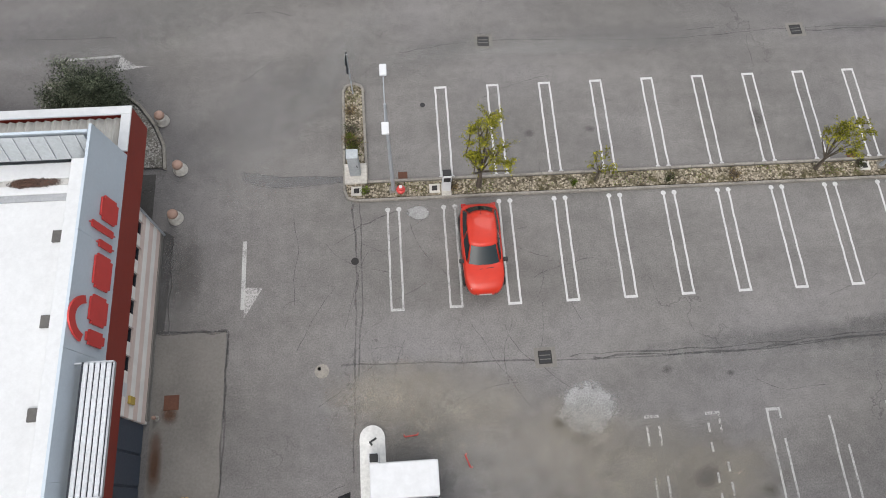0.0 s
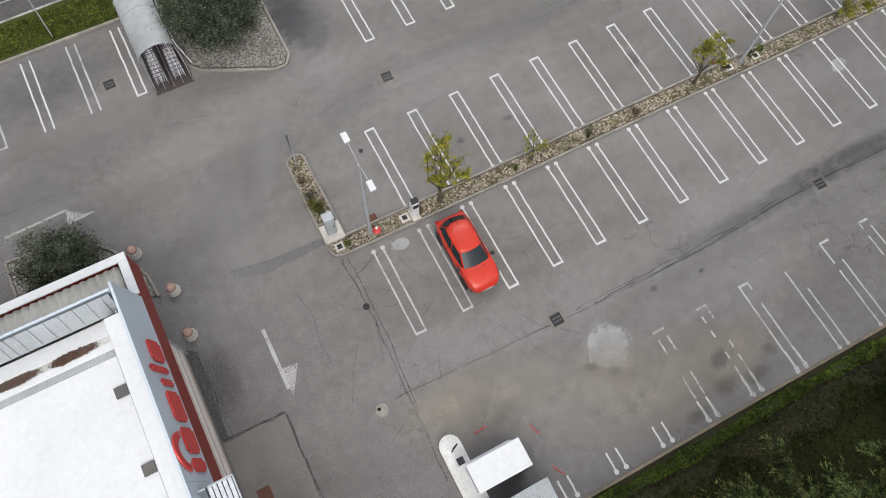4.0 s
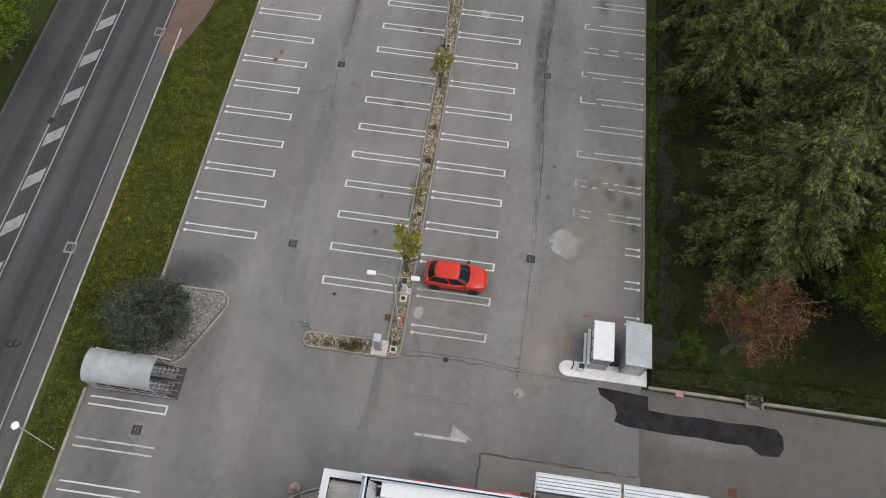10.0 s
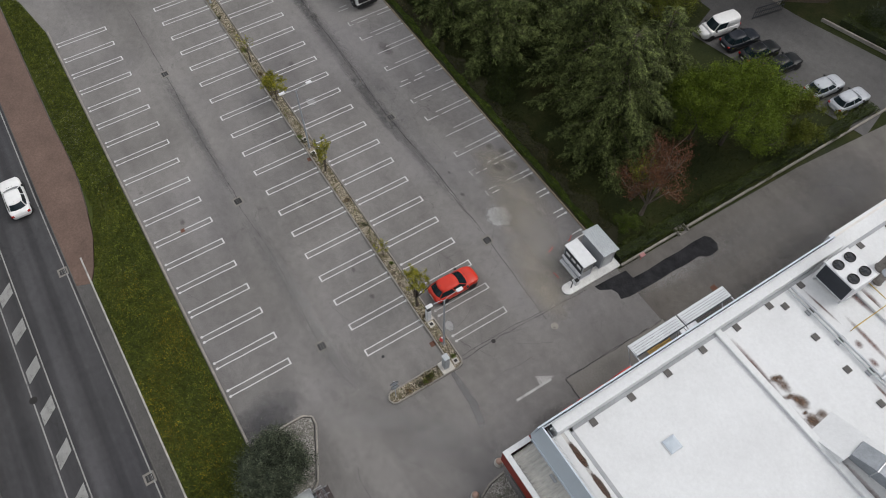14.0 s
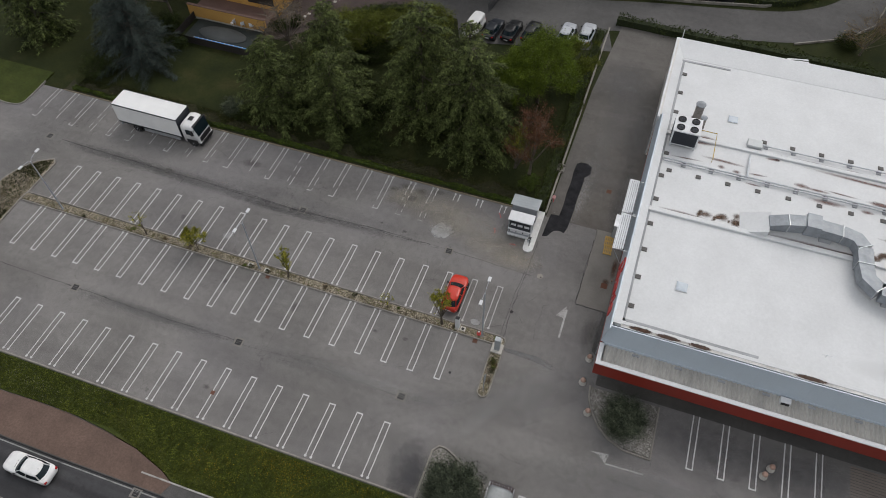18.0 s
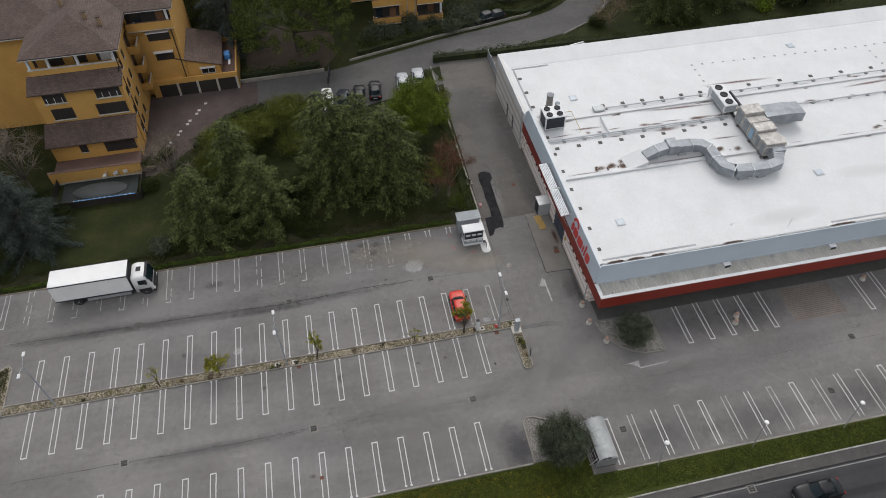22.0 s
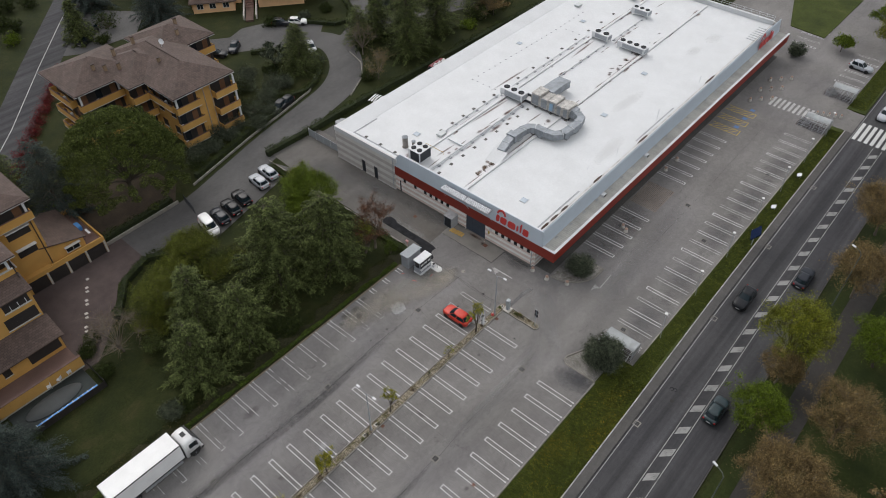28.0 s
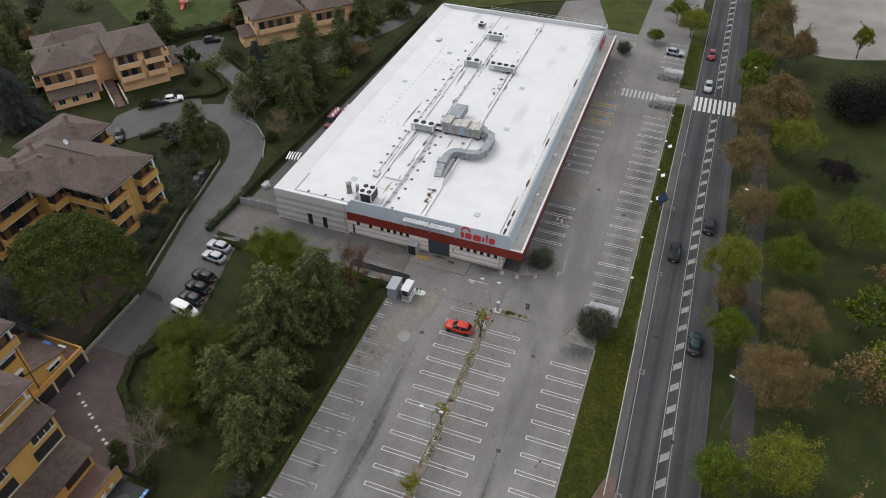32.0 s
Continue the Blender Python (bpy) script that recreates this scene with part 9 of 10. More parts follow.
def broadleaf(name, label, x, y, h, r, mat, seed, n=9000, size=0.22, trunk=0.3, bark=None, squash=0.8, gaps=0.5, multi=1, z0=-0.06, category="tree", group="", limbs=9, crown=True, twigs=5, dome=0):
    """A trunk that forks into limbs and twigs, with leaves in clumps round the twig ends."""
    g = np.random.default_rng(seed)
    t = thing(name, label, category, pose(x, y, z0), group)
    bark = bark or BARK
    ends = []
    bm = B()
    for q in range(multi):
        lean = g.normal(size=2) * (0.05 if multi == 1 else 0.25) * h * 0.3
        fork = np.array([lean[0], lean[1], h * trunk])
        tube(bm, [(0, 0, -0.1), tuple(fork * 0.5), tuple(fork)], [0.022 * h + 0.02, 0.017 * h, 0.014 * h], 7)
        for i in range(limbs):
            a = 6.283 * i / limbs + g.normal() * 0.35
            el = g.uniform(0.1, 1.45)
            reach = r * math.cos(el) * g.uniform(0.75, 1.0)
            top = np.array([math.cos(a) * reach, math.sin(a) * reach, h * trunk + (h * (1 - trunk)) * (0.25 + 0.7 * math.sin(el)) * g.uniform(0.85, 1.0)]) + np.array([lean[0], lean[1], 0])
            mid = (fork + top) / 2 + g.normal(size=3) * 0.06 * h + np.array([0, 0, 0.04 * h])
            tube(bm, [tuple(fork), tuple(mid), tuple(top)], [0.009 * h, 0.005 * h, 0.002 * h + 0.003], 5, False)
            ends += [top, (mid + top) / 2, mid]
            for j in range(twigs):
                s = g.uniform(0.3, 1)
                p = mid + (top - mid) * s
                e = p + g.normal(size=3) * np.array([0.26, 0.26, 0.16 * squash]) * r * 0.9 + np.array([0, 0, 0.05 * h])
                tube(bm, [tuple(p), tuple((p + e) / 2 + g.normal(size=3) * 0.03 * r), tuple(e)], [0.003 * h + 0.004, 0.002 * h + 0.003, 0.003], 3, False)
                ends += [e, (p + e) / 2]
    part("trunk", bm, bark, t)
    if crown:
        if dome:
            u = unit(g.normal(size=(dome, 3)))
            u[:, 2] = np.abs(u[:, 2]) * 1.1 - 0.35
            q = g.uniform(0.72, 1.0, (dome, 1)) * (0.9 + 0.16 * np.sin(u[:, :1] * 4 + seed) * np.sin(u[:, 1:2] * 5))
            ends += list(u * q * np.array([r, r, h * (1 - trunk) * 0.52]) + np.array([0, 0, h * (trunk + 0.48 * (1 - trunk))]))
        e = np.array(ends)
        wgt = g.uniform(gaps * 0.2, 1, len(e))
        pick = g.choice(len(e), n, p=wgt / wgt.sum())
        c = e[pick] + g.normal(size=(n, 3)) * np.array([0.1, 0.1, 0.085]) * r * g.uniform(0.4, 1.2, (n, 1))
        c[:, 2] = np.maximum(c[:, 2], 0.05)
        ob = new("crown", quads_mesh("crown", leaves(g, c, size, 0.65), mat))
        ob.parent = t
    return t


def globe_bush(name, label, x, y, h, r, mat, seed, n=9000, size=0.2, z0=0.08, category="bush", group=""):
    """A rounded many-stemmed shrub, its leaves in uneven tufts."""
    g = np.random.default_rng(seed)
    t = thing(name, label, category, pose(x, y, z0), group)
    bm = B()
    tufts = []
    for i in range(150 if n > 3000 else 46):
        u = unit(g.normal(size=(1, 3)))[0]
        u[2] = abs(u[2]) * 0.95 - 0.15
        e = np.array([u[0] * r, u[1] * r, h * 0.45 + u[2] * h * 0.55]) * np.array([1, 1, 1]) * (0.94 + 0.12 * math.sin(u[0] * 3.1 + seed) * math.sin(u[1] * 3.7)) * g.uniform(0.6, 1.06)
        e[2] = max(e[2], 0.15)
        if i < 18:
            tube(bm, [(u[0] * 0.1, u[1] * 0.1, -0.05), (e[0] * 0.5, e[1] * 0.5, e[2] * 0.45), tuple(e * 0.9)], [0.05, 0.03, 0.01], 5, False)
        tufts.append(e)
        tufts.append(e * 0.7)
    part("stem", bm, BARK, t)
    e = np.array(tufts)
    pick = g.integers(0, len(e), n)
    c = e[pick] + g.normal(size=(n, 3)) * np.array([0.12, 0.12, 0.11]) * (r if n > 3000 else 1.8 * r)
    c[:, 2] = np.maximum(c[:, 2], 0.04)
    up = unit(c - np.array([0, 0, h * 0.3])) + np.array([0, 0, 0.3])
    ob = new("crown", quads_mesh("crown", leaves(g, c, size, 0.42, along=up * 0.35 + g.normal(size=(n, 3)) * 0.7), mat))
    ob.parent = t
    return t


# Colours of the filler boxes inside hedges, dark like the shaded interior.
CORE = surf("hedge_shade_filler", (0.018, 0.026, 0.008), 0.95, fine=12, grain=0.4, relief=0.8, depth=0.05)


IVYCORE = surf("ivy_dark_filler", (0.03, 0.045, 0.01), 0.95, fine=14, grain=0.5, relief=0.8, depth=0.05)


def hedge(name, label, pts, width, h, mat, seed, dens=120, size=0.16, z0=-0.06):
    """A clipped but uneven hedge along a line."""
    g = np.random.default_rng(seed)
    cs = []
    bm = B()
    for (ax, ay), (bx, by) in zip(pts, pts[1:]):
        ln = math.hypot(bx - ax, by - ay)
        n = int(ln * dens * (width + 2 * h) / 2)
        s, w = g.uniform(0, 1, n), g.uniform(-1, 1, n)
        top = g.uniform(0, 1, n)
        hh = h * (0.85 + 0.18 * np.sin(s * ln * 1.7 + seed) + 0.08 * g.normal(size=n))
        z = np.where(top < 0.55, hh, hh * g.uniform(0.05, 1, n))
        w = np.where(top < 0.55, w, np.sign(w) * g.uniform(0.8, 1.08, n)) * (0.85 + 0.22 * np.sin(s * ln * 1.3) + 0.15 * np.sin(s * ln * 3.1 + 1)) + 0.2 * np.sin(s * ln * 0.7)
        dx, dy = (bx - ax) / ln, (by - ay) / ln
        cs.append(np.column_stack([ax + (bx - ax) * s - dy * w * width / 2, ay + (by - ay) * s + dx * w * width / 2, z0 + z]))
    t = thing(name, label, "hedge")
    # Solid boxes added inside for density; their dark colour stands for inner shade.
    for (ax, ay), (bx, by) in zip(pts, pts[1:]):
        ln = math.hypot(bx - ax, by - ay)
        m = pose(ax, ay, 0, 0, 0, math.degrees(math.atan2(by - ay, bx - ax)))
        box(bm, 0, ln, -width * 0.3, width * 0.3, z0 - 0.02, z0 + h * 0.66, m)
    part("core", bm, CORE if mat is not L_IVY else IVYCORE, t, "added dark filler box for the hedge's shaded inside")
    ob = new("foliage", quads_mesh("foliage", leaves(g, np.concatenate(cs), size, 0.7), mat))
    ob.parent = t
    return t


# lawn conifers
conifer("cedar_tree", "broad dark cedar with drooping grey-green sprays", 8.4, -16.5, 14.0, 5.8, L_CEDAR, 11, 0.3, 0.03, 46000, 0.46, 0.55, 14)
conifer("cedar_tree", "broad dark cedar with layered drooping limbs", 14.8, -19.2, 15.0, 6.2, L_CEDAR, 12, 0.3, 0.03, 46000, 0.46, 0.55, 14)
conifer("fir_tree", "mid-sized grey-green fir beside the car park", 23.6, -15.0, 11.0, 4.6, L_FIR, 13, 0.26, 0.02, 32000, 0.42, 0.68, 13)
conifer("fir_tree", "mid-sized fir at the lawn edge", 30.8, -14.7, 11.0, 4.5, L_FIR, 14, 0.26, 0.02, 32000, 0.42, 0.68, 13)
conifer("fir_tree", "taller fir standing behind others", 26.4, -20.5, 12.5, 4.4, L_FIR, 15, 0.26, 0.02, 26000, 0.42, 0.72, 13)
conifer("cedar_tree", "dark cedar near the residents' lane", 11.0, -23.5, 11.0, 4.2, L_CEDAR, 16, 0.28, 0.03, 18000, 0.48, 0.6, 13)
conifer("spruce_tree", "blue-grey spruce by the garden pool", 51.0, -17.5, 11.0, 5.0, L_SPRUCE, 17, 0.2, 0.02, 26000, 0.38, 0.7)
conifer("spruce_tree", "blue-grey spruce at the lawn corner", 55.5, -21, 10.0, 4.0, L_SPRUCE, 18, 0.2, 0.03, 8000, 0.5, 0.7)
conifer("fir_tree", "tall dark fir beside the apartment house", 27.0, -54.5, 14.5, 6.0, L_SPRUCE, 19, 0.22, 0.03, 30000, 0.4, 0.7, 16)
conifer("fir_tree", "tall dark fir behind the garage wing", 31.5, -60.5, 14, 5.5, L_CEDAR, 20, 0.22, 0.04, 14000, 0.45, 0.75)
conifer("fir_tree", "dark garden fir beyond the lane", -24.2, -60.6, 9.5, 4.6, L_CEDAR, 21, 0.22, 0.04, 14000, 0.42, 0.8)
conifer("cedar_tree", "dark garden cedar behind the supermarket", -41.5, -48.5, 15, 5.0, L_CEDAR, 22, 0.28, 0.05, 15000, 0.45, 0.6)
conifer("cedar_tree", "tall cedar behind the supermarket", -53, -51, 16, 5.2, L_CEDAR, 23, 0.28, 0.05, 15000, 0.45, 0.6)
conifer("fir_tree", "dark fir behind the supermarket", -43, -58.5, 10, 3.2, L_CEDAR, 24, 0.22, 0.04, 5000, 0.55, 0.8)
conifer("fir_tree", "dark fir among the far gardens", -65, -50, 13, 4.2, L_CEDAR, 25, 0.22, 0.04, 5000, 0.6, 0.8)
conifer("fir_tree", "grey-green fir beside the forecourt", -17.8, -97.5, 12.5, 5.8, L_SPRUCE, 26, 0.2, 0.03, 16000, 0.5, 0.65)
conifer("cedar_tree", "broad dark cedar at the lane bend", -46.5, -54.5, 13.5, 5.6, L_CEDAR, 30, 0.25, 0.03, 16000, 0.45, 0.6, 18)
conifer("fir_tree", "dense dark fir beside the small car park", -24.0, -117, 13, 6.0, L_SPRUCE, 31, 0.2, 0.02, 9000, 0.6, 0.6)
conifer("fir_tree", "dark dense fir near the far street", -11.5, -115, 12, 5.5, L_SPRUCE, 32, 0.2, 0.02, 9000, 0.6, 0.6)
conifer("fir_tree", "dense dark conifer beside the peach house", -44.4, -124.1, 13.0, 5.0, L_CEDAR, 33, 0.2, 0.02, 9000, 0.55, 0.6)
conifer("fir_tree", "dense dark conifer beside the peach house", -33.0, -114.7, 12.0, 4.6, L_CEDAR, 34, 0.2, 0.02, 9000, 0.55, 0.6)
conifer("fir_tree", "dense dark conifer beside the peach house", -29.9, -104.7, 9.0, 3.4, L_CEDAR, 35, 0.2, 0.02, 9000, 0.55, 0.6)
conifer("fir_tree", "far fir between houses", -2.5, -103, 9, 3.2, L_CEDAR, 27, 0.22, 0.04, 5000, 0.6, 0.8)
conifer("spruce_tree", "small blue spruce in a far garden", -56, -67, 6, 2.2, L_SPRUCE, 28, 0.2, 0.03, 3000, 0.45, 0.8)
for i, (x, y) in enumerate(((-80, -52), (-92, -48), (-60, -95), (-78, -85), (36, -66), (-104, -46), (-118, -52), (70, -30), (66, -18))):
    conifer("fir_tree", "distant dark conifer among gardens", x, y, 10 + (i * 7 % 5), 3.8, L_CEDAR, 40 + i, 0.22, 0.04, 3500, 0.75, 0.75, 20, group="far conifers")

# broadleaf trees on the lawn
broadleaf("spring_tree", "bright green broadleaf tree in fresh leaf", 3.4, -26.0, 9.5, 4.4, L_BRIGHT, 61, 60000, 0.125, 0.25, dome=160, group="lawn broadleaf trees")
broadleaf("spring_tree", "fresh green spreading tree near parked cars", 5.4, -24.0, 8.0, 3.4, L_BRIGHT, 62, 44000, 0.125, 0.25, dome=140, group="lawn broadleaf trees")
broadleaf("spring_tree", "dull green tree beside the lane", 1.0, -31.0, 5.5, 2.8, L_SHRUB, 63, 30000, 0.125, 0.25, group="lawn broadleaf trees")
broadleaf("russet_tree", "thin russet and grey tree with sparse leaves", 1.3, -14.9, 9.4, 2.9, L_RED, 64, 9500, 0.13, 0.16, TWIG, limbs=12, twigs=8, group="lawn broadleaf trees")
broadleaf("spring_tree", "yellow-green shrub tree on the lawn", 27.8, -27.6, 6.0, 3.6, L_SHRUB, 65, 30000, 0.13, 0.15, multi=3, dome=120, group="lawn broadleaf trees")
broadleaf("spring_tree", "low yellow-green shrub by the hedge", 19.4, -32.6, 4.8, 3.6, L_SHRUB, 66, 30000, 0.13, 0.12, multi=3, dome=120, group="lawn broadleaf trees")
broadleaf("spring_tree", "low spreading yellow-green shrub", 24.0, -31.0, 4.2, 3.0, L_SHRUB, 67, 24000, 0.13, 0.12, multi=3, dome=100, group="lawn broadleaf trees")
broadleaf("bare_tree", "bare grey-brown garden tree", 34.8, -25.6, 7.0, 4.2, L_TAN, 68, 1500, 0.1, 0.16, TWIG, limbs=18, twigs=24, group="bare trees")
broadleaf("bare_tree", "bare brown tree beside the stepped house", 52.5, -26.5, 10, 5.4, L_TAN, 69, 1500, 0.12, 0.22, TWIG, limbs=20, twigs=22, group="bare trees")
broadleaf("bare_tree", "bare grey tree by the spruce", 57, -25.5, 10.5, 5.0, L_TAN, 70, 1200, 0.12, 0.22, TWIG, limbs=18, twigs=20, group="bare trees")
broadleaf("bare_tree", "bare pale tree in the lane bend", -36.0, -55.5, 7, 3.6, L_TAN, 71, 600, 0.14, 0.2, TWIG, limbs=14, twigs=12, group="bare trees")
broadleaf("yellow_shrub", "small yellow-green shrub at the lawn corner", 0.8, -12.4, 2.2, 1.2, L_IVY, 72, 5200, 0.09, 0.1, multi=2)
broadleaf("yellow_shrub", "thin yellowish bush beside the russet tree", 3.0, -15.2, 6.0, 1.5, L_YELLOW, 73, 2600, 0.1, 0.2, multi=2)

ru = random.Random(5)
for i in range(16):
    x, y = ru.uniform(16, 33), ru.uniform(-30, -19)
    globe_bush("lawn_shrub", "dark green shrub under the conifers", x, y, ru.uniform(1.6, 3.4), ru.uniform(1.4, 2.6), (L_HEDGE, L_SHRUB, L_CEDAR)[i % 3], 820 + i, 5200, 0.15, -0.06, "shrub", "shrubs under the conifers")
# umbrella pine: a flat dome of clumped needles on bare limbs
g = np.random.default_rng(81)
t = thing("umbrella_pine", "huge umbrella pine with a dense rounded dark crown", "pine", pose(17.4, -51.0, -0.06))
bm = B()
tube(bm, [(0, 0, -0.1), (0.2, 0, 3), (0, 0.2, 6)], [0.45, 0.36, 0.3], 9)
cl = []
for i in range(620):
    a, f = g.uniform(0, 6.283), math.sqrt(g.uniform(0, 1))
    rr = 8.8 * f * g.uniform(0.9, 1.06)
    e = np.array([math.cos(a) * rr, math.sin(a) * rr, 2.6 + 11.0 * math.sqrt(max(0.0, 1 - f ** 2.6)) + g.normal() * 0.35])
    cl.append(e)
    if i % 24 == 0:
        tube(bm, [(0, 0.1, 3.2), tuple(e * np.array([0.45, 0.45, 0.6])), tuple(e * np.array([0.85, 0.85, 0.8]))], [0.16, 0.08, 0.03], 5, False)
part("trunk", bm, BARK, t)
cl = np.array(cl)
c = cl[g.integers(0, len(cl), 130000)] + unit(g.normal(size=(130000, 3))) * np.array([0.72, 0.72, 0.5]) * g.uniform(0.5, 1.05, (130000, 1))
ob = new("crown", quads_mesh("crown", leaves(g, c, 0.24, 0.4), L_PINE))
ob.parent = t

# small trees and shrubs of the planting strip
broadleaf("young_tree", "young tree in yellow-green leaf on the planting strip", 3.9, 5.6, 6.2, 1.0, L_YOUNG, 91, 5600, 0.08, 0.2, z0=0.08, group="young trees", limbs=10)
broadleaf("young_tree", "young tree in yellow-green leaf", 19.5, 5.6, 4.6, 0.9, L_YOUNG, 92, 2600, 0.09, 0.24, z0=0.08, group="young trees", limbs=8)
broadleaf("young_tree", "leafy yellow-green young tree", 29.3, 5.6, 3.2, 1.35, L_YOUNG, 93, 5200, 0.1, 0.25, z0=0.08, group="young trees", limbs=10)
broadleaf("young_tree", "thin young tree with few leaves", 9.2, 5.6, 2.4, 0.75, L_YOUNG, 94, 260, 0.12, 0.3, z0=0.08, group="young trees", limbs=7)
broadleaf("young_tree", "thin leaning young tree with few leaves", 35.3, 5.6, 3.6, 0.8, L_YOUNG, 95, 260, 0.12, 0.3, z0=0.08, group="young trees", limbs=7)
for i in range(20):
    x = random.uniform(-1.6, 48)
    y = 5.6 + random.uniform(-0.25, 0.25)
    if i < 8:
        x, y = -1.62 + random.uniform(-0.25, 0.25), random.uniform(6.9, 10.8)
    globe_bush("weed_tuft", "low dark green weed tuft on the planting strip", x, y, random.uniform(0.1, 0.3), random.uniform(0.15, 0.5), (L_GREEN, L_TAN, L_HEDGE)[i % 3], 300 + i, 260, 0.07, 0.1, "weeds", "weeds of the planting strip")
globe_bush("olive_bush", "large grey-green olive bush in the gravel corner", -2.2, 20.3, 4.6, 2.5, L_OLIVE, 96, 70000, 0.14)
globe_bush("olive_bush", "grey-green olive bush beside the supermarket corner", -13.3, 9.9, 3.4, 1.95, L_OLIVE, 97, 34000, 0.12)
globe_bush("olive_bush", "olive bush near the shop entrance", -90.5, 9.5, 3.0, 1.8, L_OLIVE, 98, 6000, 0.26)
for x, y, h, r, s in ((6.2, -50.5, 2.6, 1.9, 3), (2.2, -51.4, 2.4, 1.7, 6), (-1.7, -52.0, 2.4, 1.8, 9), (-6.9, -51.2, 2.6, 2.0, 12), (-10.5, -52.6, 2.6, 2.0, 15), (-13.6, -56, 2.8, 2.2, 18), (-16.9, -59.6, 3.0, 2.4, 21), (-8.5, -57.5, 2.2, 1.7, 1),  (-14.5, -54.5, 2.2, 1.7, 5), (-18, -58, 2.6, 2.0, 6), (-21, -63, 2.0, 1.8, 7), (6.6, -49.6, 2.4, 1.6, 8), (-28, -60, 1.8, 1.6, 9), (-26, -66, 2.0, 1.8, 10),
                      (-12, -63, 2.6, 2.2, 11), (-16, -66, 2.2, 2.0, 12), (38, -28.4, 1.6, 1.2, 13), (36.5, -30, 1.4, 1.1, 14), (-39, -76, 1.6, 1.4, 15), (-44, -75, 1.8, 1.6, 16), (-60, -66, 2.2, 2.0, 17), (-50, -58, 2.4, 2.2, 18), (-45, -45, 2.6, 2.0, 19), (55, -14, 2.2, 2.4, 20), (36, -13.2, 1.6, 1.6, 21), (48.5, -21.2, 1.6, 1.5, 25), (51.5, -24.5, 2.0, 1.8, 26), (38.0, -24.2, 1.5, 1.2, 28), (18.8, -12.6, 1.3, 1.5, 29), (20.2, -14.4, 1.8, 1.9, 31), (34.6, -12.8, 1.2, 1.4, 32), (-44, -62, 3.0, 2.4, 22), (-30, -48.0, 2.2, 1.6, 23)):
    globe_bush("garden_shrub", "dark green rounded garden shrub", x, y, h, r, L_HEDGE if s % 3 else L_OLIVE, 400 + s + int(x * 3) % 50, 5200, 0.17, -0.06, "shrub", "garden shrubs")
for i in range(14):
    globe_bush("red_hedge_shrub", "dark red photinia shrub along the far street", 35 - 2.2 * i, -60.5 - 2.6 * i if i else -60, 1.8, 1.5, L_PHOTINIA, 500 + i, 1600, 0.2, -0.06, "shrub", "red shrubs")

# hedges
hedge("ivy_hedge", "low bright green hedge along the car park kerb", [(1.8, -10.4), (26, -10.4), (40, -10.4), (56, -10.45)], 0.6, 0.42, L_IVY, 5, 620, 0.11)
hedge("lane_hedge", "dark clipped hedge beside the delivery lane", [(-0.95, -10.3), (-0.95, -41)], 1.35, 0.7, L_BOX, 6, 420, 0.11)
hedge("lane_hedge", "dark clipped hedge behind the fence", [(-2.4, -43.6), (-12.5, -43.3), (-20, -43.3), (-50, -42.1), (-92, -40.4)], 1.3, 1.4, L_HEDGE, 7, 50, 0.2)
hedge("garden_hedge", "dark clipped garden hedge by the lane", [(8.6, -47.6), (-4, -50.9), (-11.6, -52.6)], 1.2, 1.2, L_BOX, 8, 110, 0.15)
hedge("garden_hedge", "clipped hedge round the garden island", [(-21.6, -72.4), (-25.5, -69.6), (-29.2, -66.6), (-29.8, -62), (-27.2, -58.4), (-23.6, -55), (-19.6, -53.6), (-15.8, -54.4)], 1.2, 1.1, L_BOX, 9, 90, 0.16)
hedge("garden_hedge", "low hedge beside the courtyard", [(17.5, -33.2), (24, -37.4), (28.5, -35.6), (32.5, -30.6)], 1.3, 1.2, L_HEDGE, 10, 60, 0.2)
hedge("garden_hedge", "hedge under the umbrella pine", [(26, -45.2), (14.5, -45.6)], 1.4, 1.3, L_HEDGE, 12, 50, 0.2)
hedge("garden_hedge", "clipped hedge round the front garden", [(-31.2, -79.3), (-35.7, -75.7), (-38.5, -72.3), (-40.6, -68.6), (-44, -67.6), (-47.4, -70.8), (-50.2, -76.4)], 1.2, 1.1, L_BOX, 13, 90, 0.16)
hedge("garden_hedge", "long clipped hedge beside the narrow lane", [(-50.2, -63.4), (-51.8, -67), (-55.4, -73), (-59.8, -78.2)], 1.2, 1.1, L_BOX, 14, 90, 0.16)
hedge("garden_hedge", "tall dark hedge beside the playing field", [(-55.6, -96.6), (-62.9, -90.9), (-69.8, -84.3), (-76, -80.6)], 2.2, 2.2, L_HEDGE, 15, 70, 0.24)

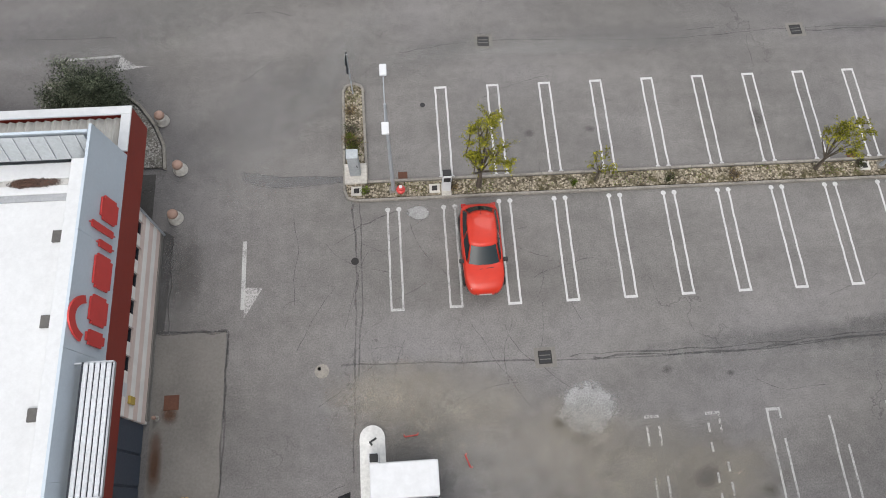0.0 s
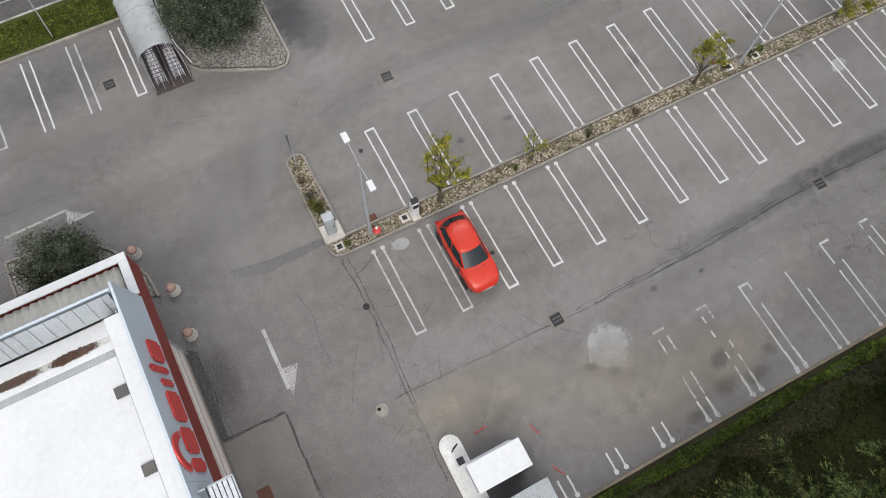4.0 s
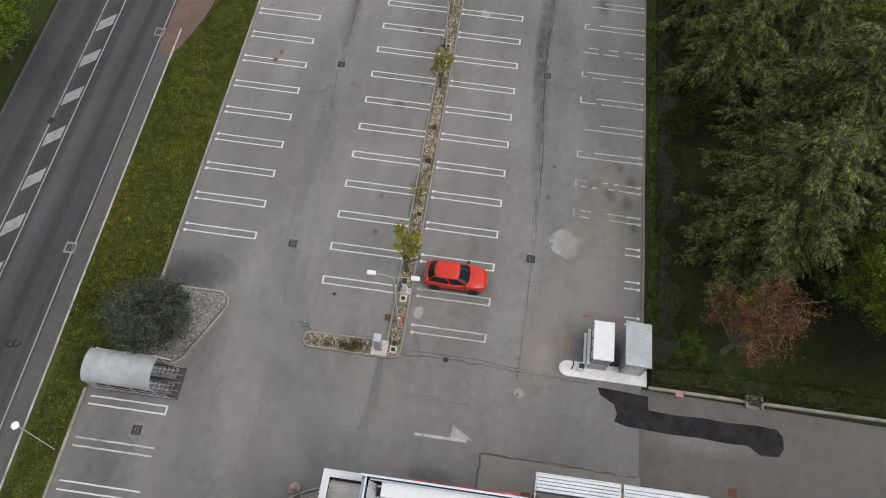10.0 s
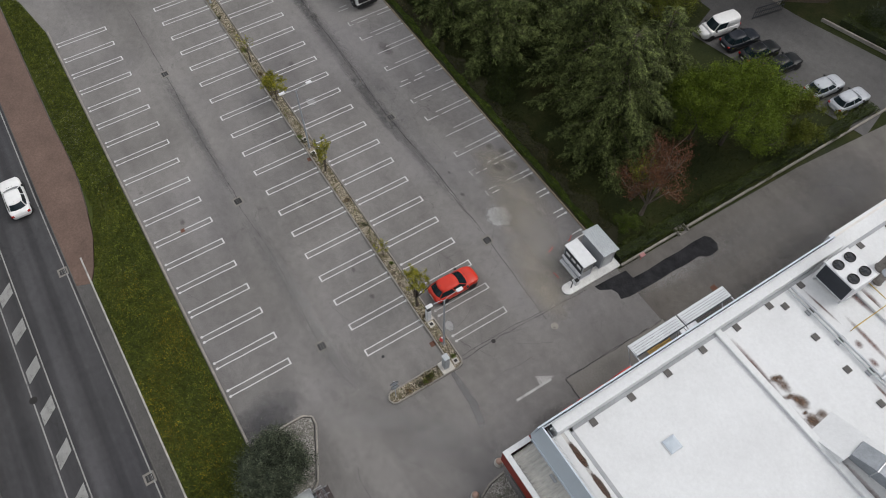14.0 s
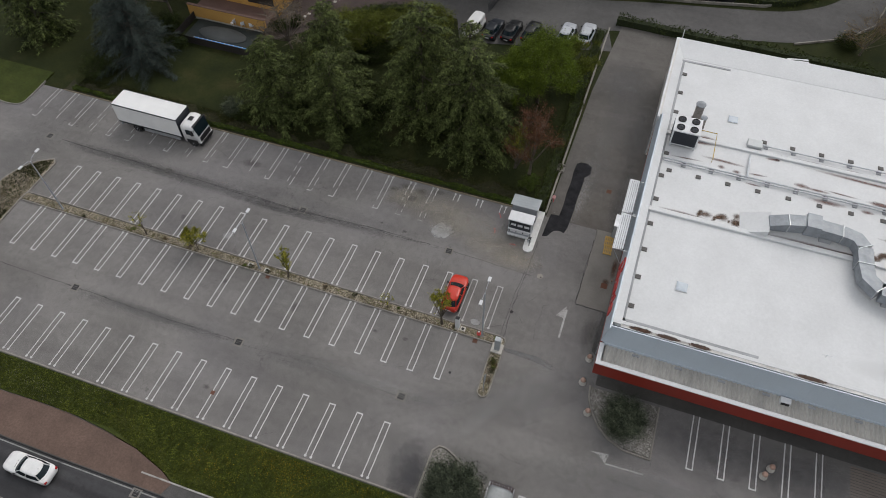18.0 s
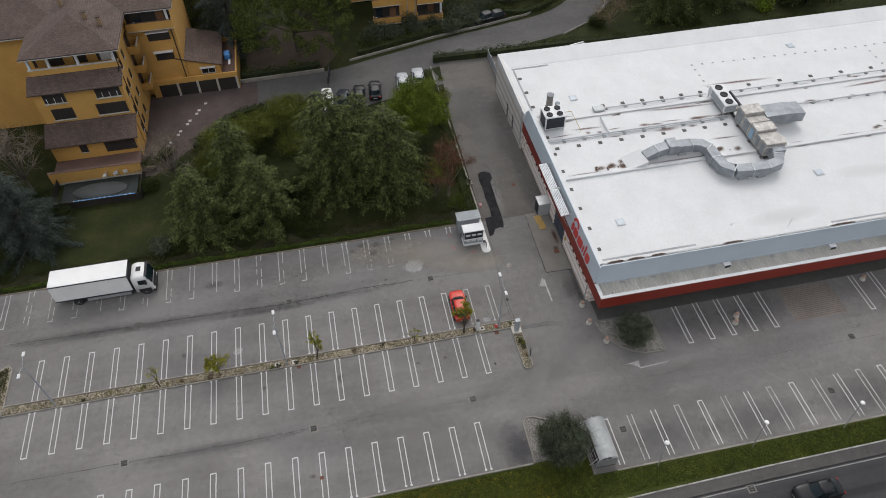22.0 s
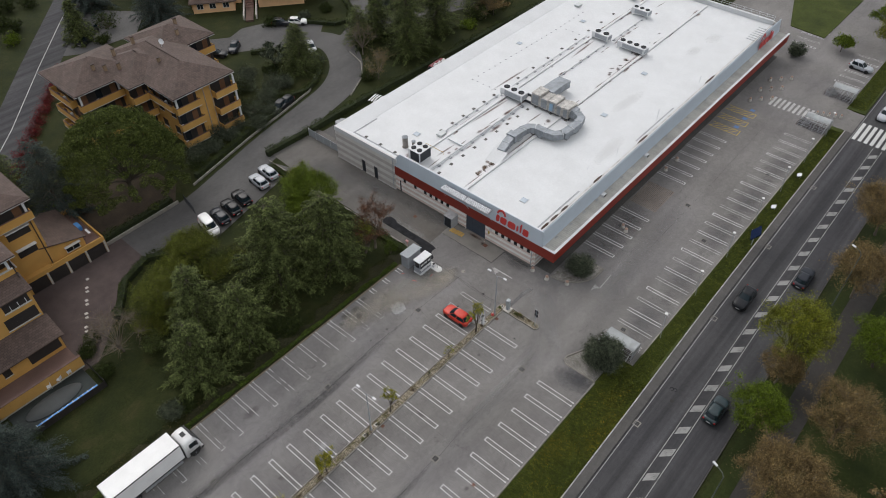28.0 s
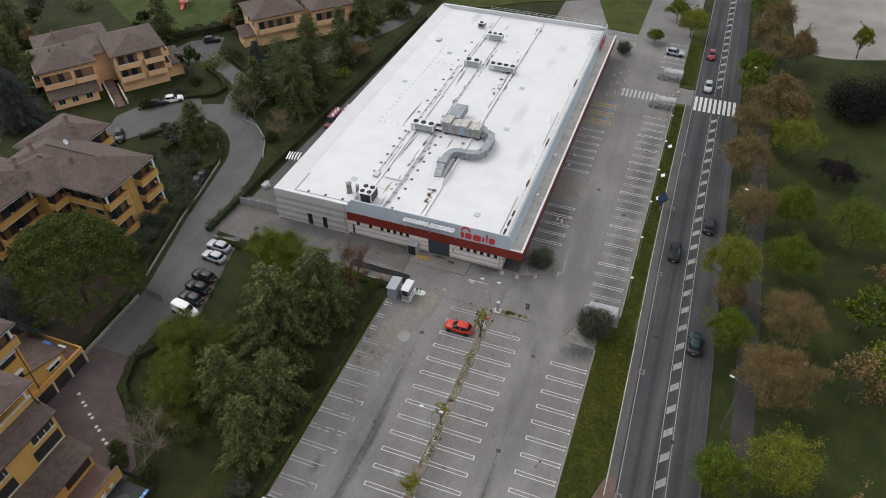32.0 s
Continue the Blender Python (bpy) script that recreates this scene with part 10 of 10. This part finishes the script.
# trees of the park side of the road
park = [(-5.6, 37.8, 6.6, 2.9, L_GREEN, 8000, "green roadside tree in fresh leaf"), (2.0, 43.4, 9.0, 4.0, L_TAN, 21000, "large tan budding park tree"), (17.1, 38.2, 6.8, 3.0, L_GREEN, 8000, "green roadside tree near the verge"),
        (14.2, 44.4, 8.2, 3.7, L_YELLOW, 5500, "yellow-green park tree in young leaf"), (-9.6, 45.2, 8.4, 3.9, L_TAN, 9600, "pale budding tree in the park"), (-23.2, 45.4, 7.6, 3.4, L_GREEN, 8000, "green rounded park tree by the path"), (-16.6, 36.9, 10.6, 3.7, L_YELLOW, 9000, "yellow-green roadside tree in young leaf"),
        (-33, 39.6, 8.2, 4.0, L_TAN, 9000, "bare brown roadside tree with buds"), (-36, 45.4, 7.8, 3.5, L_GREEN, 7000, "green park tree in fresh leaf"), (-47.6, 38.0, 8.4, 4.2, L_TAN, 11400, "tan roadside tree in bud"), (-57.5, 45.6, 8.4, 4.2, L_YELLOW, 4200, "yellowish park tree in young leaf"),
        (-69, 45, 7.5, 3.4, L_TAN, 9600, "brown budding tree in the park"), (-85, 38, 7.8, 3.2, L_GREEN, 7000, "green roadside tree by the far road"), (-77, 38, 7.4, 2.8, L_GREEN, 5000, "green roadside tree past the crossing"), (-33.5, 54.8, 8.5, 4.8, L_GREEN, 5500, "dull green spreading park tree"),
        (-51, 53, 5.0, 3.2, L_PURPLE, 3500, "dark purplish bush in the park"), (-106, 60, 8, 2.0, L_YELLOW, 3000, "slim young tree at the gravel lot"), (-104, 23.2, 7.0, 3.4, L_YELLOW, 5000, "yellowish tree on the far verge"), (-93, 42, 8, 3.8, L_TAN, 4800, "bare grey park tree in bud"),
        (-62, 38.4, 7.4, 3.4, L_TAN, 7800, "brown roadside tree past the lamps"), (-13.2, 37.4, 5.6, 2.3, L_TAN, 5000, "small tan roadside tree in bud"), (31, 38.8, 7.0, 3.2, L_GREEN, 6000, "green roadside tree in fresh leaf"), (28, 45, 8.0, 3.6, L_TAN, 9000, "pale budding tree beside the path"),
        (-102, 39, 8, 3.4, L_TAN, 7800, "far roadside tree in bud"), (-120, 38.5, 8, 3.4, L_GREEN, 5000, "far green roadside tree"), (-113, 19, 5, 2.6, L_GREEN, 3500, "green tree on the far verge"), (-98, 15.6, 3.4, 1.8, L_GREEN, 2400, "green shrub at the far bays"),
        (-67.5, 39.2, 8.6, 3.0, L_TAN, 5600, "grey-brown budding tree by the footpath"), (-73, 43.4, 8.8, 3.4, L_TAN, 6400, "tan tree in bud past the crossing"), (-110, 41.6, 9.4, 3.6, L_TAN, 6000, "tall bare tree beside the far road"), (-96, 46.6, 8.6, 3.2, L_TAN, 6000, "bare grey tree by the gravel lot")]
for i, (x, y, h, r, mat, n, lab) in enumerate(park):
    broadleaf("roadside_tree", lab, x, y, h * 1.06, r * 1.14, mat, 120 + i, int(n * (3.5 if x > -25 else 3.0 if x > -65 else 1.7)), (0.15 if mat is not L_TAN else 0.13) if x > -25 else (0.19 if mat is not L_TAN else 0.16) if x > -65 else 0.27, 0.22, TWIG if mat is L_TAN else None, group="trees along the road", limbs=12, twigs=8 if mat is L_TAN else 5, dome=150)
globe_bush("dark_thicket", "large dark thicket in the park", -79, 58.5, 8.4, 7.4, L_THICKET, 700, 16000, 0.4, -0.06, "thicket")
globe_bush("dark_thicket", "dark thicket beside the park grass", -85, 67, 7.4, 6.6, L_THICKET, 701, 9000, 0.4, -0.06, "thicket")
for i in range(40):
    globe_bush("far_shrub", "distant green shrubbery beyond the gravel", -150 - random.uniform(0, 60), random.uniform(-120, 110), 4.5, 4, L_HEDGE if i % 2 else L_GREEN, 720 + i, 500, 0.7, -0.06, "shrub", "far shrubs")

# shrubs of the planted bank beside the tall house and behind the market
for i, (x, y, h, r) in enumerate(((-12.8, -62.4, 3.2, 2.6), (-13.5, -57.2, 2.4, 2.0), (-8.9, -55.4, 2.6, 2.2), (-4.2, -54.2, 2.2, 2.0), (-0.7, -54.6, 2.4, 1.9), (4.7, -52.6, 2.6, 2.1), (-18.5, -58.4, 1.6, 1.4), (-21, -63.5, 1.4, 1.3))):
    globe_bush("olive_shrub", "grey-green olive shrub on the planted bank", x, y, h, r, L_OLIVE, 960 + i, 3000, 0.2, -0.06, "shrub", "olive shrubs")
conifer("cypress_tree", "dense dark cypress at the lane fork", -38.2, -58.6, 8.6, 2.9, L_CEDAR, 29, 0.12, 0.02, 12000, 0.4, 0.55)
broadleaf("bare_tree", "bare brownish tree on the grass bank", -31.6, -46.8, 6.2, 3.0, L_TAN, 72, 2600, 0.13, 0.16, TWIG, limbs=14, twigs=16, group="bare trees")
broadleaf("bare_tree", "thin bare tree beside the narrow lane", -63.5, -46.4, 5.6, 2.6, L_TAN, 73, 2000, 0.14, 0.16, TWIG, limbs=12, twigs=12, group="bare trees")
# garden greenery between the far houses
rg = random.Random(77)
keep_off = [(-32, -98, 13), (-43, -90, 12), (-30, -86, 7), (-71, -70, 9), (-78, -60, 9), (10, -86, 14), (-40, -78, 6), (-57, -80, 5), (-62, -90, 5), (-4, -64, 14), (12, -66, 12), (46, -44, 13), (34, -47, 9), (-30, -98, 10), (-48, -93, 11), (-73, -72, 9), (-75, -61, 9), (-95, -77, 9), (-62, -115, 10), (-30, -128, 11), (46, -78, 12), (63, -62, 12), (17, -51, 9), (-10, -80, 8), (-105, -63, 9), (-14, -82, 9), (-86, -106, 23), (-57, -84, 8), (-50, -71, 5), (-44, -72, 4)]
spots = []
while len(spots) < 140:
    x, y = rg.uniform(-125, 40), rg.uniform(-150, -45)
    if any(math.hypot(x - a, y - b) < c for a, b, c in keep_off) or y > -41.5:
        continue
    if min(math.hypot(x - q[0], y - q[1]) for q in lane_line) < 5.5:
        continue
    if abs((x - 21.6) * 0.755 - (y + 83) * 0.656) < 8:
        continue
    spots.append((x, y))
for i, (x, y) in enumerate(spots):
    if i % 5 == 0:
        broadleaf("garden_tree", "small garden tree in young leaf", x, y, rg.uniform(4, 7), rg.uniform(2, 3), (L_HEDGE, L_TAN, L_OLIVE)[i % 3], 900 + i, 1800, 0.4, 0.25, group="garden trees", limbs=8, twigs=3)
    else:
        globe_bush("garden_shrub", "dark green rounded garden shrub", x, y, rg.uniform(1.6, 4.2), rg.uniform(1.5, 3.4), (L_HEDGE, L_CEDAR, L_GREEN, L_HEDGE)[i % 4], 900 + i, 850, 0.44, -0.06, "shrub", "garden shrubs")
for i in range(26):
    x, y = rg.uniform(-100, 30), rg.uniform(50, 95)
    if x < -95 or (abs(x + 33) < 7 and y < 60) or math.hypot(x + 77, y - 60) < 15:
        continue
    broadleaf("park_tree", "park tree in young leaf on the grass", x, y, rg.uniform(6, 9), rg.uniform(3, 4.5), (L_GREEN, L_TAN, L_YELLOW)[i % 3], 1100 + i, 3000, 0.36, 0.22, TWIG, group="park trees", limbs=10, twigs=4)

# low weeds scattered over the strip, the island and the gravel
def weed_patch(p):
    f = np.sin(p[:, 0] * 1.9 + 0.4) + np.sin(p[:, 0] * 0.73 + p[:, 1] * 2.1) + np.sin(p[:, 0] * 4.3 + p[:, 1] * 5.0) * 0.6
    return rng.uniform(size=len(p)) < np.clip(0.12 + 0.28 * f, 0.02, 1)


scatter("strip_weeds", 6500, (-1.1, 48.5, 5.28, 5.92), 0.07, L_GREEN, "small green weeds between the stones", "weeds", 0.1, 0.4, 0.6, weed_patch)
scatter("strip_litter", 7000, (-1.9, 48.5, 5.28, 5.92), 0.06, L_TAN, "dry stalks and litter on the planting strip", "weeds", 0.1, 0.2, 0.4, weed_patch)
scatter("arm_weeds", 800, (-2.0, -1.25, 6.9, 10.9), 0.07, L_GREEN, "small weeds on the strip's arm", "weeds", 0.1, 0.4, 0.6, weed_patch)
scatter("island_weeds", 9000, (50.6, 53.9, 0.3, 10.2), 0.16, L_LAWN, "rough grass and weeds on the planted island", "grass", 0.13, 0.6, 0.5, lambda p: (((p[:, 0] - 50.2) / 3.7) ** 2 + ((p[:, 1] - 5.3) / 5.0) ** 2 < 1) & (rng.uniform(size=len(p)) < 0.35 + 0.6 * (np.abs(p[:, 1] - 5.3) > 2.4)))
